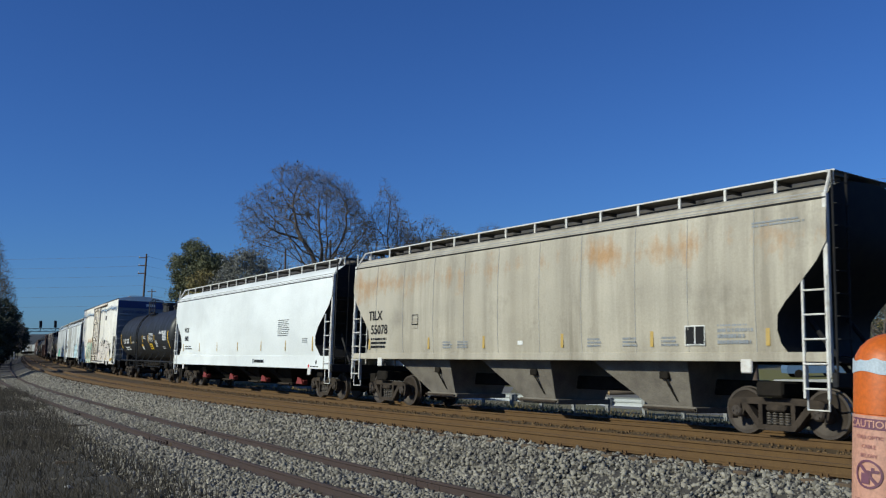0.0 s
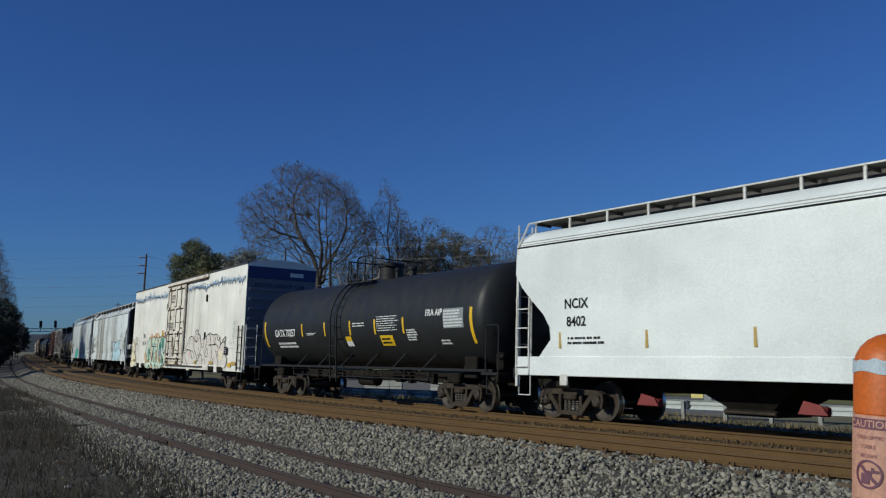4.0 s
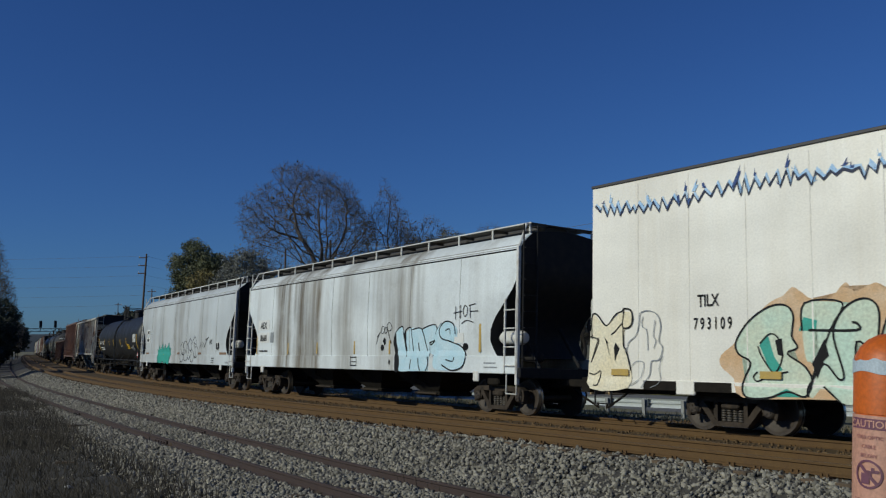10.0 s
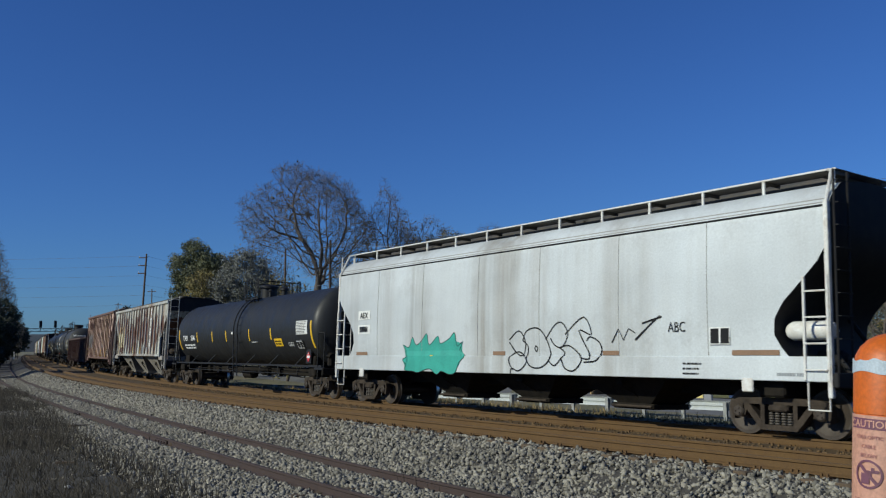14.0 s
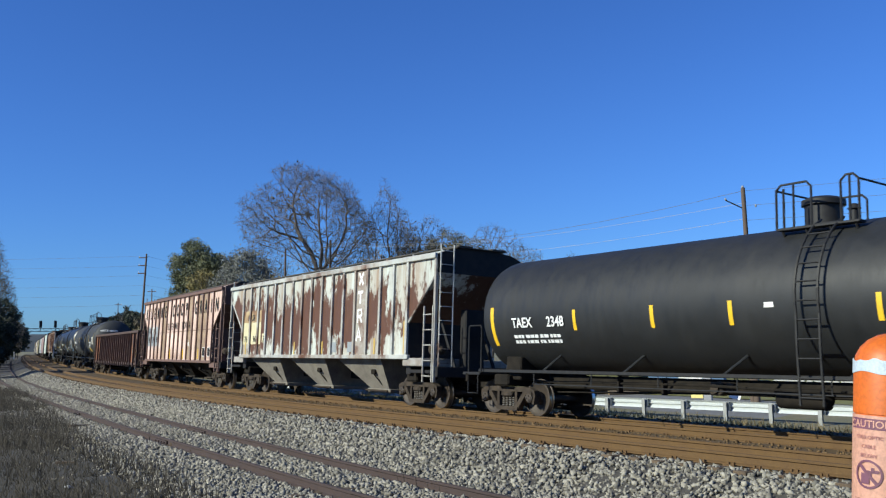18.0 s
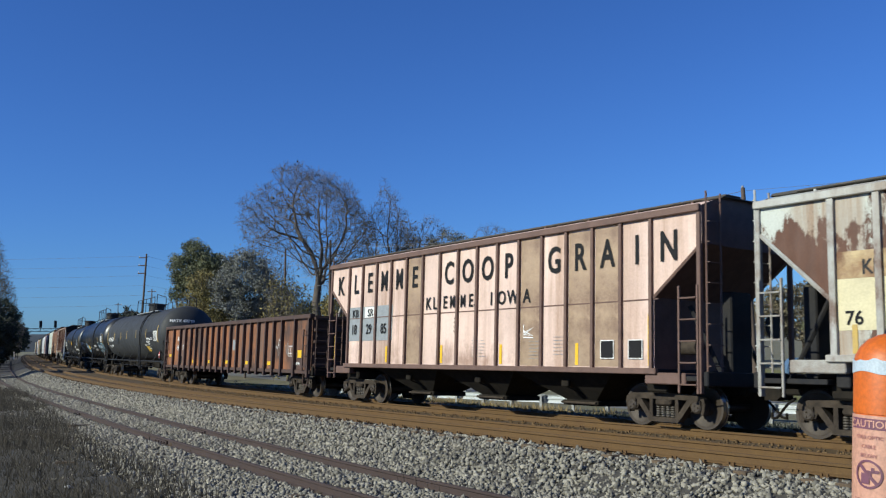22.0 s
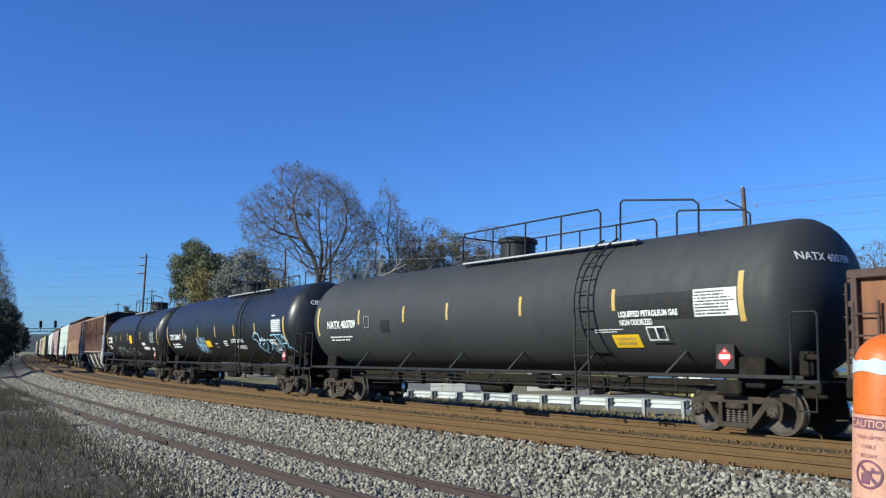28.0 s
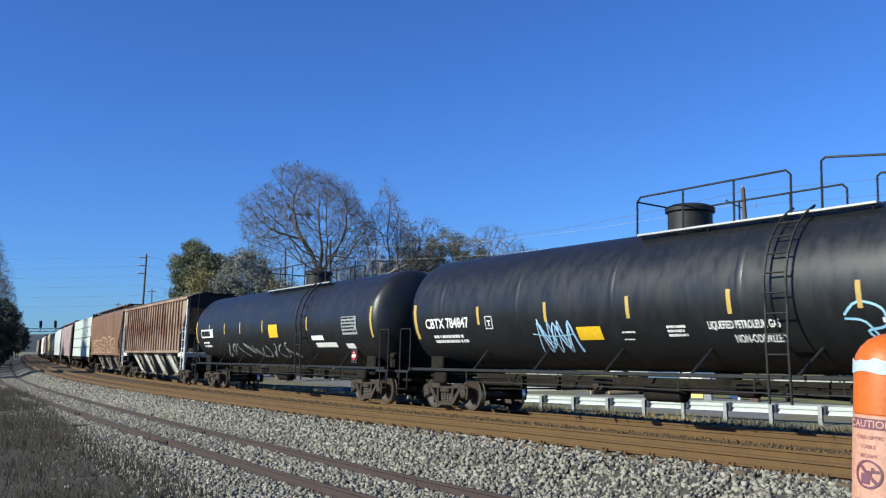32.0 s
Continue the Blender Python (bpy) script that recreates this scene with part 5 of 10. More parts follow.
def side_frame_mesh():
    sh = Shape()
    y0, y1 = -0.085, 0.085
    sh.prism([(-1.10, 0.52), (-1.07, 0.64), (-0.90, 0.71), (-0.40, 0.73), (0.40, 0.73), (0.90, 0.71), (1.07, 0.64), (1.10, 0.52), (0.95, 0.56), (0.72, 0.60), (0.4, 0.60), (-0.4, 0.60), (-0.72, 0.60), (-0.95, 0.56)], y0, y1)
    for e in (-1, 1):
        sh.prism([(e * 0.80, 0.60), (e * 0.64, 0.60), (e * 0.28, 0.17), (e * 0.42, 0.15)][::e], y0 - 0.004, y1 - 0.004)
        sh.prism([(e * 0.40, 0.62), (e * 0.31, 0.62), (e * 0.31, 0.15), (e * 0.40, 0.15)][::e], y0 + 0.003, y1 + 0.003)
        sh.prism([(e * 1.10, 0.54), (e * 1.05, 0.30), (e * 0.99, 0.30), (e * 0.99, 0.56)][::e], y0 + 0.005, y1 - 0.005)
        sh.prism([(e * 0.80, 0.62), (e * 0.80, 0.38), (e * 0.75, 0.38), (e * 0.68, 0.60)][::e], y0 + 0.006, y1 - 0.006)
        sh.prism([(e * 1.0, 0.60), (e * 1.0, 0.50), (e * 0.78, 0.50), (e * 0.78, 0.60)][::e], y0 - 0.03, y1 + 0.03)
    sh.prism([(-0.46, 0.22), (0.46, 0.22), (0.40, 0.12), (-0.40, 0.12)], y0 - 0.012, y1 + 0.012)
    return sh.mesh("side_frame", 30)


def spring_mesh():
    sh = Shape()
    for x in (-0.2, -0.07, 0.07, 0.2):
        for k in range(5):
            sh.upright([(0.052, 0.225 + k * 0.048), (0.06, 0.24 + k * 0.048), (0.052, 0.26 + k * 0.048)], x, 0, 10)
    return sh.mesh("spring_nest", 40)


def truck_bolster_mesh():
    sh = Shape().bevelled(-0.22, 0.22, -1.12, 1.12, 0.47, 0.60, 0.03).bevelled(-0.16, 0.16, -0.5, 0.5, 0.58, 0.72, 0.03)
    for e in (-1, 1):
        sh.bevelled(e * 0.36 - 0.06, e * 0.36 + 0.06, -0.75, 0.75, 0.30, 0.42, 0.02)
        for d in (-0.74, 0.74):
            sh.bevelled(e * 0.44 - 0.04, e * 0.44 + 0.04, d - 0.09, d + 0.09, 0.22, 0.52, 0.015)
    return sh.mesh("bolster", 30)


def coupler_mesh(reach):
    sh = Shape().bevelled(-0.35, reach - 0.28, -0.11, 0.11, 0.77, 0.96, 0.03)
    sh.prism([(reach - 0.34, 0.66), (reach - 0.30, 1.02), (reach - 0.06, 1.02), (reach + 0.04, 0.93), (reach + 0.04, 0.75), (reach - 0.06, 0.66)], -0.20, 0.03)
    sh.prism([(reach - 0.22, 0.70), (reach - 0.22, 0.98), (reach + 0.06, 0.96), (reach + 0.06, 0.72)], 0.05, 0.17)
    sh.pipe([(0.0, 0.35, 0.72), (0.2, 0.33, 0.6), (reach - 0.25, 0.25, 0.32), (reach - 0.05, 0.12, 0.30), (reach, 0.05, 0.40)], 0.028, 6)
    return sh.mesh("coupler", 30)


MESH_WHEELSET, MESH_FRAME, MESH_SPRING, MESH_BOLSTER = wheelset_mesh(), side_frame_mesh(), spring_mesh(), truck_bolster_mesh()


def new_car(name, middle, length, offset, label, category, reach=(0.75, 0.75), rolling=True):
    """A car's Empty with trucks and couplers; length: between its end sills; offset: from its middle to each truck's."""
    car = thing(name, Matrix.Identity(4), label, category, "cars of the freight train")
    CARS.append((car, middle, offset))
    for e in (-1, 1):
        for d in (-1, 1):
            f = part("side_frame", MESH_FRAME, TRUCK, car)
            f.matrix_local = Matrix.Translation((e * offset, d * 1.0, 0))
            s = part("spring_nest", MESH_SPRING, SPRING, f)
        part("bolster", MESH_BOLSTER, TRUCK, car).matrix_local = Matrix.Translation((e * offset, 0, 0))
        for w in (-0.889, 0.889):
            ws = part("wheelset", MESH_WHEELSET, WHEEL, car)
            ws.matrix_local = pose(e * offset + w, 0, WHEEL_R)
            if rolling:
                WHEELSETS.append((ws, e * offset + w))
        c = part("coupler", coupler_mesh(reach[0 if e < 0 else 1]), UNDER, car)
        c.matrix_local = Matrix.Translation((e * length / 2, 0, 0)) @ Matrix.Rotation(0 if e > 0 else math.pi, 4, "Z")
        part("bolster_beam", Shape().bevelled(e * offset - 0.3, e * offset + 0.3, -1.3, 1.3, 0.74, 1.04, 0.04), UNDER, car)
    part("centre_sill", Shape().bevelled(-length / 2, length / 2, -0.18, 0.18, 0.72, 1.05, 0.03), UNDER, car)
    return car


def ladder_at(car, x0, x1, y, z0, z1, mat, rungs=6, name="side_ladder", r=0.022, lower=0.0):
    """An upright ladder on a side wall: two stiles and rungs."""
    lad = part(name, Shape().bevelled(x0 - 0.025, x0 + 0.025, y - 0.03, y + 0.02, z0, z1, 0.008).bevelled(x1 - 0.025, x1 + 0.025, y - 0.03, y + 0.02, z0, z1, 0.008), mat, car)
    for i in range(rungs):
        z = z0 + (z1 - z0) * (i + 0.4) / rungs
        part("rung", Shape().pipe([(x0, y + 0.02, z), (x0 + 0.02, y - 0.05, z), (x1 - 0.02, y - 0.05, z), (x1, y + 0.02, z)], r * 0.8, 5), mat, lad)
    return lad


def end_ladder(car, x, y0, y1, z0, z1, mat, rungs=9):
    e = 1 if x > 0 else -1
    lad = part("end_ladder", Shape().tube((x, y0, z0), (x, y0, z1), 0.022).tube((x, y1, z0), (x, y1, z1), 0.022), mat, car)
    for i in range(rungs):
        z = z0 + (z1 - z0) * (i + 0.5) / rungs
        part("rung", Shape().pipe([(x, y0, z), (x + e * 0.06, y0 + 0.02, z), (x + e * 0.06, y1 - 0.02, z), (x, y1, z)], 0.014, 4), mat, lad)
    return lad


def on_side(y, x, z, tilt=0.0):
    """The pose of a flat drawing on the near wall: its x along the car, its y up."""
    return Matrix.Translation((x, y, z)) @ Matrix.Rotation(radians(90) + tilt, 4, "X")


def bend(me, z, skin, cuts=4):
    """Lay a flat drawing, whose foot stands at height z, round a curved wall."""
    bm = bmesh.new()
    bm.from_mesh(me)
    low, high = min(v.co.y for v in bm.verts), max(v.co.y for v in bm.verts)
    for i in range(1, cuts):
        bmesh.ops.bisect_plane(bm, geom=bm.verts[:] + bm.edges[:] + bm.faces[:], plane_co=(0, low + (high - low) * i / cuts, 0), plane_no=(0, 1, 0))
    for v in bm.verts:
        v.co.z -= skin(z + v.co.y)
    bm.to_mesh(me)
    bm.free()


def words(car, text, size, x, z, mat, y=-1.6, tilt=0.0, name="lettering", bold=0.02, squeeze=1.0, skin=None):
    ob = part(name, letters(text, size, 0, bold), mat, car)
    if skin:
        bend(ob.data, z, skin, 3)
    ob.matrix_local = on_side(y, x, z, tilt) @ Matrix.Diagonal((squeeze, 1, 1, 1))
    return ob


def bars(car, x, z, w, h, rows, mat, y=-1.6, tilt=0.0, seed=1, name="small_print", fill=0.6, skin=None):
    """Rows of small print too fine to read, as broken bars."""
    rnd = random.Random(seed + int(abs(x) * 100))
    sh = Shape()
    for i in range(rows):
        t = h / rows
        y0 = h - (i + 1) * t + t * (1 - fill) / 2
        a = 0.0
        stop = w * rnd.uniform(0.75, 1.0)
        while a < stop:
            b = min(a + rnd.uniform(0.03, 0.075) * w, stop)
            sh.add([(a, y0, 0), (b, y0, 0), (b, y0 + t * fill, 0), (a, y0 + t * fill, 0)], [(0, 1, 2, 3)])
            a = b + (0.012 if rnd.random() < 0.75 else 0.035) * w
    ob = part(name, sh, mat, car)
    if skin:
        bend(ob.data, z, skin, 1)
    ob.matrix_local = on_side(y, x, z, tilt)
    return tagged(ob, kind="stuff")


def plate(car, name, x, z, w, h, mat, y=-1.6, tilt=0.0, label="", lift=0.0, skin=None):
    """A thin panel on the wall, its lower left corner at x, z."""
    sh = Shape().box(0, w, 0, h, 0, 0.004)
    ob = part(name, sh, mat, car, label)
    if skin:
        bend(ob.data, z, skin)
    ob.matrix_local = on_side(y - lift, x, z, tilt)
    return ob


def blob(rnd, cx, cz, w, h, n=26, wob=0.16, angular=False):
    if angular:
        pts = []
        m = rnd.choice((9, 10, 11))
        for i in range(m):
            a = 2 * math.pi * (i + rnd.uniform(-0.25, 0.25)) / m
            k = rnd.choice((0.72, 0.95, 1.15))
            c, s = math.cos(a), math.sin(a)
            top = max(abs(c), abs(s))
            pts.append((cx + w / 2 * k * c / top, cz + h / 2 * min(k, 1.05) * s / top))
        out = []
        for p, q in zip(pts, pts[1:] + pts[:1]):
            out += [p, (p[0] * 0.5 + q[0] * 0.5, p[1] * 0.5 + q[1] * 0.5)]
        return out
    ph = [rnd.uniform(0, 6.28) for _ in range(4)]
    pts = []
    for i in range(n):
        a = 2 * math.pi * i / n
        k = 1 + wob * (math.sin(2 * a + ph[0]) * 0.7 + math.sin(3 * a + ph[1]) * 0.6 + math.sin(5 * a + ph[2]) * 0.35)
        sq = (abs(math.cos(a)) ** 0.75 * (1 if math.cos(a) > 0 else -1), abs(math.sin(a)) ** 0.75 * (1 if math.sin(a) > 0 else -1))
        pts.append((cx + w / 2 * sq[0] * k, cz + h / 2 * sq[1] * k))
    return pts


def graffiti(car, x0, x1, z0, z1, fill, line, seed, surface, count=4, width=0.05, glow=None, inner=True, angular=False):
    """A row of bubble shapes: filled, outlined, with inner strokes. surface(z) gives the wall's y."""
    rnd = random.Random(seed)
    w = (x1 - x0) / count
    at = lambda lift: (lambda z: surface(z) - lift)
    tag = part("spray_painting", Shape(), line, car)
    for i in range(count):
        cx = x0 + w * (i + 0.5)
        h = (z1 - z0) * rnd.uniform(0.8, 1.0)
        cz = z0 + h / 2
        if glow:
            pts = blob(rnd, cx, cz + 0.05, w * 1.45, h * 1.18, wob=0.10)
            part("glow", flat_fill(pts, at(0.004)), glow, tag)
        pts = blob(rnd, cx, cz, w * 1.22, h, angular=angular)
        if fill:
            part("fill", flat_fill(pts, at(0.008)), fill, tag)
        sh = Shape().stroke(pts, width, at(0.012), True)
        if inner:
            q = blob(rnd, cx + rnd.uniform(-0.1, 0.1) * w, cz + rnd.uniform(-0.1, 0.2) * h, w * 0.42, h * 0.3, angular=angular)
            sh.stroke(q, width * 0.8, at(0.0122), True)
            if angular:
                for _ in range(3):
                    p0 = (cx + rnd.uniform(-0.5, 0.5) * w, z0 + rnd.uniform(0.05, 0.9) * h)
                    sh.stroke([p0, (p0[0] + rnd.uniform(-0.35, 0.35) * w, p0[1] + rnd.uniform(-0.25, 0.25) * h), (p0[0] + rnd.uniform(-0.4, 0.4) * w, p0[1] + rnd.uniform(-0.2, 0.3) * h)], width * 0.7, at(0.0126))
            a = rnd.uniform(-0.3, 0.3)
            sh.stroke([(cx + w * (a + 0.1), z0 + 0.05 * h), (cx + w * a, z0 + 0.25 * h), (cx + w * (a - 0.05), z0 + 0.42 * h)], width * 0.8, at(0.0124))
        part("outline", sh, line, tag)
    return tag


def flat_fill(pts, y):
    """A painted patch within an outline of (x, z) points, following the wall."""
    sh = Shape()
    n = len(pts)
    cx, cz = sum(p[0] for p in pts) / n, sum(p[1] for p in pts) / n
    rings = (1.0, 0.66, 0.33)
    for f in rings:
        for x, z in pts:
            zz = cz + (z - cz) * f
            sh.v.append((cx + (x - cx) * f, y(zz), zz))
    sh.v.append((cx, y(cz), cz))
    for k in range(2):
        sh.f += [(k * n + i, k * n + (i + 1) % n, k * n + n + (i + 1) % n, k * n + n + i) for i in range(n)]
    sh.f += [(2 * n + i, 2 * n + (i + 1) % n, 3 * n) for i in range(n)]
    return sh


def rounded(pts, closed, steps=4):
    """A soft curve through the points."""
    n, out = len(pts), []
    for i in range(n if closed else n - 1):
        a, b, c, d = [Vector(pts[(i + k) % n] if closed else pts[min(max(i + k, 0), n - 1)]) for k in (-1, 0, 1, 2)]
        for j in range(steps):
            t = j / steps
            out.append(tuple(0.5 * (2 * b + (c - a) * t + (2 * a - 5 * b + 4 * c - d) * t * t + (3 * b - a - 3 * c + d) * t ** 3)))
    return out if closed else out + [tuple(pts[-1])]


class Wall:
    """Where spray paint goes on a car: shapes in the train's metres on the car's near side."""

    def __init__(self, car, middle, surface):
        self.car, self.middle, self.surface, self.coat = car, middle, surface, 0

    def tag(self, label, mat):
        return part("spray_painting", Shape(), mat, self.car, label)

    def fill(self, tag, mat, pts):
        self.coat += 0.0006
        ring = rounded([(u - self.middle, z) for u, z in pts], True, 3) if len(pts) > 5 else [(u - self.middle, z) for u, z in pts]
        bm = bmesh.new()
        bm.faces.new([bm.verts.new((x, 0, z)) for x, z in ring])
        bmesh.ops.triangulate(bm, faces=bm.faces[:])
        z = 0.9
        while z < 3:
            bmesh.ops.bisect_plane(bm, geom=bm.verts[:] + bm.edges[:] + bm.faces[:], plane_co=(0, 0, z), plane_no=(0, 0, 1))
            z += 0.15
        for v in bm.verts:
            v.co.y = self.surface(v.co.z) - 0.003 - self.coat
        me = bpy.data.meshes.new("colour_patch")
        bm.to_mesh(me)
        bm.free()
        part("colour_patch", me, mat, tag)

    def line(self, tag, mat, width, pts, closed=False):
        self.coat += 0.0003
        ring = rounded([(u - self.middle, z) for u, z in pts], closed)
        part("outline", Shape().stroke(ring, width * 0.75, lambda z: self.surface(z) - 0.005 - self.coat, closed), mat, tag)


def shell(profile, reach, stations=9):
    """A car body: profile of (half width, z) from the sill up to the ridge; reach(z) is the half length at that height."""
    ring = [(-y, z) for y, z in profile] + [(y, z) for y, z in profile[::-1] if y > 0.001]
    n = len(ring)
    sh = Shape()
    for y, z in ring:
        for i in range(stations):
            sh.v.append((reach(z) * (-1 + 2 * i / (stations - 1)), y, z))
    m = stations
    sh.f = [(j * m + i, j * m + i + 1, (j + 1) * m + i + 1, (j + 1) * m + i) for j in range(n - 1) for i in range(m - 1)]
    sh.f += [((n - 1) * m + i, (n - 1) * m + i + 1, i + 1, i) for i in range(m - 1)]
    for e in (0, m - 1):
        j = 0
        while n - 1 - j > j:
            a, b, c, d = j, j + 1, n - 2 - j, n - 1 - j
            q = [a * m + e, b * m + e, c * m + e, d * m + e]
            if b == c:
                q = q[:2] + q[3:]
            sh.f.append(tuple(q) if e else tuple(q[::-1]))
            j += 1
    return sh


def bulge(z, low, high, foot, belly):
    t = min(max((z - low) / (high - low), 0), 1)
    return foot + (belly - foot) * math.sin(math.pi * (0.06 + 0.80 * t)) ** 0.6


def roof_walk(car, half, y_in, y_out, z, base_z, posts, mat, edge, name="roof_walk"):
    """A grated walkway on brackets along both edges of the roof."""
    for e in (-1, 1):
        w = part(name, Shape().bevelled(-half, half, min(e * y_in, e * y_out), max(e * y_in, e * y_out), z - 0.02, z, 0.006), mat, car)
        part("edge_angle", Shape().bevelled(-half, half, e * y_out - 0.015, e * y_out + 0.015, z - 0.022, z + 0.012, 0.004), edge, w)
        for i in range(posts):
            x = -half + 0.06 + (2 * half - 0.12) * i / (posts - 1)
            part("bracket", Shape().bevelled(x - 0.03, x + 0.03, e * y_out - 0.02, e * y_out + 0.02, base_z, z - 0.03, 0.006), edge, w)
            part("bracket_web", Shape().prism([(x - 0.01, z - 0.09), (x + 0.01, z - 0.09), (x + 0.01, z - 0.02), (x - 0.01, z - 0.02)], min(e * y_in, e * (y_out - 0.03)), max(e * y_in, e * (y_out - 0.03))), mat, w)
    for x in (-half + 0.3, half - 0.3):
        part("cross_walk", Shape().bevelled(x - 0.3, x + 0.3, -y_in, y_in, z - 0.025, z - 0.005, 0.005), mat, car)


def hopper_bays(car, centres, top_w, bot_w, z_top, z_bot, y_top, y_bot, mat, gate_mat=None, even=False):
    """Funnels below the body; even: both ends slope alike, else the leading end is nearly upright."""
    for c in centres:
        sh = Shape()
        for z, a, b, y in ((z_top, c - top_w * (0.52 if even else 0.56), c + (top_w * 0.52 if even else bot_w * 0.66), y_top), (z_bot, c - bot_w / 2, c + bot_w / 2, y_bot)):
            sh.v += [(a, -y, z), (b, -y, z), (b, y, z), (a, y, z)]
        sh.f = [(0, 1, 5, 4)[::-1], (1, 2, 6, 5)[::-1], (2, 3, 7, 6)[::-1], (3, 0, 4, 7)[::-1], (0, 1, 2, 3), (4, 5, 6, 7)[::-1]]
        bay = part("hopper_bay", sh, mat, car)
        g = part("outlet_gate", Shape().bevelled(c - bot_w * 0.62, c + bot_w * 0.62, -y_bot - 0.06, y_bot + 0.06, z_bot - 0.12, z_bot + 0.01, 0.02), gate_mat or mat, bay)
        part("vibrator_bracket", Shape().bevelled(c - 0.05, c + 0.2, -y_top + 0.12, -y_top + 0.22, (z_top + z_bot) / 2 - 0.02, (z_top + z_bot) / 2 + 0.14, 0.02).tube((c + 0.1, -y_top + 0.14, (z_top + z_bot) / 2), (c + 0.25, -y_bot - 0.05, z_bot + 0.12), 0.02), UNDER, bay)
        part("gate_shaft", Shape().tube((c - bot_w * 0.5, -y_bot - 0.2, z_bot - 0.05), (c + bot_w * 0.7, -y_bot - 0.2, z_bot - 0.05), 0.03, 8), TRUCK, bay)


def curved_hopper(name, u0, u1, offset, paint, label, sill=(1.05, 1.48), eave=4.25, top=4.72, walk_z=4.97, seams=9, bays=3, bay_mat=None, trim=None, reach=(0.9, 0.9),
                  belly=1.6, foot=1.5, cut=1.15, tank_on_end=False, walk_edge=None, posts=14, rolling=True, small=False, cut_low=0.85, even=False):
    """A round-sided covered hopper with cut-away lower corners."""
    L, mid = u1 - u0, (u0 + u1) / 2
    car = new_car(name, mid, L, offset, label, "hopper car", reach, rolling)
    trim = trim or LADDER_WHITE
    half = L / 2
    low = sill[1]
    prof_z = [low, low + 0.18, low + 0.42, low + 0.72, 2.5, 2.85, 3.2, 3.55, 3.9, eave - 0.1, eave]
    prof = [(bulge(z, low, eave, foot, belly), z) for z in prof_z]
    y_e = prof[-1][0]
    prof += [(y_e - 0.03, eave + 0.05), (y_e - 0.16, eave + 0.24), (y_e - 0.42, top - 0.05), (0.9, top), (0.45, top + 0.06), (0.0, top + 0.08)]
    wall = lambda z: -bulge(z, low, eave, foot, belly)

    def ends(z):
        return half - float(np.interp(z, (low, low + 0.12, low + 0.42, low + 0.72, 2.5, 2.85, 3.2, 3.55), (cut_low, cut_low + 0.12, cut, cut - 0.02, cut * 0.82, cut * 0.5, cut * 0.2, 0.0)))

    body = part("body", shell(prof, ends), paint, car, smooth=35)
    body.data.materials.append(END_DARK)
    # End faces take the dark colour, which holds their shade.
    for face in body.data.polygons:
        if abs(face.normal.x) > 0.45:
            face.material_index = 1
    part("eave_seam", Shape().bevelled(-half, half, -y_e - 0.012, -y_e + 0.05, eave - 0.01, eave + 0.03, 0.006), INK if not small else paint, body)
    if not small:
        part("roof_seam", Shape().bevelled(-half, half, -y_e + 0.085, -y_e + 0.13, eave + 0.13, eave + 0.16, 0.006), SEAM, body)
        part("roof_seam", Shape().bevelled(-half, half, -y_e + 0.035, -y_e + 0.07, eave + 0.06, eave + 0.085, 0.006), SEAM, body)
    rnd = random.Random(int(u0 * 10))
    for i in range(1, seams + 1):
        x = -half + L * i / (seams + 1) + rnd.uniform(-0.1, 0.1)
        zs = [low + 0.02 + (eave - low) * j / 10 for j in range(11)]
        if abs(x) > half - cut:
            continue
        sh = Shape()
        for z in zs:
            yy = wall(z)
            sh.v += [(x - 0.012, yy + 0.02, z), (x - 0.006, yy - 0.007, z), (x + 0.006, yy - 0.007, z), (x + 0.012, yy + 0.02, z)]
        sh.f = [(4 * k + j, 4 * k + j + 1, 4 * k + 5 + j, 4 * k + 4 + j) for k in range(10) for j in range(3)]
        part("weld_seam", sh, SEAM if not small else paint, body)
    for e in (-1, 1):
        part("side_sill", Shape().bevelled(-half, half, min(e * (foot + 0.0), e * (foot + 0.06)), max(e * foot, e * (foot + 0.06)), sill[0], sill[1] + 0.02, 0.012), paint, car)
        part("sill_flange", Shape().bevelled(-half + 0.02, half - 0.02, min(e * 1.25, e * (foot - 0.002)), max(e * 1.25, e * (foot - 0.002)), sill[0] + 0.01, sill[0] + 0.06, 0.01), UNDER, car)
        x = e * half
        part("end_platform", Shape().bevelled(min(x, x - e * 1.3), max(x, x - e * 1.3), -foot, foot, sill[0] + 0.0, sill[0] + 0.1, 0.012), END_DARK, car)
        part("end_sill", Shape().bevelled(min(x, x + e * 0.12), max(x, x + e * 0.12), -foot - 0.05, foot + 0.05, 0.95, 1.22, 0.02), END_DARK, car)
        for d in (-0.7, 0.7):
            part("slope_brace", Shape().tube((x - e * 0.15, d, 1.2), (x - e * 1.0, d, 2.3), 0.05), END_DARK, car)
        for d in (-1, 1):
            px = x - e * 0.04
            part("corner_post", Shape().bevelled(px - 0.045, px + 0.045, d * (foot + 0.02) - 0.05, d * (foot + 0.02) + 0.05, sill[0] - 0.28, eave + 0.1, 0.012).pipe(
                [(px, d * (foot + 0.02), eave + 0.08), (px - e * 0.05, d * 1.25, walk_z - 0.06), (px - e * 0.25, d * 1.05, walk_z)], 0.03, 6), trim, car)
            ladder_at(car, min(px - e * 0.47, px), max(px - e * 0.47, px), d * (foot + 0.06), max(sill[0] - 0.65, 0.72) if sill[0] > 1.3 else sill[0] + 0.02, 2.95, trim, 5 if sill[0] > 1.3 else 4) if d < 0 else None
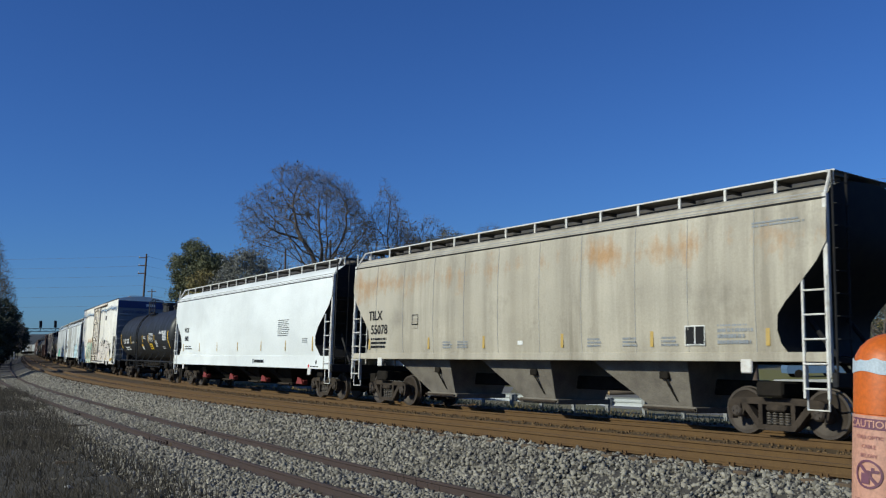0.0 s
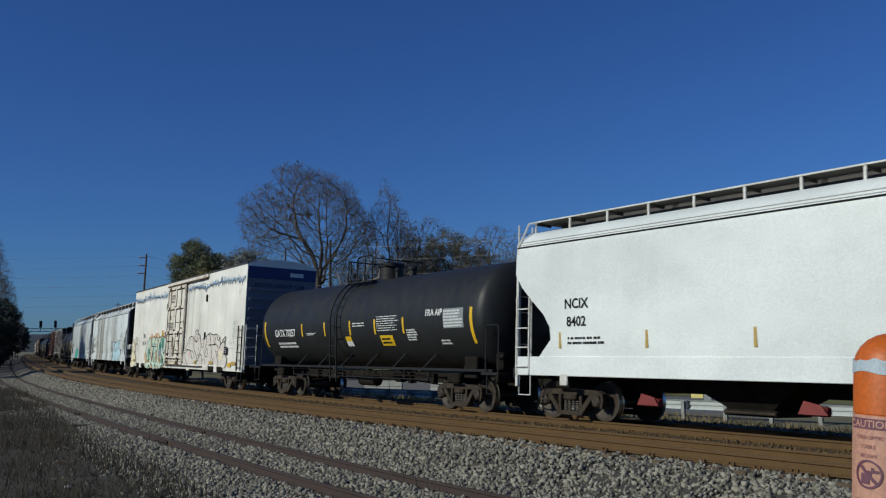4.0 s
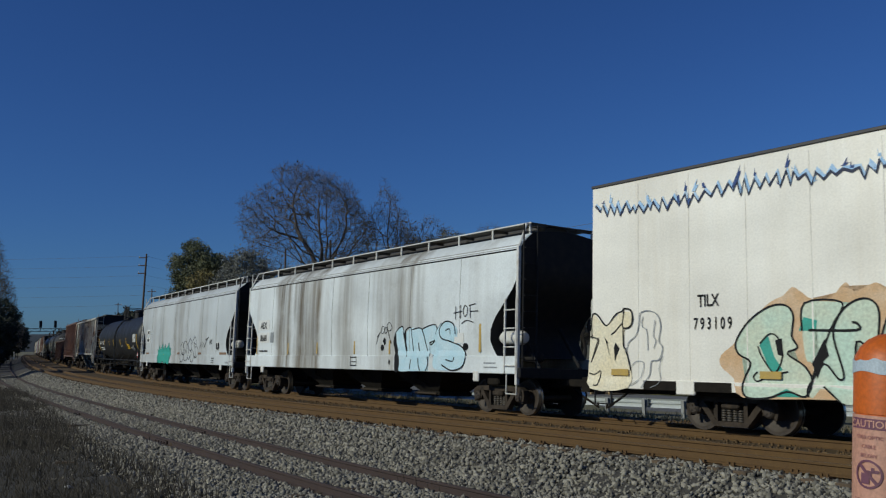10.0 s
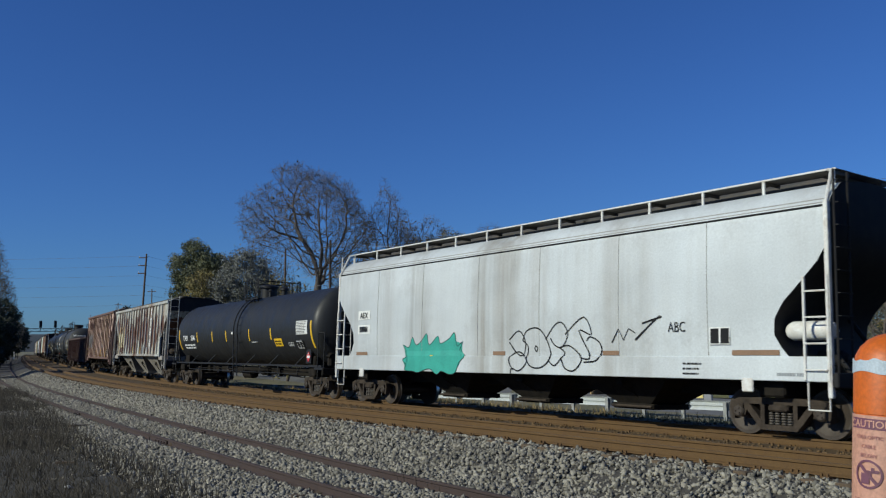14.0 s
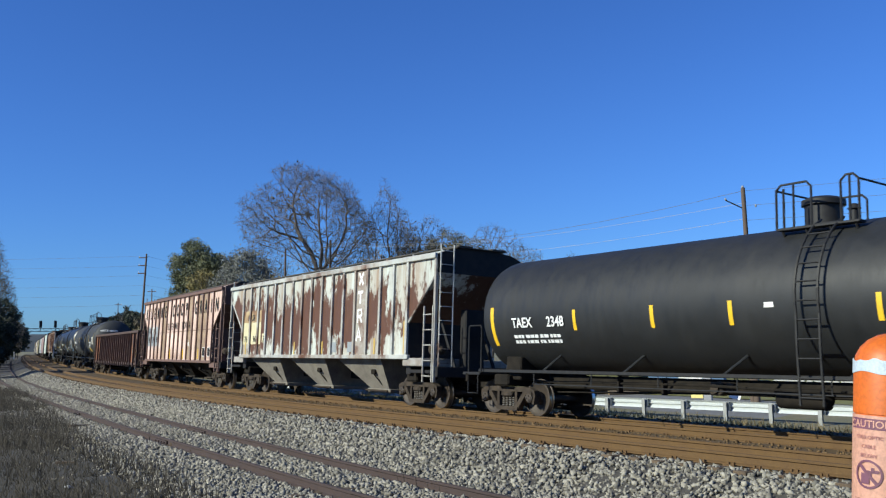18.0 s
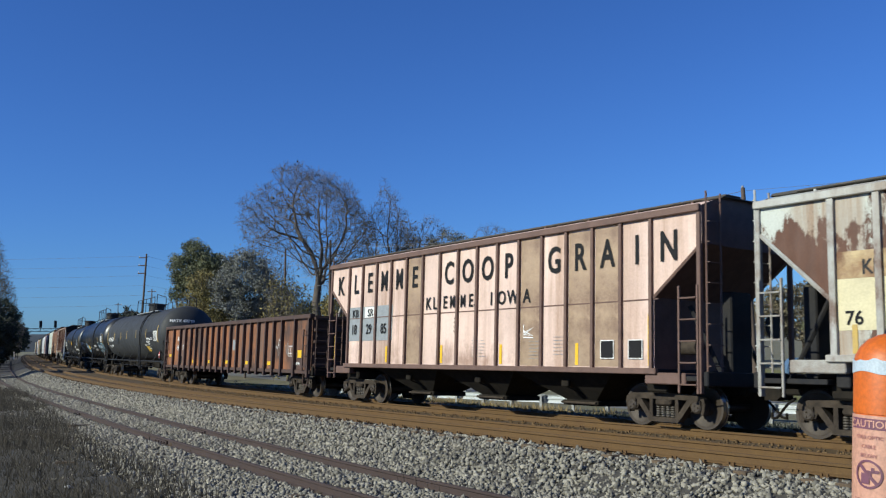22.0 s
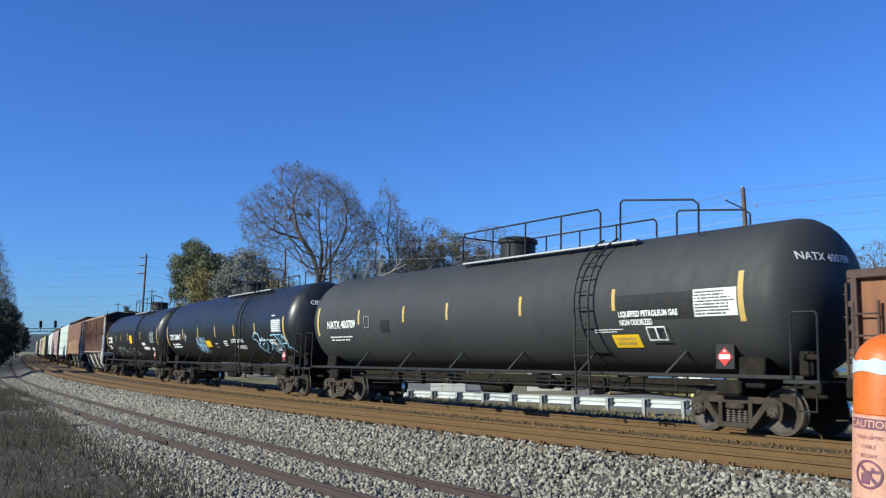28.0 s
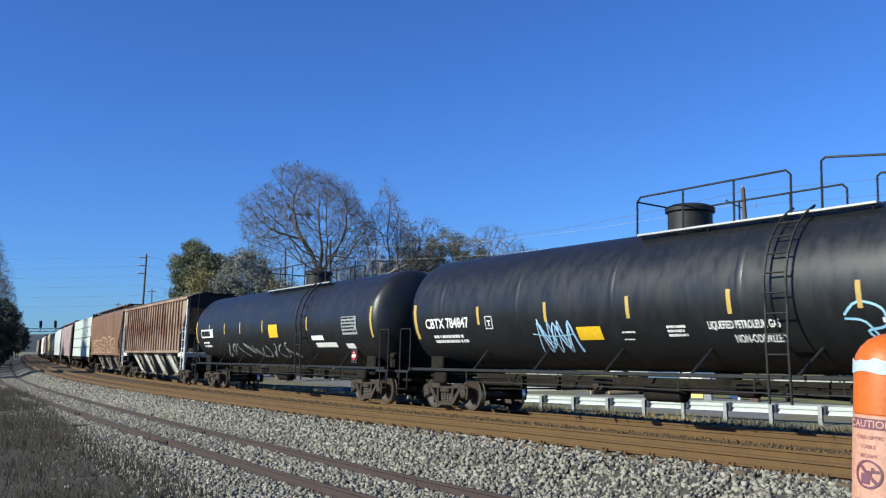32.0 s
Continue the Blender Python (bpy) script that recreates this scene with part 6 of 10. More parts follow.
        part("stirrup", Shape().pipe([(x - e * 0.08, -foot, sill[0]), (x - e * 0.08, -foot, 0.55), (x - e * 0.5, -foot, 0.55), (x - e * 0.5, -foot, sill[0])], 0.022, 5), trim, car)
        end_ladder(car, x + e * 0.06, -1.45, -1.0, 1.2, walk_z - 0.1, END_DARK if small else trim if e < 0 else END_DARK)
        part("jacking_pad", Shape().bevelled(e * (half - 1.75) - 0.13, e * (half - 1.75) + 0.13, -foot - 0.075, -foot - 0.02, sill[0] - 0.22, sill[0] + 0.05, 0.02), trim, car)
    part("brake_wheel", Shape().tube((half + 0.16, 0.9, 2.35), (half + 0.2, 0.9, 2.35), 0.28, 18), END_DARK, car)
    part("brake_rod", Shape().tube((half + 0.14, 0.9, 1.2), (half + 0.14, 0.9, 2.35), 0.03), END_DARK, car)
    if tank_on_end:
        c = half - 0.6
        part("air_reservoir", Shape().barrel([(c - 0.5, 0.02), (c - 0.46, 0.13), (c - 0.36, 0.18), (c + 0.36, 0.18), (c + 0.46, 0.13), (c + 0.5, 0.02)], -1.2, 1.98, 16), LADDER_WHITE, car, "white air reservoir", smooth=40)
        part("brake_cylinder", Shape().barrel([(c - 0.3, 0.1), (c - 0.28, 0.15), (c + 0.2, 0.15), (c + 0.3, 0.06)], -0.5, 1.5, 14), END_DARK, car, smooth=40)
    roof_walk(car, half - 0.1, 0.55, 1.08, walk_z, top - 0.15, posts, GRATING, walk_edge or trim)
    for i in range(5):
        x = -half + 0.5 + (L - 1.0) * (i + 0.5) / 5
        part("roof_hatch", Shape().bevelled(x - L / 11 - 0.2, x + L / 11 + 0.2, -0.42, 0.42, top + 0.02, walk_z + 0.03, 0.05), GRATING, car, "dark roof hatch cover")
    n = bays
    pitch = 3.5 if even else 2 * (offset - 0.65) / n
    cs = [pitch * (i - (n - 1) / 2) for i in range(n)]
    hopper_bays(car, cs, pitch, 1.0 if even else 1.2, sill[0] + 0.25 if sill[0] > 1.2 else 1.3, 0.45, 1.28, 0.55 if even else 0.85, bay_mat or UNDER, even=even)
    return car, wall


def tank_car(name, u0, u1, offset, paint, label, radius=1.5, zc=2.6, platform=(-1.0, 2.6), dome=0.4, ladder=-0.9, reach=(0.8, 0.8), stripes=(), stripe_mat=None, edge_stripes=True, big_platform=False, rolling=True,
             detail=True, bands=(), hd=0.62, edges=None, stripe_z=-0.21, valve=None, wide_dome=0.36):
    """A tank car: cylinder with domed heads, manway, platform, ladder, side sills."""
    L, mid = u1 - u0, (u0 + u1) / 2
    frame_len = L + 0.5
    car = new_car(name, mid, frame_len, offset, label, "tank car", reach, rolling)
    half = L / 2
    prof = [(-half + hd * (1 - math.cos(math.pi / 2 * i / 8)), max(radius * math.sin(math.pi / 2 * i / 8), 0.02)) for i in range(9)]
    left = [(x, r) for x, r in prof]
    full = left + [(-half + hd + 0.35, radius), (0.0, radius)] + [(-x, r) for x, r in left[::-1]]
    full.insert(-9, (half - hd - 0.35, radius))
    body = part("tank_shell", Shape().barrel(full, 0, zc, 56), paint, car, smooth=50)

    def around(ang, r=0.0):
        return -(radius + r) * math.cos(ang), zc + (radius + r) * math.sin(ang)

    def strip_on(x0, x1, z0, z1, lift):
        a0, a1 = math.asin((z0 - zc) / radius), math.asin((z1 - zc) / radius)
        sh = Shape()
        for i in range(7):
            y, z = around(a0 + (a1 - a0) * i / 6, lift)
            sh.v += [(x0, y, z), (x1, y, z)]
        sh.f = [(2 * i, 2 * i + 1, 2 * i + 3, 2 * i + 2) for i in range(6)]
        return sh

    for x, w in bands:
        part("shell_seam", Shape().barrel([(x - w, radius), (x - w * 0.6, radius + 0.006), (x + w * 0.6, radius + 0.006), (x + w, radius)], 0, zc, 56), paint, body, smooth=40)
    for x in stripes:
        part("reflector", strip_on(x - 0.05, x + 0.05, zc + stripe_z - 0.24, zc + stripe_z + 0.24, 0.006), stripe_mat or YELLOW, body, "yellow reflective stripe")
    if edge_stripes:
        for x in edges or (-half + hd + 0.02, half - hd - 0.02):
            part("reflector", strip_on(x - 0.065, x + 0.065, zc + stripe_z - 0.57, zc + stripe_z + 0.41, 0.006), stripe_mat or YELLOW, body, "yellow reflective stripe")
    # manway and platform
    p0, p1 = platform
    top = zc + radius
    w = wide_dome
    part("manway", Shape().upright([(w, top - 0.1), (w, top + 0.38), (w + 0.06, top + 0.4), (w + 0.06, top + 0.5), (w - 0.06, top + 0.56), (0.05, top + 0.58)], dome, 0, 20), LADDER_BLACK, car, "black domed manway cover", smooth=40)
    if detail and not big_platform:
        part("valve", Shape().upright([(0.12, top - 0.05), (0.12, top + 0.22), (0.18, top + 0.24), (0.18, top + 0.32), (0.06, top + 0.4)], p1 - 0.25 if valve is None else valve, 0.1, 12), LADDER_BLACK, car, smooth=40)
        part("valve", Shape().upright([(0.08, top - 0.05), (0.08, top + 0.2), (0.13, top + 0.22), (0.06, top + 0.32)], dome + 0.75, -0.2, 12), LADDER_BLACK, car, smooth=40)
    zp = top - 0.16
    for d in (-1, 1):
        w = part("platform_deck", Shape().bevelled(p0, p1, min(d * 0.76, d * 1.0), max(d * 0.76, d * 1.0), zp - 0.02, zp + 0.03, 0.008), GALV if big_platform else LADDER_BLACK, car, "grated steel platform")
        for i in range(4):
            x = p0 + 0.1 + (p1 - p0 - 0.2) * i / 3
            part("bracket", Shape().tube((x, d * 0.95, zp), (x, d * 0.88, zc + math.sqrt(radius ** 2 - 0.88 ** 2) - 0.02), 0.025), LADDER_BLACK, w)
    h = 0.88
    for d in (-0.98, 0.98):
        gap0, gap1 = ladder - 0.05, ladder + 0.55
        if big_platform:
            gap0, gap1 = ladder + 0.75, ladder + 2.95
        for a, b in ((p0, ladder + 0.1 if big_platform else gap0), (gap1, p1)):
            if b - a < 0.3:
                continue
            rail_pts = [(a, d, zp), (a, d, zp + h - 0.1), (a + 0.1, d, zp + h), (b - 0.1, d, zp + h), (b, d, zp + h - 0.1), (b, d, zp)]
            g = part("guard_rail", Shape().pipe(rail_pts, 0.024, 6), LADDER_BLACK, car)
            n = max(1, int((b - a) / 1.6))
            for i in range(1, n + 1):
                x = a + (b - a) * i / (n + 1)
                part("upright", Shape().tube((x, d, zp), (x, d, zp + h), 0.022), LADDER_BLACK, g)
        if not big_platform:
            for x in (p0, p0 + 0.16):
                part("upright", Shape().tube((x, d, zp), (x, d, zp + h - 0.08), 0.024), LADDER_BLACK, car)
            continue
        part("grab_hoop", Shape().pipe([(gap0, d, zp), (gap0, d, zp + (0.93 if big_platform else 1.05)), (gap0 + 0.08, d, zp + (0.99 if big_platform else 1.12)), (gap1 - 0.15, d * 0.9, zp + (0.74 if big_platform else 1.1)), (gap1, d * 0.9, zp + (0.62 if big_platform else 0.8)), (gap1, d * 0.9, zp - 0.05)], 0.024, 6), LADDER_BLACK, car)
    if not big_platform:
        part("end_rail", Shape().pipe([(p1, -0.98, zp + h - 0.1), (p1, 0.98, zp + h - 0.1)], 0.022, 6), LADDER_BLACK, car)
    part("end_rail", Shape().pipe([(p0, -0.98, zp + h - 0.1), (p0, 0.98, zp + h - 0.1)], 0.022, 6), LADDER_BLACK, car)
    # side ladder bent round the shell
    for d in (-1, 1):
        path = []
        for i in range(11):
            a = math.asin(min(0.98, (zp - zc) / radius)) * (1 - i / 10) - 0.02 * i
            y, z = around(a, 0.16)
            path.append((d * -y, z))
        path += [(d * (radius + 0.12), 1.7), (d * (radius + 0.05), 0.62)]
        sh = Shape()
        for x in (ladder, ladder + 0.46):
            sh.pipe([(x, y, z) for y, z in path], 0.028, 6)
        lad = part("side_ladder", sh, LADDER_BLACK, car)
        rung_n = 11
        lens = [0.0]
        for p, q in zip(path, path[1:]):
            lens.append(lens[-1] + math.hypot(q[0] - p[0], q[1] - p[1]))
        for i in range(rung_n):
            s = lens[-1] * (i + 0.6) / rung_n
            y = float(np.interp(s, lens, [p[0] for p in path]))
            z = float(np.interp(s, lens, [p[1] for p in path]))
            part("rung", Shape().tube((ladder, y, z), (ladder + 0.46, y, z), 0.018, 5), LADDER_BLACK, lad)
    # side rails and braces
    for d in (-1, 1):
        sr = part("side_walk_rail", Shape().bevelled(-half + 0.1, half - 0.1, d * 1.3 - 0.035, d * 1.3 + 0.035, 1.08, 1.16, 0.01).bevelled(-offset + 1.3, offset - 1.3, d * 1.3 - 0.015, d * 1.3 + 0.015, 0.80, 0.83, 0.005), LADDER_BLACK, car)
        n = 8
        for i in range(n):
            x = -offset + 1.3 + (2 * offset - 2.6) * i / (n - 1)
            part("hanger", Shape().tube((x, d * 1.3, 0.8), (x, d * 1.3, 1.1), 0.016, 5), LADDER_BLACK, sr)
        for i in range(6):
            x = -offset + 1.6 + (2 * offset - 3.2) * i / 5
            yb, zb = around(-0.78, -0.005)
            part("brace", Shape().tube((x, d * 1.3, 1.12), (x + 0.45, -d * yb, zb), 0.028, 6), paint, sr)
    for e in (-1, 1):
        x = e * (half - 1.35)
        for d in (-1.21, 1.21):
            part("saddle", Shape().prism([(x - 0.34, 1.0), (x + 0.34, 1.0), (x + 0.22, 1.42), (x - 0.22, 1.42)], d * 0.93 - 0.03, d * 0.93 + 0.03), UNDER, car)
        part("saddle_web", Shape().bevelled(x - 0.3, x + 0.3, -1.15, 1.15, 0.9, 1.5, 0.03), UNDER, car)
        ex = e * (frame_len / 2 - 0.25)
        part("end_platform", Shape().bevelled(ex - 0.45, ex + 0.3, -1.45, 1.45, 1.0, 1.08, 0.012), LADDER_BLACK, car)
        for d in (-1, 1):
            part("end_handrail", Shape().pipe([(ex + e * 0.25, d * 1.4, 1.06), (ex + e * 0.25, d * 1.4, 2.25), (ex + e * 0.2, d * 1.4, 2.32), (ex - e * 0.25, d * 1.4, 2.32), (ex - e * 0.3, d * 1.4, 2.25), (ex - e * 0.3, d * 1.4, 1.06)], 0.022, 6), LADDER_BLACK, car)
            part("stirrup", Shape().pipe([(ex + e * 0.22, d * 1.42, 1.0), (ex + e * 0.22, d * 1.42, 0.52), (ex - e * 0.2, d * 1.42, 0.52), (ex - e * 0.2, d * 1.42, 1.0)], 0.02, 5), LADDER_BLACK, car)
        part("end_sill", Shape().bevelled(min(ex + e * 0.2, ex + e * 0.32), max(ex + e * 0.2, ex + e * 0.32), -1.45, 1.45, 0.82, 1.06, 0.02), UNDER, car)
    part("brake_wheel", Shape().tube((frame_len / 2 - 0.1, 0.8, 2.0), (frame_len / 2 - 0.05, 0.8, 2.0), 0.27, 18), LADDER_BLACK, car)
    part("brake_gear", Shape().bevelled(half - 0.45, half - 0.15, -0.95, -0.75, 1.15, 1.62, 0.03).tube((half - 0.3, -1.0, 1.5), (half - 0.0, -1.0, 1.5), 0.06, 10), UNDER, car)
    if detail:
        # brake rigging hung under the shell
        part("brake_cylinder", Shape().barrel([(2.0, 0.05), (2.05, 0.17), (2.45, 0.17), (2.5, 0.1), (2.9, 0.03)], -0.75, 0.86, 14), UNDER, car, smooth=40)
        part("control_valve", Shape().bevelled(-1.9, -1.6, -1.0, -0.75, 0.72, 1.0, 0.03).tube((-1.75, -1.05, 0.86), (-1.75, -0.9, 0.86), 0.1, 10).bevelled(-1.55, -1.35, -0.95, -0.8, 0.8, 0.98, 0.02), TRUCK, car)
        part("brake_rod", Shape().pipe([(-offset + 1.0, -0.5, 0.62), (-2.4, -0.62, 0.74), (2.2, -0.7, 0.82), (offset - 1.0, -0.5, 0.62)], 0.022, 6), UNDER, car)
        part("train_line", Shape().pipe([(-half, -0.6, 0.95), (-offset + 1.4, -0.9, 0.88), (-2.2, -1.05, 0.92), (0.6, -1.05, 0.86), (3.4, -1.0, 0.92), (offset - 1.4, -0.9, 0.88), (half, -0.6, 0.95)], 0.03, 6), UNDER, car)
        for x in (-4.4, -3.1, 3.3, 4.6):
            part("pipe_hanger", Shape().bevelled(x - 0.03, x + 0.03, -1.06, -0.9, 0.68, 1.0, 0.01), UNDER, car)
    part("air_tank", Shape().barrel([(-0.6, 0.05), (-0.5, 0.2), (0.5, 0.2), (0.6, 0.05)], -0.6, 0.72, 14), UNDER, car, smooth=40)
    part("bottom_outlet", Shape().upright([(0.22, 0.72), (0.25, 0.9), (0.3, 1.2)], 1.2, 0, 14), UNDER, car, smooth=40)

    def wall(z):
        return -math.sqrt(max(radius ** 2 - (z - zc) ** 2, 0.01))

    def tilt(z):
        return -math.asin(max(-0.98, min(0.98, (z - zc) / radius)))

    return car, wall, tilt


def head_words(car, text, size, y0, z0, half, radius, zc, hd=0.62):
    """Lettering on the domed leading head of a tank."""
    me = letters(text, size, 0)
    for v in me.vertices:
        y, z = y0 + v.co.x, z0 + v.co.y
        r = min(math.hypot(y, z - zc) / radius, 0.995)
        v.co = Vector((half - hd * (1 - math.sqrt(1 - r * r)) + 0.012, y, z))
    return part("head_lettering", me, CHALK, car)


def ribbed_hopper(name, u0, u1, offset, paint, label, z0=1.5, z1=4.43, ribs=18, rib_mat=None, cut=1.35, cut_z=(2.5, 3.9), bays=3, bay_mat=None, bay_edges=(1.45, 0.5), reach=(0.9, 0.9), trim=None, walk=True, rolling=True,
                  wide=1.52, bay_top=None, rib_w=0.06, even=False, ladder_mat=None, dark_slope=False, end_mat=None):
    """A flat-sided covered hopper with upright side posts and slanted lower corners."""
    L, mid = u1 - u0, (u0 + u1) / 2
    car = new_car(name, mid, L, offset, label, "hopper car", reach, rolling)
    half = L / 2
    trim = trim or LADDER_WHITE

    def ends(z):
        return half - float(np.interp(z, (z0, cut_z[0], cut_z[1]), (cut, cut, 0.0)))

    prof = [(wide, z0), (wide, z0 + 0.4), (wide, cut_z[0]), (wide, (cut_z[0] + cut_z[1]) / 2), (wide, cut_z[1]), (wide, z1), (wide - 0.02, z1 + 0.02), (wide * 0.75, z1 + 0.16), (0.6, z1 + 0.24), (0, z1 + 0.26)]
    body = part("body", shell(prof, ends), paint, car, smooth=30)
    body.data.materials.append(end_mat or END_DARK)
    # Without end_mat, end faces take a colour that holds their shade.
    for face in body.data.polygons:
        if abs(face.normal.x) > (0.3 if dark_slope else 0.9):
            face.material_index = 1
    for d in (-1, 1):
        part("top_chord", Shape().bevelled(-half, half, min(d * wide, d * (wide + 0.10)), max(d * wide, d * (wide + 0.10)), z1 - 0.12, z1 + 0.03, 0.015), rib_mat or paint, car)
        part("side_sill", Shape().bevelled(-half + cut - 0.1, half - cut + 0.1, min(d * (wide - 0.02), d * (wide + 0.09)), max(d * (wide - 0.02), d * (wide + 0.09)), z0 - 0.1, z0 + 0.03, 0.015), rib_mat or paint, car)
        for i in range(ribs):
            x = -half + cut + 0.06 + (L - 2 * cut - 0.12) * i / (ribs - 1)
            part("side_post", Shape().prism([(x - rib_w, z0), (x + rib_w, z0), (x + rib_w, z1 - 0.1), (x - rib_w, z1 - 0.1)], min(d * wide, d * (wide + 0.07)), max(d * wide, d * (wide + 0.07))), rib_mat or paint, car)
    for e in (-1, 1):
        x = e * half
        for d in (-1, 1):
            part("corner_post", Shape().bevelled(x - e * 0.06 - 0.05, x - e * 0.06 + 0.05, d * wide - 0.05, d * wide + 0.05, 0.75, z1, 0.012), trim, car)
            part("corner_brace", Shape().tube((x - e * 0.1, d * wide, cut_z[1] - 0.1), (x - e * cut, d * wide, cut_z[0]), 0.045, 6), rib_mat or paint, car)
        ladder_at(car, min(x - e * 0.08, x - e * 0.56), max(x - e * 0.08, x - e * 0.56), -wide - 0.05, 0.75, 2.95, ladder_mat or trim, 5)
        end_ladder(car, x + e * 0.06, -1.45, -1.0, 1.1, z1 + 0.3, rib_mat or END_DARK)
        part("end_platform", Shape().bevelled(min(x, x - e * 1.4), max(x, x - e * 1.4), -wide, wide, 1.0, 1.1, 0.012), END_DARK, car)
        part("end_sill", Shape().bevelled(min(x, x + e * 0.12), max(x, x + e * 0.12), -wide, wide, 0.9, 1.2, 0.02), END_DARK, car)
        part("bolster_plate", Shape().bevelled(e * (half - cut) - 0.25, e * (half - cut) + 0.6 * e + 0.25 * (1 if e > 0 else -1) if e > 0 else e * (half - cut) + 0.25, -wide - 0.03, wide + 0.03, z0 - 0.3, z0 - 0.06, 0.02) if e > 0 else
             Shape().bevelled(e * (half - cut) - 0.85, e * (half - cut) + 0.25, -wide - 0.03, wide + 0.03, z0 - 0.3, z0 - 0.06, 0.02), trim, car)
        for d in (-0.7, 0.7):
            part("slope_brace", Shape().tube((x - e * 0.15, d, 1.1), (x - e * 1.0, d, 2.6), 0.05), END_DARK, car)
        # Dark block added to stand for the shade under the slope.
        a, b = sorted((x - e * (cut + 0.25), x - e * (cut - 0.02)))
        part("bulkhead", Shape().bevelled(a, b, -wide + 0.1, wide - 0.1, 0.95, z0 + 0.02, 0.02), END_DARK, car)
        part("centre_post", Shape().bevelled(min(x - e * 0.2, x - e * 0.5), max(x - e * 0.2, x - e * 0.5), -0.35, 0.35, 1.1, 2.9, 0.03), END_DARK, car)
    part("brake_wheel", Shape().tube((half + 0.2, 0.5, 2.2), (half + 0.25, 0.5, 2.2), 0.28, 18), END_DARK, car)
    part("brake_cylinder", Shape().barrel([(half - 1.0, 0.1), (half - 0.95, 0.16), (half - 0.5, 0.16), (half - 0.4, 0.05)], -1.0, 1.7, 14), TRUCK, car, smooth=40)
    if walk:
        for d in (-1, 1):
            part("roof_walk", Shape().bevelled(-half - 0.1, half + 0.1, min(d * 0.35, d * 0.85), max(d * 0.35, d * 0.85), z1 + 0.27, z1 + 0.31, 0.01), GRATING, car)
        for i in range(10):
            x = -half + L * (i + 0.5) / 10
            part("walk_bracket", Shape().bevelled(x - 0.03, x + 0.03, -0.85, 0.85, z1 + 0.15, z1 + 0.27, 0.01), rib_mat or paint, car)
        part("roof_hatch", Shape().bevelled(-half + 0.8, half - 0.8, -0.3, 0.3, z1 + 0.2, z1 + 0.34, 0.05), rib_mat or paint, car)
        for x in (-half + 0.2, half - 0.2):
            part("cross_walk", Shape().bevelled(x - 0.3, x + 0.3, -0.9, 0.9, z1 + 0.24, z1 + 0.268, 0.01), GRATING, car)
    pitch = 3.5 if even else 2 * (offset - 0.65) / bays
    cs = [pitch * (i - (bays - 1) / 2) for i in range(bays)]
    hopper_bays(car, cs, pitch, 1.0 if even else 1.2, bay_top or z0 - 0.08, 0.45, 1.32, 0.55 if even else 0.85, bay_mat or UNDER, even=even)
    return car


# The lead car, of which the trailing end shows.
curved_hopper("covered_hopper_car", 129.6, 146.6, 7.05, PALE_B, "grey covered hopper car at the head of the cars seen", sill=(1.42, 1.56), eave=4.36, trim=END_DARK, seams=10)


def tan_hopper():
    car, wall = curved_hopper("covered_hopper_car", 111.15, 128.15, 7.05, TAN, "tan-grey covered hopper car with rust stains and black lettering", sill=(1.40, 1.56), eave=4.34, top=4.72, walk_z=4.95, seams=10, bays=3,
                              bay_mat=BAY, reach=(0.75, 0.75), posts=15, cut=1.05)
    m = 119.65
    words(car, "TILX", 0.40, 112.62 - m, 2.62, INK, y=wall(2.8) - 0.012)
    words(car, "55078", 0.40, 112.85 - m, 2.18, INK, y=wall(2.3) - 0.012)
    bars(car, 112.35 - m, 1.72, 1.0, 0.36, 3, INK, y=wall(1.9) - 0.012)
    plate(car, "test_stencil", 114.75 - m, 2.30, 0.30, 0.30, TAN, y=wall(2.4) - 0.006)
    part("stencil_frame", Shape().stroke([(114.75 - m, 2.42), (115.05 - m, 2.42), (115.05 - m, 2.70), (114.75 - m, 2.70)], 0.03, wall(2.5) - 0.016, True), INK, car)
    for u, h in ((112.2, 0.9), (115.55, 0.45), (118.15, 0.48), (121.2, 0.48), (124.0, 0.48), (126.85, 1.0)):
        plate(car, "reflector", u - m, 1.70, 0.09, h, OCHRE, y=wall(1.8) - 0.01, label="faded yellow reflective strip")
    plate(car, "notice_panel", 124.97 - m, 1.74, 0.46, 0.36, INK, y=wall(1.9) - 0.01, label="black-and-white inspection panel")
    part("panel_frame", Shape().stroke([(124.95 - m, 1.73), (125.44 - m, 1.73), (125.44 - m, 2.11), (124.95 - m, 2.11)], 0.03, wall(1.9) - 0.02, True).stroke([(125.2 - m, 1.73), (125.2 - m, 2.11)], 0.025, wall(1.9) - 0.02), SIGN_WHITE, car)
    bars(car, 125.75 - m, 1.72, 0.85, 0.46, 4, GREY_PATCH, y=wall(1.9) - 0.012)
    for u in (116.3, 117.0, 122.1, 123.2, 124.3):
        bars(car, u - m, 1.70, 0.5, 0.22, 3, GREY_PATCH, y=wall(1.8) - 0.012)
    plate(car, "white_label", 119.6 - m, 1.78, 0.2, 0.1, SIGN_WHITE, y=wall(1.8) - 0.01)
    bars(car, 126.6 - m, 3.95, 1.2, 0.12, 2, GREY_PATCH, y=wall(4.0) - 0.012)


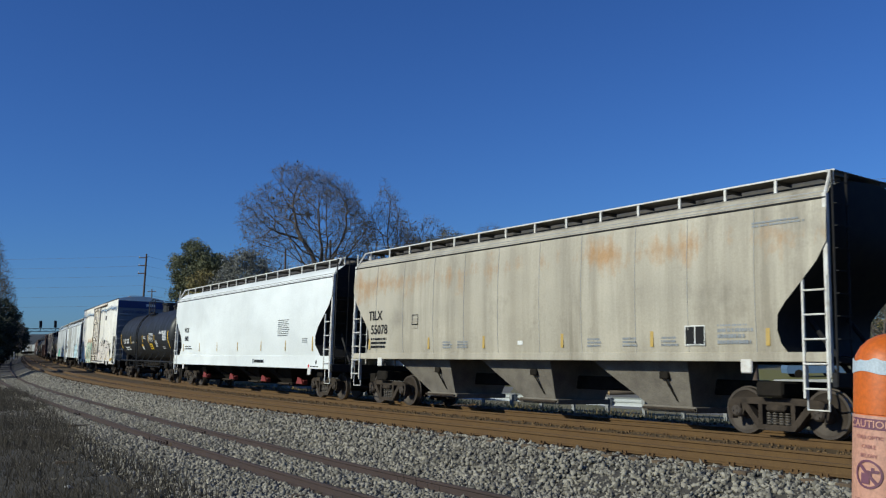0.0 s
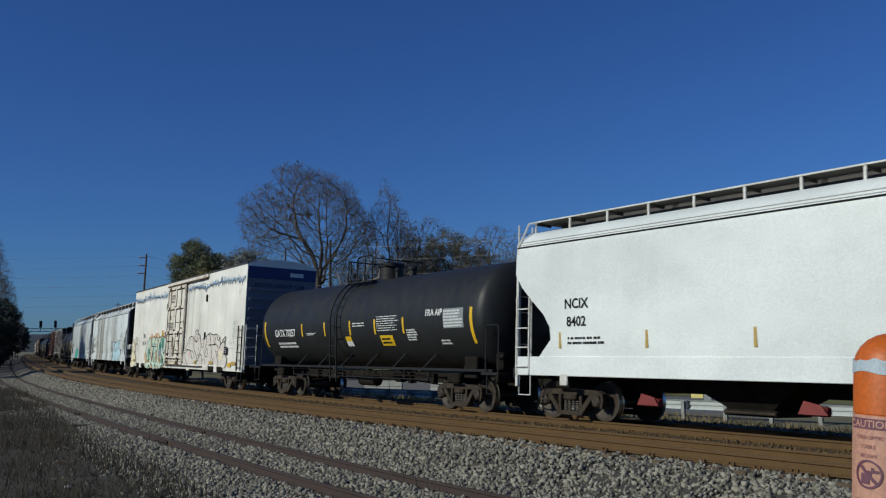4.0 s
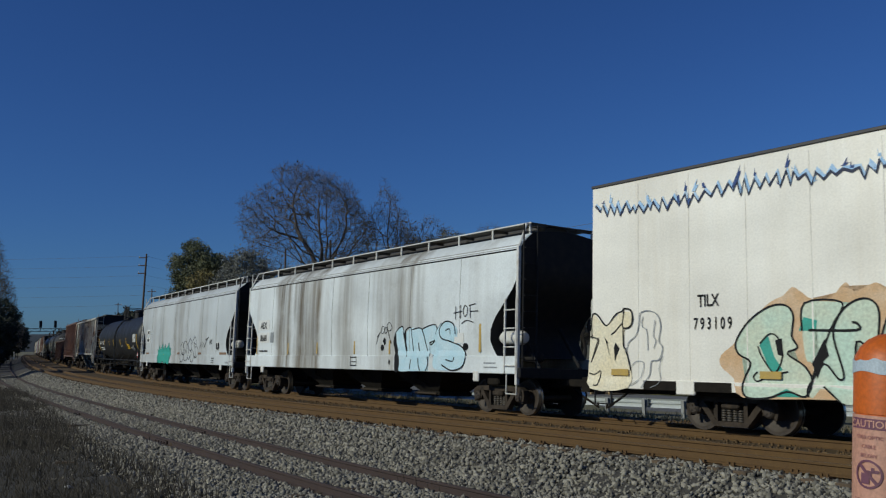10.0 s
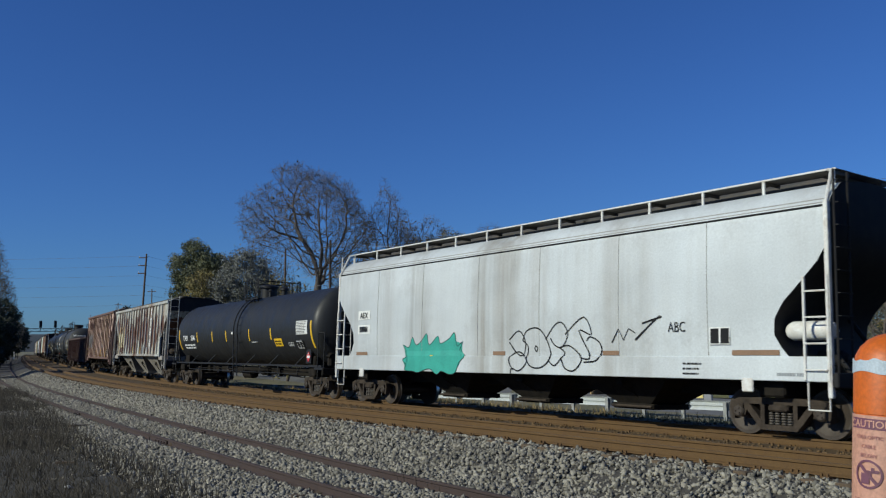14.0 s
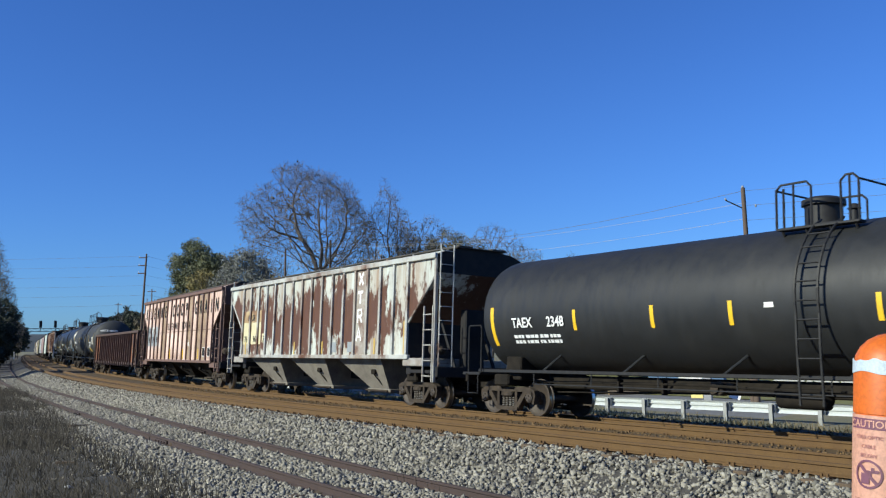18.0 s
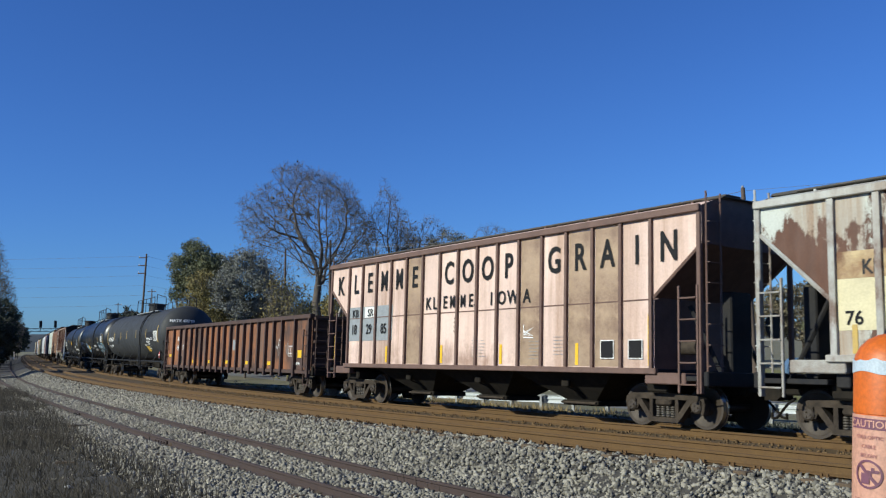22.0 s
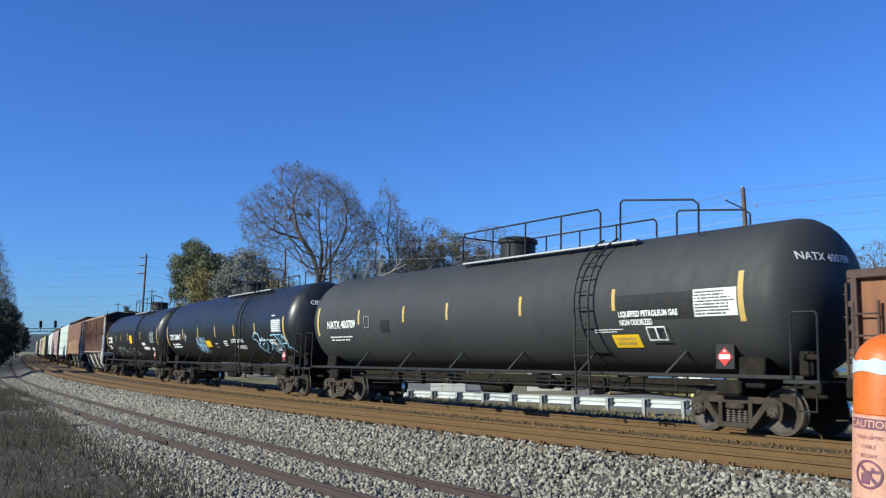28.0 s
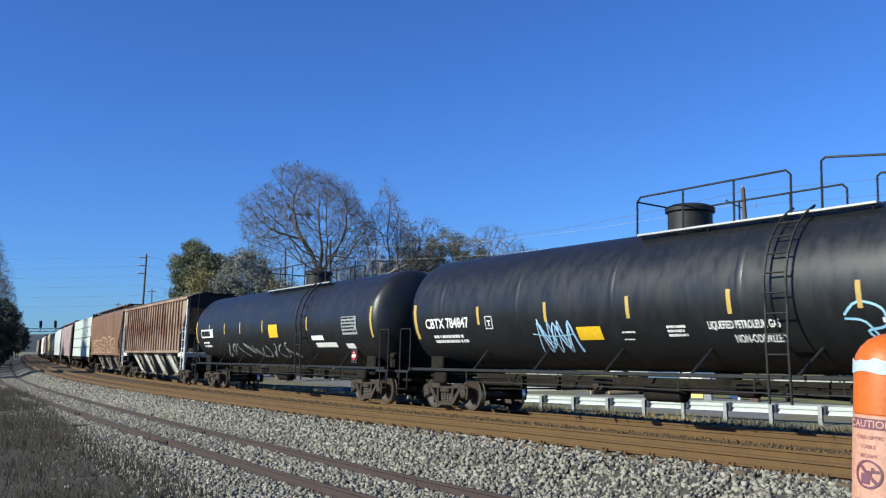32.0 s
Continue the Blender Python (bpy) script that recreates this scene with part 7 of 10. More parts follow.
def white_hopper():
    car, wall = curved_hopper("covered_hopper_car", 90.3, 109.65, 8.2, WHITE, "clean white covered hopper car with a deep white sill", sill=(1.03, 1.47), eave=4.22, top=4.70, walk_z=4.95, seams=0, bays=3, even=True, reach=(0.75, 0.75), posts=16,
                              cut=1.3, bay_mat=UNDER)
    m = 99.975
    words(car, "NCIX", 0.32, 92.5 - m, 2.62, INK, y=wall(2.7) - 0.012)
    words(car, "8402", 0.32, 92.5 - m, 2.2, INK, y=wall(2.3) - 0.012)
    bars(car, 92.2 - m, 1.75, 1.4, 0.22, 2, INK, y=wall(1.8) - 0.012, fill=0.5)
    bars(car, 104.8 - m, 2.22, 1.25, 0.66, 9, INK, y=wall(2.5) - 0.012, fill=0.36)
    bars(car, 107.2 - m, 1.95, 0.55, 0.2, 3, GREY_PATCH, y=wall(2.0) - 0.012)
    for u, h in ((91.9, 0.75), (94.6, 0.42), (97.3, 0.42), (100.1, 0.42), (102.95, 0.44), (105.55, 0.44)):
        plate(car, "reflector", u - m, 1.68, 0.07, h, OCHRE, y=wall(1.8) - 0.01, label="faded yellow reflective strip")
    plate(car, "reflector", 108.1 - m, 1.67, 0.09, 1.0, OCHRE, y=wall(1.9) - 0.01, label="long faded yellow reflective strip")
    bars(car, 102.3 - m, 1.2, 1.15, 0.13, 1, INK, y=-1.575, fill=0.9)
    plate(car, "badge", 102.05 - m, 1.17, 0.16, 0.18, GREY_PATCH, y=-1.565)
    for u in (94.23, 98.18, 102.18, 105.97):
        part("outlet_handwheel", Shape().bevelled(u - m - 0.25, u - m + 0.25, -1.05, -0.85, 0.42, 0.6, 0.03).prism([(u - m - 0.3, 0.45), (u - m + 0.3, 0.45), (u - m + 0.18, 0.62), (u - m - 0.18, 0.7)], -1.1, -1.05), DARK_RED, car, "dull red outlet gate handle")
    part("sill_hole", Shape().prism([(108.5 - m + 0.05 * math.cos(a), 1.27 + 0.08 * math.sin(a)) for a in [0.52 * i for i in range(12)]], -1.57, -1.562), INK, car)
    plate(car, "red_mark", 107.8 - m, 1.08, 0.12, 0.1, RED, y=-1.565)
    bars(car, 108.0 - m, 1.08, 0.9, 0.06, 1, INK, y=-1.567)


def first_tank():
    m = 81.3
    car, wall, tilt = tank_car("tank_car", 73.35, 89.25, 5.98, BLACK, "black tank car with yellow reflective stripes and white lettering", radius=1.53, zc=2.65, stripe_z=-0.23, platform=(80.15 - m, 81.85 - m), dome=81.45 - m, ladder=80.25 - m,
                               reach=(0.75, 0.75), stripes=[u - m for u in (77.63, 79.49, 81.39, 83.08, 84.83)], stripe_mat=YELLOW, edges=(74.2 - m, 88.4 - m), wide_dome=0.42, valve=82.7 - m)
    words(car, "GATX 70257", 0.37, 76.1 - m, 2.22, CHALK, y=-0.012, skin=wall, squeeze=0.92)
    bars(car, 75.3 - m, 1.78, 2.0, 0.24, 2, CHALK, y=-0.012, skin=wall)
    bars(car, 78.0 - m, 2.22, 0.75, 0.10, 2, CHALK, y=-0.012, skin=wall)
    bars(car, 81.6 - m, 2.43, 0.9, 0.17, 2, CHALK, y=-0.012, skin=wall, fill=0.42)
    bars(car, 83.22 - m, 2.26, 1.4, 0.5, 7, CHALK, y=-0.012, skin=wall, fill=0.36)
    bars(car, 85.0 - m, 1.95, 0.6, 0.36, 5, CHALK, y=-0.012, skin=wall)
    plate(car, "notice", 83.35 - m, 1.82, 0.78, 0.32, YELLOW, y=-0.012, skin=wall, label="yellow notice panel")
    bars(car, 83.42 - m, 1.86, 0.66, 0.22, 2, INK, y=-0.022, skin=wall, fill=0.5)
    plate(car, "notice", 81.0 - m, 1.82, 0.42, 0.16, SIGN_WHITE, y=-0.012, skin=wall, label="white and yellow notice")
    plate(car, "notice", 81.0 - m, 1.98, 0.40, 0.16, YELLOW, y=-0.012, skin=wall, label="yellow notice panel")
    words(car, "FRA AIP", 0.26, 86.55 - m, 2.66, CHALK, y=-0.012, skin=wall)
    plate(car, "data_panel", 87.05 - m, 2.28, 1.0, 0.55, GREY_PATCH, y=-0.012, skin=wall, label="grey data panel with rows of small print")
    bars(car, 87.08 - m, 2.3, 0.95, 0.5, 6, CHALK, y=-0.022, skin=wall, fill=0.55)
    bars(car, 86.75 - m, 1.82, 0.6, 0.16, 2, CHALK, y=-0.012, skin=wall)


def white_boxcar():
    u0, u1 = 49.95, 72.1
    L, m = u1 - u0, (u0 + u1) / 2
    half = L / 2
    car = new_car("boxcar", m, L, 7.7, "tall white insulated boxcar with a plug door and spray-painted graffiti", "boxcar", (1.0, 0.8))
    W = 1.56
    y = -W
    body = part("body", shell([(W, 0.80), (W, 1.2), (W, 3.0), (W, 5.35), (W - 0.02, 5.41), (W * 0.7, 5.53), (W * 0.35, 5.61), (0, 5.64)], lambda z: half), CREAM, car, smooth=30)
    part("roof_edge", Shape().bevelled(-half - 0.03, half + 0.03, y - 0.03, y + 0.02, 5.37, 5.435, 0.01), material("dull_roof_edge", (0.06, 0.055, 0.055), 0.6), car)
    for i in range(14):
        x = -half + L * (i + 0.5) / 14
        part("roof_rib", Shape().bevelled(x - 0.05, x + 0.05, -0.8, 0.8, 5.50, 5.655, 0.02), GALV, car)
    for i in range(1, 16):
        x = -half + L * i / 16
        if not (8.7 < x + half < 12.7):
            part("panel_seam", Shape().bevelled(x - 0.015, x + 0.015, y - 0.008, y + 0.01, 0.95, 5.28, 0.003), CREAM, body)
    # the plug door
    d0, d1 = 58.95 - m, 62.45 - m
    grime = material("rusty_door_gear", (0.075, 0.048, 0.034), 0.8, spots=(0.20, 0.13, 0.08), amount=0.7, size=4)
    gap = material("dark_gap_and_shade", (0.018, 0.013, 0.011), 0.9, spots=(0.06, 0.038, 0.026), amount=0.4, size=3, spec=0.1)
    worn = car_paint("stained_door_paint", (0.84, 0.78, 0.67), (0.40, 0.27, 0.16), 0.9, (0.42, 0.27, 0.15), 0.22, seed=17, band=(0.6, 2.8), soft_rust=0.35, cover=0.6)
    door = part("plug_door", Shape().bevelled(d0, d1, y - 0.09, y + 0.02, 1.14, 5.12, 0.02), worn, car, "white plug door with rusty lock rods")
    rod_a, rod_b, mid_a, mid_b = 59.59 - m, 61.76 - m, 60.56 - m, 60.80 - m

    def bar(name, a, b, low, high, deep, mat, owner=door):
        return part(name, Shape().bevelled(a, b, y - deep, y - 0.085, low, high, 0.008), mat, owner)

    for low, high in ((4.95, 5.09), (3.91, 4.02), (2.61, 2.73), (1.31, 1.41)):
        bar("door_bar", d0 + 0.1, d1 - 0.12, low, high, 0.135, worn)
        # Dark strip below each bar: the bar's shadow put in as colour.
        bar("door_seam", d0 + 0.1, d1 - 0.12, low - 0.062, low - 0.002, 0.11, gap)
    for a, b, z in ((d0, d1, 3.18), (rod_a + 0.05, d1 - 0.1, 1.57), (rod_a + 0.06, mid_a - 0.1, 2.20), (mid_b + 0.14, rod_b - 0.08, 2.22), (rod_a + 0.02, mid_a + 0.02, 1.83), (rod_b - 0.5, rod_b - 0.2, 1.72)):
        bar("door_seam", a, b, z - 0.02, z + 0.02, 0.104, gap)
    for a, b in ((rod_a + 0.06, mid_a - 0.1), (mid_b + 0.14, rod_b - 0.08)):
        bar("door_ledge", a, b, 2.235, 2.30, 0.115, worn)
        bar("door_seam", a, b, 2.44, 2.452, 0.098, grime)
    for x in (rod_a, rod_b):
        part("lock_rod", Shape().tube((x - 0.058, y - 0.112, 1.1), (x - 0.058, y - 0.112, 5.1), 0.02, 8), worn, door)
        bar("rod_gap", x - 0.03, x + 0.034, 1.15, 5.06, 0.098, gap)
        for z, s in ((5.0, 1.2), (3.96, 1.1), (2.66, 1.25), (2.2, 0.7), (1.52, 1.0), (1.3, 1.1)):
            part("rod_guide", Shape().bevelled(x - 0.075 * s, x + 0.085 * s, y - 0.185, y - 0.11, z - 0.06 * s, z + 0.06 * s, 0.02), grime, door, "rusty rod guide")
        part("rod_foot", Shape().tube((x - 0.2, y - 0.16, 1.1), (x - 0.2, y - 0.06, 1.1), 0.085, 10).tube((x + 0.0, y - 0.16, 1.1), (x + 0.0, y - 0.06, 1.1), 0.07, 10).bevelled(x - 0.26, x + 0.2, y - 0.15, y - 0.06, 1.02, 1.06, 0.01), grime, door, "rusty crank at the rod's foot")
    bar("centre_strip", mid_a, mid_b - 0.02, 2.62, 5.0, 0.125, worn)
    bar("door_seam", mid_b - 0.015, mid_b + 0.03, 2.62, 4.95, 0.105, gap)
    bar("lock_box", mid_a + 0.02, mid_b + 0.1, 1.93, 2.6, 0.12, worn)
    bar("door_seam", mid_b + 0.105, mid_b + 0.14, 1.9, 2.6, 0.105, gap)
    bar("door_seam", mid_a - 0.15, mid_b + 0.2, 1.885, 1.925, 0.115, gap)
    bar("latch_plate", mid_a + 0.05, mid_b + 0.02, 1.3, 1.88, 0.125, grime)
    part("door_lever", Shape().tube((mid_a + 0.11, y - 0.17, 2.42), (mid_a + 0.13, y - 0.18, 1.92), 0.022, 6), gap, door, "dark upright lever")
    part("door_lever", Shape().pipe([(mid_a + 0.19, y - 0.17, 2.36), (mid_a + 0.18, y - 0.18, 2.1), (mid_a + 0.22, y - 0.18, 1.95)], 0.02, 6), gap, door, "dark upright lever")
    for x, z in ((mid_a + 0.05, 4.02), (mid_a + 0.16, 4.02), (mid_a + 0.02, 2.78), (mid_a + 0.15, 2.78), (mid_a - 0.02, 3.5), (rod_a + 0.2, 3.38), (rod_a + 0.16, 3.5), (mid_b + 0.05, 5.02), (mid_a - 0.02, 4.98), (rod_b + 0.36, 2.85), (rod_b - 0.24, 2.5)):
        bar("bolt_head", x - 0.025, x + 0.025, z - 0.04, z + 0.05, 0.15, grime)
    # door posts
    for a, b in ((d0 - 0.02, d0 + 0.07), (d1 - 0.12, d1 - 0.02)):
        bar("door_post", a, b, 1.14, 5.12, 0.12, worn)
    for x, w, deep in ((d0 + 0.10, 0.024, 0.1), (d0 - 0.05, 0.02, 0.02), (d1 + 0.018, 0.016, 0.02), (d1 + 0.12, 0.014, 0.015)):
        part("door_gap", Shape().bevelled(x - w, x + w, y - deep, y, 1.1, 5.14, 0.004), gap, door)
    for z in (3.3, 2.72, 1.62, 4.3):
        part("post_hinge", Shape().bevelled(d1 - 0.1, d1 + 0.1, y - 0.15, y - 0.05, z - 0.04, z + 0.04, 0.01), worn, door)
    bar("door_seam", d0 + 0.33, d0 + 0.345, 1.9, 2.95, 0.098, gap)
    plate(door, "notice", d0 + 0.14, 2.94, 0.42, 0.17, GREY_PATCH, y=y - 0.094, label="faded grey notice")
    # tracks and fascia
    part("upper_door_track", Shape().bevelled(d0 - 0.15, 66.3 - m, y - 0.14, y - 0.01, 5.14, 5.20, 0.012), grime, car)
    part("track_fascia", Shape().bevelled(d0 - 0.2, 66.4 - m, y - 0.10, y - 0.005, 5.205, 5.355, 0.015), worn, car)
    part("lower_door_track", Shape().bevelled(d0 - 0.1, 66.2 - m, y - 0.16, y - 0.01, 0.935, 0.975, 0.012), grime, car)
    part("threshold", Shape().bevelled(d0 + 0.1, d1 - 0.1, y - 0.10, y - 0.005, 1.0, 1.12, 0.01), worn, car)
    for u in (59.4, 61.02):
        plate(car, "reflector", u - m, 1.02, 0.5, 0.09, OCHRE, y=y - 0.103, label="dull yellow reflective strip")
    for u in (59.3, 60.1):
        plate(car, "dark_notice", u - m, 0.83, 0.2, 0.09, GREY_PATCH, y=y - 0.033)
    words(door, "CLOSE AND LOCK\nDOOR BEFORE\nMOVING CAR", 0.155, 60.08 - m, 4.57, INK, y=y - 0.096, squeeze=0.66)
    plate(door, "notice", 59.72 - m, 2.76, 0.72, 0.44, worn, y=y - 0.094)
    words(door, "SECURE BOTH\nHASPS BEFORE\nMOVING CAR", 0.13, 60.07 - m, 3.06, INK, y=y - 0.102, squeeze=0.72)
    for z in (1.70, 1.42):
        plate(door, "notice", 59.87 - m, z, 0.42, 0.17, SIGN_WHITE, y=y - 0.108)
        bars(door, 59.9 - m, z + 0.02, 0.36, 0.13, 3, GREY_PATCH, y=y - 0.116)
    words(door, "YSD", 0.15, 61.46 - m, 2.0, INK, y=y - 0.096)
    words(door, "SEAL", 0.15, 61.15 - m, 1.70, INK, y=y - 0.096)
    drip = material("brown_rust_drip", (0.42, 0.28, 0.16), 0.8, spots=(0.22, 0.12, 0.06), amount=0.8, size=4)
    rnd = random.Random(12)
    for k in range(60):
        x = rnd.choice((rod_a, rod_a, rod_b, rod_b, mid_a + 0.1, d1 - 0.1, d0 + 0.1, rnd.uniform(d0, d1))) + rnd.uniform(-0.12, 0.12)
        z = rnd.choice((1.27, 1.8, 2.57, 2.57, 3.16, 3.87, 4.9))
        w, h = rnd.uniform(0.006, 0.02), rnd.uniform(0.08, 0.4)
        part("rust_drip", Shape().add([(x - w, y - 0.0945, z), (x + w, y - 0.0945, z), (x + w * 0.4, y - 0.0945, z - h), (x - w * 0.3, y - 0.0945, z - h)], [(0, 1, 2, 3)]), drip, door)
    for u, z in ((58.6, 4.1), (58.6, 2.55), (66.3, 4.2), (66.3, 2.4)):
        part("grab_bracket", Shape().bevelled(u - m - 0.06, u - m + 0.05, y - 0.07, y, z - 0.17, z + 0.17, 0.012), END_DARK, car)
    # sill
    part("side_sill", Shape().bevelled(-half, half, y - 0.03, y - 0.001, 0.80, 1.0, 0.01), CREAM, car)
    for a, b in ((51.5, 53.75), (67.15, 69.5)):
        # Flat dark plate laid on the sill for the shade in its notch.
        part("sill_notch", Shape().bevelled(a - m, b - m, y - 0.036, y, 0.79, 0.99, 0.01), UNDER, car, "dark plate standing for the shaded sill notch over the truck")
        c = (a + b) / 2
        part("sill_tab", Shape().bevelled(c - m - 0.24, c - m + 0.24, y - 0.045, y + 0.03, 0.72, 1.01, 0.02), CREAM, car)
    for u in (56.4, 63.5):
        part("sill_tab", Shape().bevelled(u - m - 0.25, u - m + 0.25, y - 0.035, y + 0.03, 0.72, 0.82, 0.02), CREAM, car)
    part("under_skirt", Shape().bevelled(-half + 0.2, half - 0.2, -1.3, 1.3, 0.7, 0.82, 0.03), UNDER, car)
    for e in (-1, 1):
        x = e * half
        if e > 0:
            ladder_at(car, x - 0.62, x - 0.1, y - 0.05, 0.85, 2.75, LADDER_BLACK, 6)
        end_ladder(car, x + e * 0.07, -1.5, -1.02, 0.9, 2.8, LADDER_WHITE, 5)
        part("stirrup", Shape().pipe([(x - e * 0.1, y, 0.85), (x - e * 0.1, y, 0.45), (x - e * 0.6, y, 0.45), (x - e * 0.6, y, 0.85)], 0.025, 5), LADDER_BLACK, car)
        part("end_sill", Shape().bevelled(min(x, x + e * 0.15), max(x, x + e * 0.15), -1.5, 1.5, 0.75, 1.1, 0.02), UNDER, car)
    # Dirty grey end, darkened further in colour for the shade on it.
    end_grey = material("dirty_shaded_end_paint", (0.16, 0.175, 0.20), 0.6, spots=(0.10, 0.11, 0.125), amount=0.5, size=1.5)
    x = half + 0.004
    e = part("end_panel", Shape().box(half, half + 0.012, -W + 0.02, W - 0.02, 1.05, 5.28), end_grey, car, "grey end wall with its shade put into the colour")
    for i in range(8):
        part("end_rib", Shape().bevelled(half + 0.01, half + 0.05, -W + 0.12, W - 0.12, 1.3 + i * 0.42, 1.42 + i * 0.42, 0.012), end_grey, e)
    part("end_band", Shape().box(half + 0.012, half + 0.03, -W + 0.02, W - 0.02, 4.78, 5.29), BLUE_BAND, e, "blue band along the top of the end")
    part("end_band", Shape().prism([(half + 0.012, 5.29), (half + 0.03, 5.29), (half + 0.03, 5.30), (half + 0.012, 5.30)], -W, W), CREAM, e)
    lt = part("lettering", letters("EXCESS HEIGHT CAR", 0.24, 0), BLUE_BAND, e)
    lt.matrix_local = Matrix.Translation((half + 0.056, -0.1, 4.42)) @ Matrix.Rotation(radians(90), 4, "Z") @ Matrix.Rotation(radians(90), 4, "X")
    part("white_label", Shape().box(half + 0.03, half + 0.036, 0.35, 0.95, 4.93, 5.1), SIGN_WHITE, e)
    part("end_walk", Shape().bevelled(half + 0.1, half + 0.5, -1.3, 1.3, 1.0, 1.05, 0.01), LADDER_BLACK, car)
    part("end_handrail", Shape().pipe([(half + 0.08, -1.0, 2.6), (half + 0.16, -1.0, 2.62), (half + 0.16, 1.2, 2.62), (half + 0.08, 1.2, 2.6)], 0.02, 5), LADDER_BLACK, car)
    part("brake_wheel", Shape().tube((half + 0.1, 0.7, 2.2), (half + 0.16, 0.7, 2.2), 0.28, 18), LADDER_BLACK, car)
    # lettering and marks
    words(car, "TILX", 0.34, 53.2 - m, 2.5, INK, y=y - 0.012, squeeze=0.74)
    words(car, "7 9 3 1 0 9", 0.33, 53.3 - m, 2.04, INK, y=y - 0.012, squeeze=0.64)
    bars(car, 70.5 - m, 2.2, 0.75, 0.78, 11, GREY_PATCH, y=y - 0.012, fill=0.26)
    plate(car, "yellow_label", 57.55 - m, 2.52, 0.35, 0.32, YELLOW, y=y - 0.006)
    part("label_mark", Shape().stroke([(57.6 - m, 2.57), (57.85 - m, 2.57), (57.85 - m, 2.79), (57.6 - m, 2.79)], 0.03, y - 0.02, True), INK, car)
    for u, w in ((50.6, 0.5), (54.4, 0.45), (57.4, 0.3), (64.7, 0.35), (67.3, 0.55), (70.68, 0.62)):
        plate(car, "reflector", u - m, 1.08, w, 0.14, OCHRE, y=y - 0.055, label="small orange-yellow label")
    plate(car, "notice_panel", 69.58 - m, 1.52, 0.45, 0.34, INK, y=y - 0.06, label="black inspection panel")
    art = Wall(car, m, lambda z: y if z > 1.0 else y - 0.033)
    tag = art.tag("mint and teal spray-painted block letters with peach glow", INK)
    art.fill(tag, PEACH, [(54.00, 0.72), (53.78, 1.07), (53.48, 1.31), (53.49, 1.52), (53.79, 1.74), (54.00, 2.03), (54.58, 2.49), (54.90, 2.62), (55.09, 2.77), (55.29, 2.65), (55.46, 2.54), (55.83, 2.53), (56.13, 2.79), (56.29, 2.61), (56.67, 2.75), (56.94, 2.58), (57.07, 2.49), (57.51, 2.52), (57.68, 2.69), (57.88, 2.61), (58.19, 2.82), (58.38, 2.69), (58.44, 2.46), (58.94, 2.26), (59.04, 2.10), (58.88, 1.87), (59.08, 1.59), (58.88, 1.39), (58.67, 0.88), (57.28, 0.77), (55.39, 0.74)])
    art.fill(tag, MINT, [(54.07, 0.74), (54.01, 1.03), (54.17, 1.38), (53.90, 1.55), (53.85, 1.79), (54.15, 2.17), (54.58, 2.42), (54.94, 2.44), (55.10, 2.24), (55.06, 1.87), (55.17, 1.66), (54.96, 1.55), (55.31, 1.32), (55.45, 1.05), (55.32, 0.78), (54.97, 0.86), (54.55, 0.73)])
    art.fill(tag, MINT, [(55.39, 0.92), (55.68, 1.37), (55.58, 1.50), (55.35, 1.41), (55.27, 2.01), (55.33, 2.46), (56.06, 2.44), (56.16, 2.40), (56.48, 2.49), (56.70, 2.33), (56.70, 1.94), (56.61, 1.59), (56.30, 1.73), (56.24, 1.42), (56.34, 1.16), (56.31, 0.72), (55.99, 0.71), (55.69, 0.97), (55.46, 0.76)])
    art.fill(tag, MINT, [(56.62, 1.08), (56.74, 1.81), (56.95, 2.37), (57.07, 2.46), (57.48, 2.46), (57.28, 2.10), (57.04, 1.76), (57.03, 1.38), (57.22, 1.09), (57.24, 0.73), (56.93, 0.74), (56.68, 0.95)])
    art.fill(tag, MINT, [(57.51, 1.78), (57.63, 2.43), (58.16, 2.41), (58.05, 1.92), (58.24, 2.47), (58.67, 2.35), (58.49, 1.73), (58.11, 1.59), (58.49, 1.53), (58.59, 1.11), (58.40, 0.74), (58.21, 1.19), (57.86, 1.51), (57.88, 1.18), (57.74, 0.79), (57.52, 0.74), (57.28, 0.84), (57.25, 1.13), (57.60, 1.34)])
    art.fill(tag, TEAL, [(54.37, 1.71), (54.56, 1.88), (54.68, 1.50), (54.86, 1.25), (54.61, 1.18)])
    art.fill(tag, TEAL, [(55.20, 1.96), (55.30, 2.21), (55.57, 2.14), (55.54, 1.96)])
    art.fill(tag, TEAL, [(56.37, 0.98), (56.62, 1.16), (56.74, 0.91), (56.50, 0.81), (56.34, 0.81)])
    art.fill(tag, TEAL, [(57.07, 1.81), (57.16, 2.10), (57.42, 2.20), (57.40, 1.93), (57.63, 1.88), (57.51, 1.79)])
    art.fill(tag, TEAL, [(57.63, 2.39), (58.07, 2.41), (57.83, 1.92), (57.60, 1.84)])
    art.fill(tag, TEAL, [(57.90, 1.39), (58.23, 0.95), (58.09, 0.76), (57.92, 0.88)])
    art.fill(tag, TEAL, [(54.62, 0.76), (54.94, 0.91), (55.29, 0.77)])
    art.fill(tag, GREY_PATCH, [(57.04, 1.77), (57.70, 1.78), (57.65, 1.35), (57.03, 1.38)])
    art.fill(tag, INK, [(54.71, 1.80), (54.85, 1.83), (54.88, 1.50), (54.76, 1.53)])
    art.fill(tag, INK, [(55.45, 1.37), (55.71, 1.82), (55.78, 1.51), (55.68, 1.42), (55.55, 1.10)])
    art.fill(tag, INK, [(57.80, 1.51), (58.08, 1.31), (58.24, 1.19), (58.29, 0.83), (58.11, 1.14)])
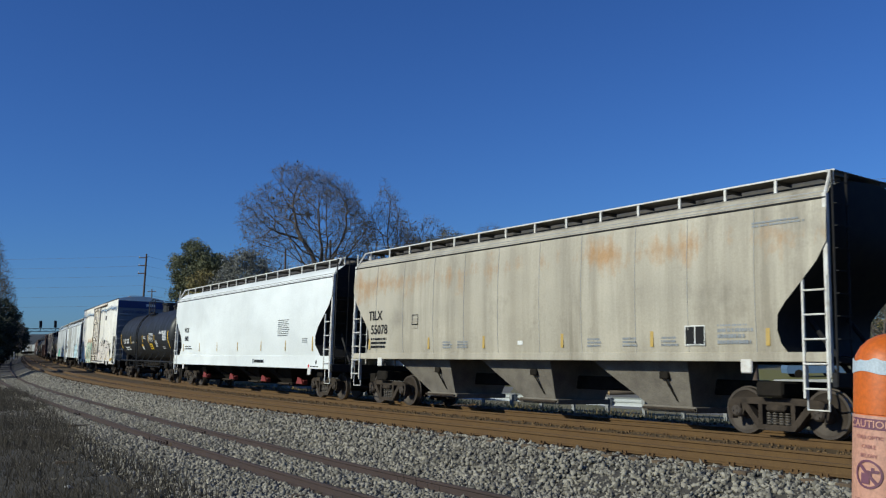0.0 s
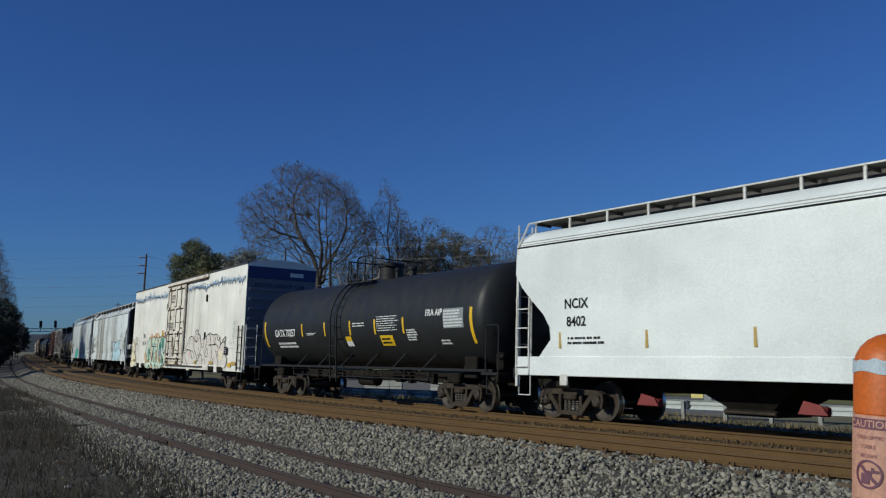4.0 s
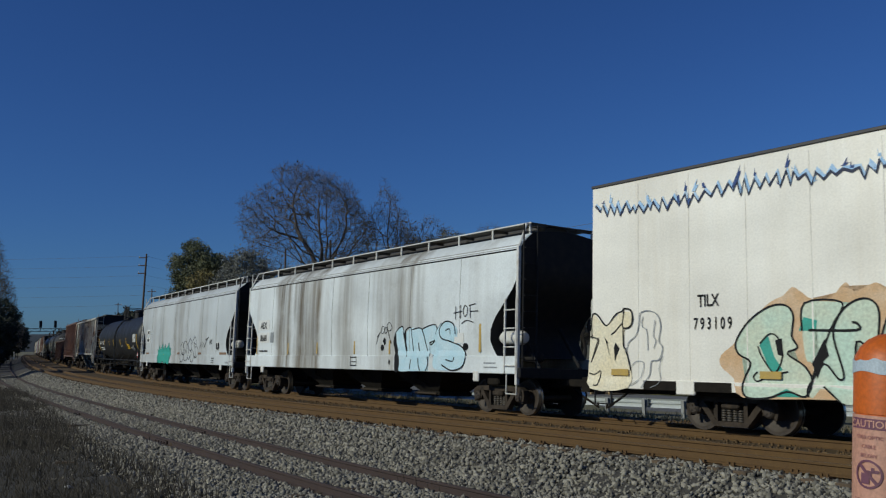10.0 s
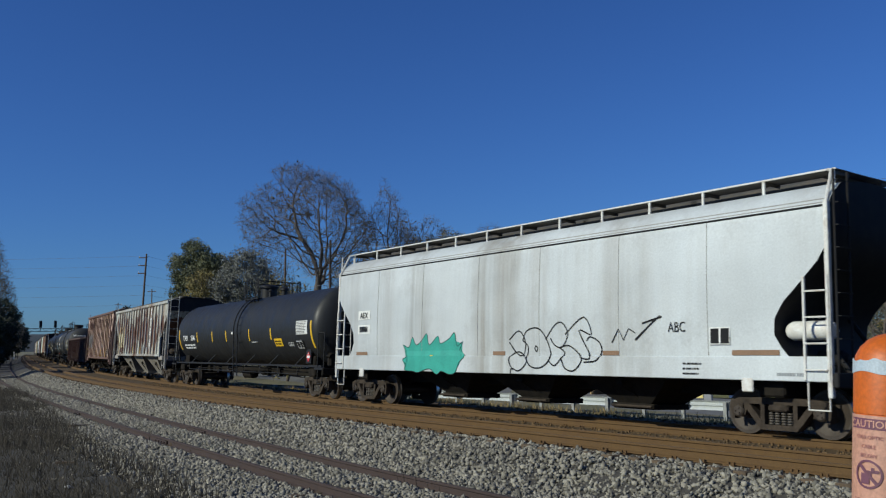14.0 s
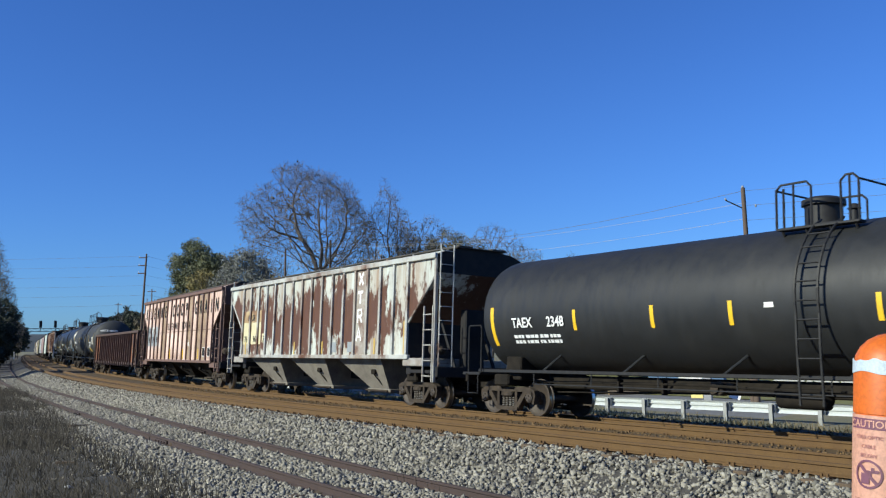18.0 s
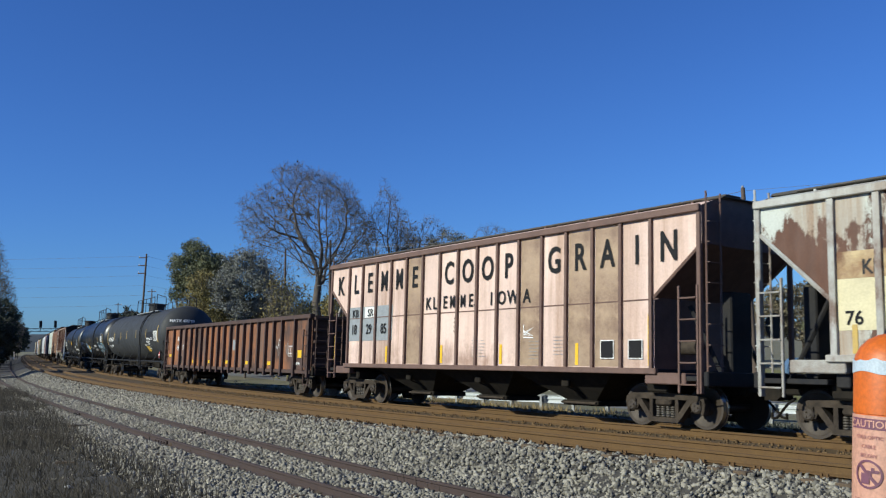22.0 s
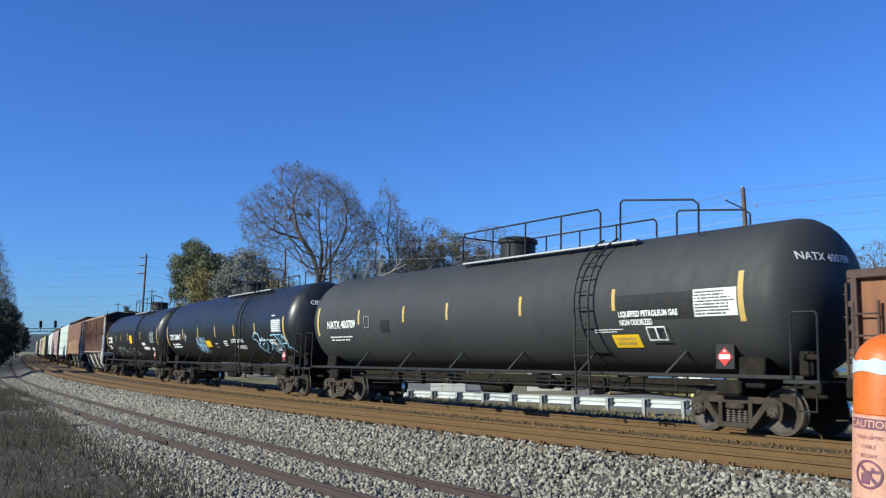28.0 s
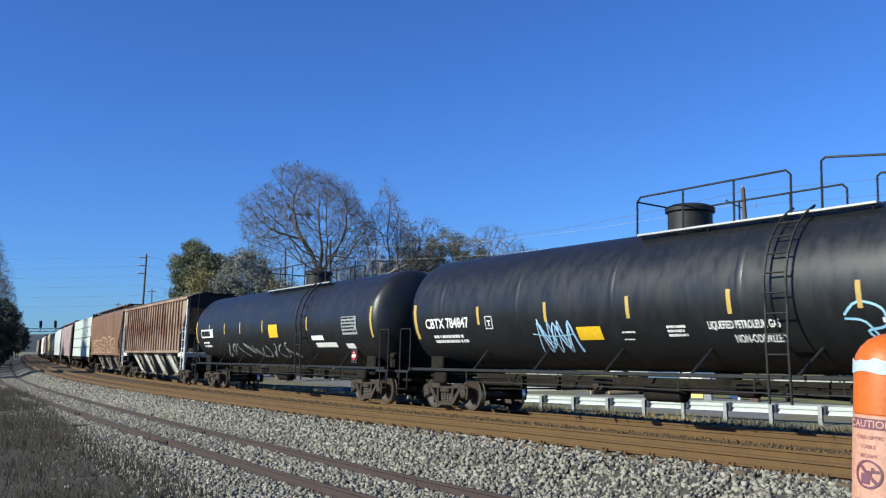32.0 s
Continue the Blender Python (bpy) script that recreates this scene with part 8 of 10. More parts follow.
    art.fill(tag, GREY_PATCH, [(58.08, 1.60), (58.41, 1.65), (58.49, 1.59), (58.24, 1.54)])
    art.fill(tag, GREY_PATCH, [(57.86, 1.72), (58.11, 2.12), (58.13, 1.84), (57.94, 1.74)])
    art.line(tag, INK, 0.050, [(54.07, 0.74), (54.01, 1.03), (54.17, 1.38), (53.90, 1.55), (53.85, 1.79), (54.15, 2.17), (54.58, 2.42), (54.94, 2.44), (55.10, 2.24), (55.06, 1.87), (55.17, 1.66), (54.96, 1.55), (55.31, 1.32), (55.45, 1.05), (55.32, 0.78), (54.97, 0.86), (54.55, 0.73)], True)
    art.line(tag, INK, 0.050, [(55.39, 0.78), (55.39, 0.96), (55.68, 1.37), (55.95, 1.11), (56.05, 1.20), (55.88, 1.82), (55.94, 2.13), (56.16, 2.39), (56.48, 2.49), (56.70, 2.33), (56.70, 1.94), (56.61, 1.62), (56.30, 1.75), (56.30, 1.16), (56.31, 0.72)])
    art.line(tag, INK, 0.045, [(55.27, 1.96), (55.33, 2.46), (56.06, 2.44), (55.84, 2.00), (55.58, 1.41), (55.45, 1.14)])
    art.line(tag, INK, 0.045, [(55.69, 0.97), (55.99, 0.71)])
    art.line(tag, INK, 0.060, [(55.40, 1.97), (56.30, 1.95), (56.33, 2.06), (56.23, 2.09)])
    art.line(tag, INK, 0.040, [(56.30, 1.16), (56.65, 1.40), (56.80, 1.12), (56.96, 0.74)])
    art.line(tag, INK, 0.050, [(56.62, 1.08), (56.74, 1.81), (56.95, 2.37), (57.07, 2.46), (57.48, 2.46), (57.28, 2.10), (57.04, 1.76), (57.03, 1.38), (57.22, 1.09), (57.24, 0.73)])
    art.line(tag, INK, 0.050, [(57.45, 1.80), (57.63, 2.43), (58.16, 2.41), (57.86, 1.72), (58.24, 2.47), (58.67, 2.35), (58.49, 1.73), (58.11, 1.59), (58.49, 1.53), (58.59, 1.11), (58.40, 0.74), (58.21, 1.19), (57.80, 1.51), (57.91, 1.18), (57.80, 0.81)])
    art.line(tag, INK, 0.040, [(57.28, 0.84), (57.25, 1.13), (57.43, 1.28), (57.63, 1.22), (57.60, 1.01), (57.46, 0.99), (57.43, 1.09)])
    art.line(tag, INK, 0.035, [(54.38, 1.74), (54.60, 1.92), (54.78, 1.83), (54.86, 1.50), (54.68, 1.20), (54.42, 1.50), (54.34, 1.69)])
    art.line(tag, INK, 0.040, [(54.97, 1.22), (54.54, 1.13), (54.32, 1.03), (54.23, 1.12), (54.32, 1.21)])
    art.line(tag, INK, 0.035, [(57.28, 1.93), (57.40, 1.99), (57.43, 1.85), (57.60, 1.84)])
    art.line(tag, INK, 0.030, [(57.90, 1.39), (58.23, 0.95), (58.09, 0.76), (57.86, 0.87)])
    tag = art.tag("cream spray-painted bubble letter", INK)
    art.fill(tag, CREAMY, [(49.87, 1.34), (49.93, 2.15), (49.99, 2.45), (50.41, 2.18), (50.86, 2.48), (50.95, 2.13), (50.92, 1.72), (51.11, 1.31), (51.08, 0.82), (49.94, 0.77)])
    art.fill(tag, CREAMY, [(50.87, 2.21), (50.95, 2.48), (51.17, 2.45), (51.14, 2.16), (50.97, 2.10)])
    art.line(tag, INK, 0.050, [(49.97, 1.89), (49.95, 2.23), (49.99, 2.45), (50.14, 2.42), (50.41, 2.18), (50.69, 2.42), (50.87, 2.48), (50.95, 2.54), (51.14, 2.49), (51.19, 2.28), (51.11, 2.14), (50.95, 2.11), (50.89, 2.21), (50.95, 2.48)])
    art.line(tag, INK, 0.050, [(50.87, 2.21), (50.69, 2.05), (50.55, 1.97)])
    art.line(tag, INK, 0.045, [(50.91, 2.11), (50.93, 1.72), (51.00, 1.63), (51.14, 1.19)])
    art.line(tag, INK, 0.040, [(49.91, 1.94), (50.12, 1.89), (50.17, 1.80), (49.94, 1.36)])
    art.line(tag, INK, 0.040, [(50.17, 1.91), (49.94, 1.36)])
    art.fill(tag, INK, [(50.35, 1.93), (50.55, 1.43), (50.44, 1.80), (50.50, 1.76)])
    art.fill(tag, INK, [(50.69, 1.80), (50.81, 1.67), (50.67, 1.37), (50.64, 1.68)])
    art.line(tag, INK, 0.040, [(49.87, 1.12), (50.06, 1.09), (50.24, 1.17), (50.18, 0.88), (50.03, 0.85)])
    art.line(tag, GREY_PATCH, 0.030, [(51.00, 1.59), (51.08, 1.80), (51.30, 1.96), (51.38, 2.24), (51.41, 2.42), (51.62, 2.47), (51.88, 2.38), (51.98, 2.14), (51.93, 1.83), (52.03, 1.67), (51.93, 1.43), (51.72, 1.39), (51.67, 1.12), (51.46, 0.83)])
    art.line(tag, GREY_PATCH, 0.025, [(51.49, 2.36), (51.46, 2.15), (51.60, 2.03), (51.62, 1.63)])
    art.line(tag, GREY_PATCH, 0.025, [(51.83, 2.26), (51.78, 1.95), (51.85, 1.83), (51.78, 1.67)])
    art.line(tag, GREY_PATCH, 0.020, [(51.14, 1.27), (51.30, 1.39), (51.51, 1.35), (51.41, 1.03), (51.14, 0.87)])
    art.line(tag, GREY_PATCH, 0.020, [(52.03, 1.51), (51.93, 1.24), (51.97, 0.97), (51.72, 0.84)])
    tag = art.tag("grey spray-painted bubble letters with black outline", INK)
    art.fill(tag, SPRAY_GREY, [(62.53, 1.10), (62.51, 1.53), (62.76, 1.83), (63.24, 2.07), (63.62, 2.42), (64.23, 2.37), (64.46, 2.10), (64.53, 2.62), (64.97, 2.69), (65.08, 2.49), (65.44, 2.46), (65.70, 2.02), (65.98, 1.80), (66.06, 2.18), (66.52, 2.38), (67.19, 2.53), (67.76, 2.42), (68.31, 2.43), (68.70, 2.32), (68.89, 1.92), (69.20, 2.20), (69.59, 2.29), (69.59, 1.91), (69.82, 1.49), (69.99, 1.31), (69.78, 0.94), (69.31, 0.97), (67.34, 1.12), (67.06, 0.86), (66.23, 0.89), (65.09, 1.08), (63.66, 1.06)])
    art.line(tag, INK, 0.050, [(63.47, 1.00), (62.92, 1.29), (62.87, 1.53), (63.45, 1.74), (63.92, 1.64), (64.16, 1.38), (64.34, 1.30), (64.45, 1.53), (64.24, 1.67), (63.25, 1.77), (62.81, 1.71), (62.91, 1.86), (63.25, 2.01)])
    art.line(tag, INK, 0.050, [(63.25, 2.01), (63.43, 2.30), (63.81, 2.40), (64.23, 2.37), (64.44, 2.05), (64.51, 1.76)])
    art.line(tag, INK, 0.040, [(62.53, 1.10), (62.57, 1.47), (62.86, 1.65)])
    art.line(tag, INK, 0.040, [(63.54, 2.00), (63.67, 2.24), (63.86, 2.40)])
    art.line(tag, INK, 0.050, [(64.90, 2.14), (64.54, 2.27), (64.54, 2.56), (64.75, 2.70), (65.06, 2.67), (65.02, 2.32), (64.85, 2.15), (64.76, 2.44), (64.89, 2.67)])
    art.line(tag, INK, 0.050, [(65.06, 2.48), (65.40, 2.46), (65.61, 2.19), (65.70, 1.80), (65.50, 1.53), (65.25, 1.31), (65.01, 1.03)])
    art.line(tag, INK, 0.050, [(64.51, 1.76), (65.00, 1.47), (65.10, 1.25), (65.00, 1.08)])
    art.line(tag, INK, 0.040, [(64.46, 2.19), (64.90, 2.12), (65.32, 2.31), (65.48, 2.44)])
    art.line(tag, INK, 0.050, [(65.26, 1.20), (65.58, 1.45), (65.91, 1.48), (66.03, 1.05)])
    art.line(tag, INK, 0.040, [(65.29, 1.84), (65.43, 1.75), (65.38, 1.53), (65.08, 1.47)])
    art.line(tag, INK, 0.050, [(65.97, 1.80), (65.98, 2.18), (66.21, 2.31), (66.56, 2.33), (66.68, 2.11), (66.56, 1.90), (66.30, 1.67), (66.61, 1.43), (66.91, 1.45), (66.87, 1.69), (66.72, 1.80), (66.45, 1.53)])
    art.line(tag, INK, 0.040, [(66.14, 1.80), (66.17, 2.29)])
    art.line(tag, INK, 0.050, [(66.68, 2.17), (66.60, 2.38), (67.05, 2.45), (67.27, 2.26), (67.41, 1.94), (67.59, 1.53), (67.48, 1.23)])
    art.line(tag, INK, 0.050, [(66.52, 2.38), (66.94, 2.48), (67.19, 2.53), (67.48, 2.43), (67.80, 2.42), (67.87, 2.04), (68.17, 1.98)])
    art.line(tag, INK, 0.060, [(67.05, 1.96), (68.10, 1.97)])
    art.line(tag, INK, 0.050, [(67.80, 2.42), (68.31, 2.43), (68.44, 2.20), (68.70, 2.19), (68.70, 2.32), (68.86, 2.12), (68.89, 1.90), (68.63, 1.83), (68.30, 1.98), (68.04, 2.03), (68.10, 2.33)])
    art.line(tag, INK, 0.050, [(68.89, 1.92), (69.14, 2.06), (69.47, 2.08), (69.59, 1.91), (69.56, 1.63)])
    art.line(tag, INK, 0.050, [(69.14, 2.13), (69.62, 2.31), (69.67, 2.21), (69.50, 2.10)])
    art.line(tag, INK, 0.050, [(68.20, 1.71), (68.66, 1.15), (68.56, 0.90)])
    art.line(tag, INK, 0.040, [(68.37, 1.68), (68.79, 1.34), (68.69, 1.29)])
    art.line(tag, INK, 0.050, [(69.67, 1.54), (69.96, 1.31), (69.81, 0.94), (69.73, 0.75)])
    art.line(tag, INK, 0.040, [(67.62, 1.43), (67.83, 1.28)])
    art.line(tag, INK, 0.035, [(66.07, 1.21), (66.38, 1.32), (66.61, 1.06)])
    art.fill(tag, ROSE, [(63.40, 1.59), (63.64, 1.68), (63.93, 1.56), (63.74, 1.41), (63.46, 1.44)])
    art.fill(tag, ROSE, [(68.40, 1.78), (68.63, 1.93), (68.69, 1.73), (68.50, 1.63)])
    plate(car, "cream_patch", 68.75 - m, 1.28, 0.58, 0.42, CREAMY, y=y - 0.03, label="cream painted-over patch")
    for u, z in ((69.58, 1.6), (69.58, 1.69), (69.58, 1.78)):
        plate(car, "panel_line", u - m + 0.03, z, 0.39, 0.012, CHALK, y=y - 0.068)
    plate(car, "yellow_label", 70.2 - m, 0.98, 0.42, 0.19, YELLOW, y=y - 0.056, label="yellow notice label")
    tag = art.tag("thin grey spray-painted curls", GREY_PATCH)
    for cx, cz, k in ((71.1, 4.75, 1.0), (71.55, 4.45, 0.8), (71.3, 4.25, 0.6), (71.75, 4.75, 0.6)):
        art.line(tag, GREY_PATCH, 0.016, [(cx + k * 0.05 * i * math.cos(1.1 * i), cz + k * 0.05 * i * math.sin(1.1 * i)) for i in range(7)])
    for i in range(4):
        art.line(tag, GREY_PATCH, 0.014, [(70.2 + 0.24 * i, 1.95), (70.28 + 0.24 * i, 2.1), (70.34 + 0.24 * i, 1.98), (70.42 + 0.24 * i, 2.06)])
        art.line(tag, GREY_PATCH, 0.014, [(70.25 + 0.2 * i, 1.72), (70.33 + 0.2 * i, 1.84), (70.4 + 0.2 * i, 1.73)])
    # the jagged blue line along the top
    rnd = random.Random(2)
    run = part("spray_painting", Shape(), BLUE_SPRAY, car, "jagged blue spray-painted line")
    for a, b in ((50.05, 58.7), (62.7, 72.0)):
        x = a - m
        low = []
        k = 0
        while x < b - m:
            zz = 4.80 + 0.05 * math.sin((x + 3) * 1.3) + 0.06 * noise.noise(Vector((x * 0.9, 0, 3)))
            low.append((x, zz + (-0.15 if k % 2 else 0.08) * rnd.uniform(0.2, 1.5)))
            x += rnd.uniform(0.06, 0.17)
            k += 1
        part("dark_line", Shape().stroke(low, 0.06, y - 0.019), INK_BLUE, run)
        for px, pz in low[3::9]:
            if a > 60:
                part("drip", Shape().stroke([(px, pz), (px + 0.006, pz - rnd.uniform(0.12, 0.5))], 0.012, y - 0.0125), GREY_PATCH, run)
        wash = Shape()
        wash.v = [q for px, pz in low for q in ((px, y - 0.011, pz), (px + 0.03, y - 0.011, pz + rnd.uniform(0.05, 0.14)))]
        wash.f = [(2 * i, 2 * i + 2, 2 * i + 3, 2 * i + 1) for i in range(len(low) - 1)]
        part("light_fill", wash, LIGHT_SPRAY, run)
        for i in range(2, len(low) - 2):
            if rnd.random() < 0.45:
                px, pz = low[i]
                h, w = rnd.uniform(0.1, 0.3) * (0.6 if rnd.random() < 0.6 else 1.1), rnd.uniform(0.025, 0.05)
                lean = rnd.uniform(-0.08, 0.1)
                flame = [(px - w, pz + 0.06), (px + w, pz + 0.05), (px + w * 1.4 + lean, pz + h * 0.7), (px + lean * 0.8, pz + h * 0.62), (px + lean * 1.4, pz + h + 0.05), (px - w * 0.6 + lean * 0.4, pz + h * 0.5)]
                part("flame", Shape().add([(u, y - 0.0155, z) for u, z in flame], [tuple(range(6))]), LIGHT_SPRAY if rnd.random() < 0.4 else BLUE_SPRAY, run)


def grey_hopper_a():
    car, wall = curved_hopper("covered_hopper_car", 29.3, 47.4, 7.65, PALE, "pale grey covered hopper car with dark dirt streaks and graffiti", reach=(0.75, 1.2), even=True, tank_on_end=True, seams=6, eave=4.2, posts=12, belly=1.58, foot=1.51)
    m = 38.35
    plate(car, "number_patch", 30.5 - m, 2.50, 1.15, 0.40, SIGN_WHITE, y=wall(2.7) - 0.006, label="white number patch")
    words(car, "AEX", 0.36, 31.07 - m, 2.56, INK, y=wall(2.7) - 0.018, squeeze=0.9)
    plate(car, "number_patch", 30.5 - m, 2.0, 1.15, 0.40, SIGN_WHITE, y=wall(2.2) - 0.006, label="white number patch")
    words(car, "8668", 0.36, 31.07 - m, 2.06, INK, y=wall(2.2) - 0.018, squeeze=0.9)
    plate(car, "grey_patch", 31.75 - m, 2.0, 0.3, 0.4, GREY_PATCH, y=wall(2.2) - 0.006)
    bars(car, 30.6 - m, 1.62, 1.0, 0.1, 1, INK, y=wall(1.7) - 0.012)
    for u, h in ((30.35, 1.0), (33.4, 0.42), (35.9, 0.42), (38.7, 0.42), (41.0, 0.42)):
        plate(car, "reflector", u - m, 1.55, 0.08, h, OCHRE, y=wall(1.7) - 0.01, label="faded yellow reflective strip")
    plate(car, "reflector", 45.75 - m, 1.6, 0.10, 1.1, OCHRE, y=wall(1.9) - 0.01, label="long faded yellow reflective strip")
    part("stencil_frame", Shape().stroke([(38.55 - m, 1.18), (38.95 - m, 1.18), (38.95 - m, 1.45), (38.55 - m, 1.45)], 0.035, -1.59, True).stroke([(38.55 - m, 1.3), (38.95 - m, 1.3)], 0.025, -1.59), INK, car)
    art = Wall(car, m, lambda z: wall(max(z, 1.5)) if z > 1.5 else -1.575)
    tag = art.tag("pale blue spray-painted letters with black outline", INK)
    art.fill(tag, SKY_SPRAY, [(41.42, 2.18), (41.80, 2.37), (41.90, 2.12), (42.28, 2.32), (42.84, 2.30), (42.99, 2.29), (43.65, 2.38), (43.68, 2.16), (43.89, 2.34), (43.95, 1.77), (43.65, 1.51), (43.27, 1.59), (43.26, 1.13), (43.19, 1.07), (42.34, 1.05), (41.62, 1.06), (41.42, 1.47)])
    art.fill(tag, INK, [(41.31, 1.88), (41.43, 2.20), (41.48, 1.88), (41.66, 1.47), (41.64, 1.06), (41.41, 1.04), (41.39, 1.51)])
    art.fill(tag, INK, [(41.90, 2.16), (42.03, 2.24), (42.05, 1.87), (42.14, 1.51), (42.05, 1.52), (41.95, 1.88)])
    art.line(tag, INK, 0.050, [(41.63, 1.47), (41.42, 1.72), (41.30, 1.88), (41.42, 2.20), (41.81, 2.38), (41.90, 2.08), (42.12, 1.51)])
    art.line(tag, INK, 0.050, [(42.12, 1.51), (41.95, 1.96), (41.98, 2.24), (42.28, 2.34), (42.35, 2.11), (42.47, 1.55)])
    art.line(tag, INK, 0.050, [(42.36, 2.27), (42.87, 2.30), (43.07, 1.98), (43.25, 1.59)])
    art.line(tag, INK, 0.040, [(42.74, 1.89), (42.79, 1.63), (42.74, 1.75), (42.74, 1.89)])
    art.line(tag, INK, 0.050, [(42.96, 2.18), (42.99, 2.29), (43.65, 2.38), (43.69, 2.00), (43.39, 1.89), (43.33, 1.88), (43.44, 1.82), (43.86, 2.06), (43.95, 1.92), (43.92, 1.74), (43.65, 1.55), (43.48, 1.49)])
    art.line(tag, INK, 0.050, [(43.67, 2.04), (43.71, 2.23), (43.97, 2.43)])
    art.line(tag, INK, 0.050, [(42.34, 1.39), (42.28, 1.11)])
    art.line(tag, INK, 0.050, [(42.74, 1.43), (42.78, 1.20), (42.87, 1.07)])
    art.line(tag, INK, 0.050, [(43.25, 1.47), (43.28, 1.25), (43.17, 1.07)])
    art.line(tag, INK, 0.030, [(40.23, 1.86), (40.32, 2.07), (40.47, 2.24), (40.35, 2.14), (40.26, 2.10)])
    art.line(tag, INK, 0.030, [(40.52, 2.29), (40.61, 2.41), (40.73, 2.37), (40.69, 2.22), (40.55, 2.20), (40.52, 2.29)])
    art.line(tag, INK, 0.030, [(40.74, 2.28), (40.81, 2.39), (40.90, 2.28), (40.80, 2.19), (40.74, 2.27)])
    art.line(tag, INK, 0.030, [(41.12, 1.93), (40.90, 2.40), (41.04, 2.52), (41.19, 2.37), (41.09, 2.27), (40.93, 2.27)])
    art.fill(tag, INK, [(40.64, 1.96), (40.73, 2.06), (40.82, 2.00), (40.81, 1.87), (40.73, 1.82)])
    art.fill(tag, INK, [(41.09, 1.93), (41.15, 1.97), (41.17, 1.89), (41.12, 1.84)])
    art.fill(tag, INK, [(41.03, 1.30), (41.09, 1.40), (41.14, 1.30), (41.09, 1.20)])
    art.fill(tag, SKY_SPRAY, [(43.7, 2.2), (44.1, 2.45), (44.6, 2.35), (44.75, 2.1), (44.4, 1.9), (44.9, 1.75), (45.15, 1.5), (45.0, 1.2), (44.4, 1.1), (43.6, 1.15), (43.6, 1.6)])
    art.line(tag, INK, 0.055, [(44.65, 2.1), (44.55, 2.38), (44.15, 2.46), (43.85, 2.25), (43.95, 2.0), (44.4, 1.9), (44.95, 1.75), (45.15, 1.5), (45.0, 1.2), (44.5, 1.1), (44.0, 1.25)])
    art.line(tag, INK, 0.045, [(44.15, 2.2), (44.35, 2.25), (44.4, 2.1)])
    art.line(tag, INK, 0.045, [(44.3, 1.55), (44.6, 1.5), (44.55, 1.35), (44.2, 1.4)])
    for pts in ([(44.66, 2.86), (44.66, 2.5)], [(44.9, 2.9), (44.9, 2.52)], [(44.56, 2.68), (44.98, 2.72)], [(45.1, 2.88), (45.02, 2.74), (45.08, 2.58), (45.2, 2.62), (45.22, 2.8), (45.1, 2.88)],
                [(45.34, 2.88), (45.36, 2.52)], [(45.3, 2.86), (45.6, 2.9)], [(45.34, 2.7), (45.72, 2.7)], [(44.95, 2.38), (45.2, 2.46), (45.5, 2.4)]):
        art.line(tag, INK, 0.034, pts)
    plate(car, "notice_panel", 44.6 - m, 1.85, 0.45, 0.28, SIGN_WHITE, y=wall(2.0) - 0.008)
    for u in (40.6, 45.1, 45.15):
        part("dent_mark", Shape().prism([(u - m + 0.1 * math.cos(a), 1.75 + 0.1 * math.sin(a)) for a in [0.63 * i for i in range(10)]], wall(1.75) - 0.012, wall(1.75)), INK, car)
    bars(car, 46.0 - m, 1.15, 0.7, 0.22, 2, GREY_PATCH, y=-1.575, fill=0.35)


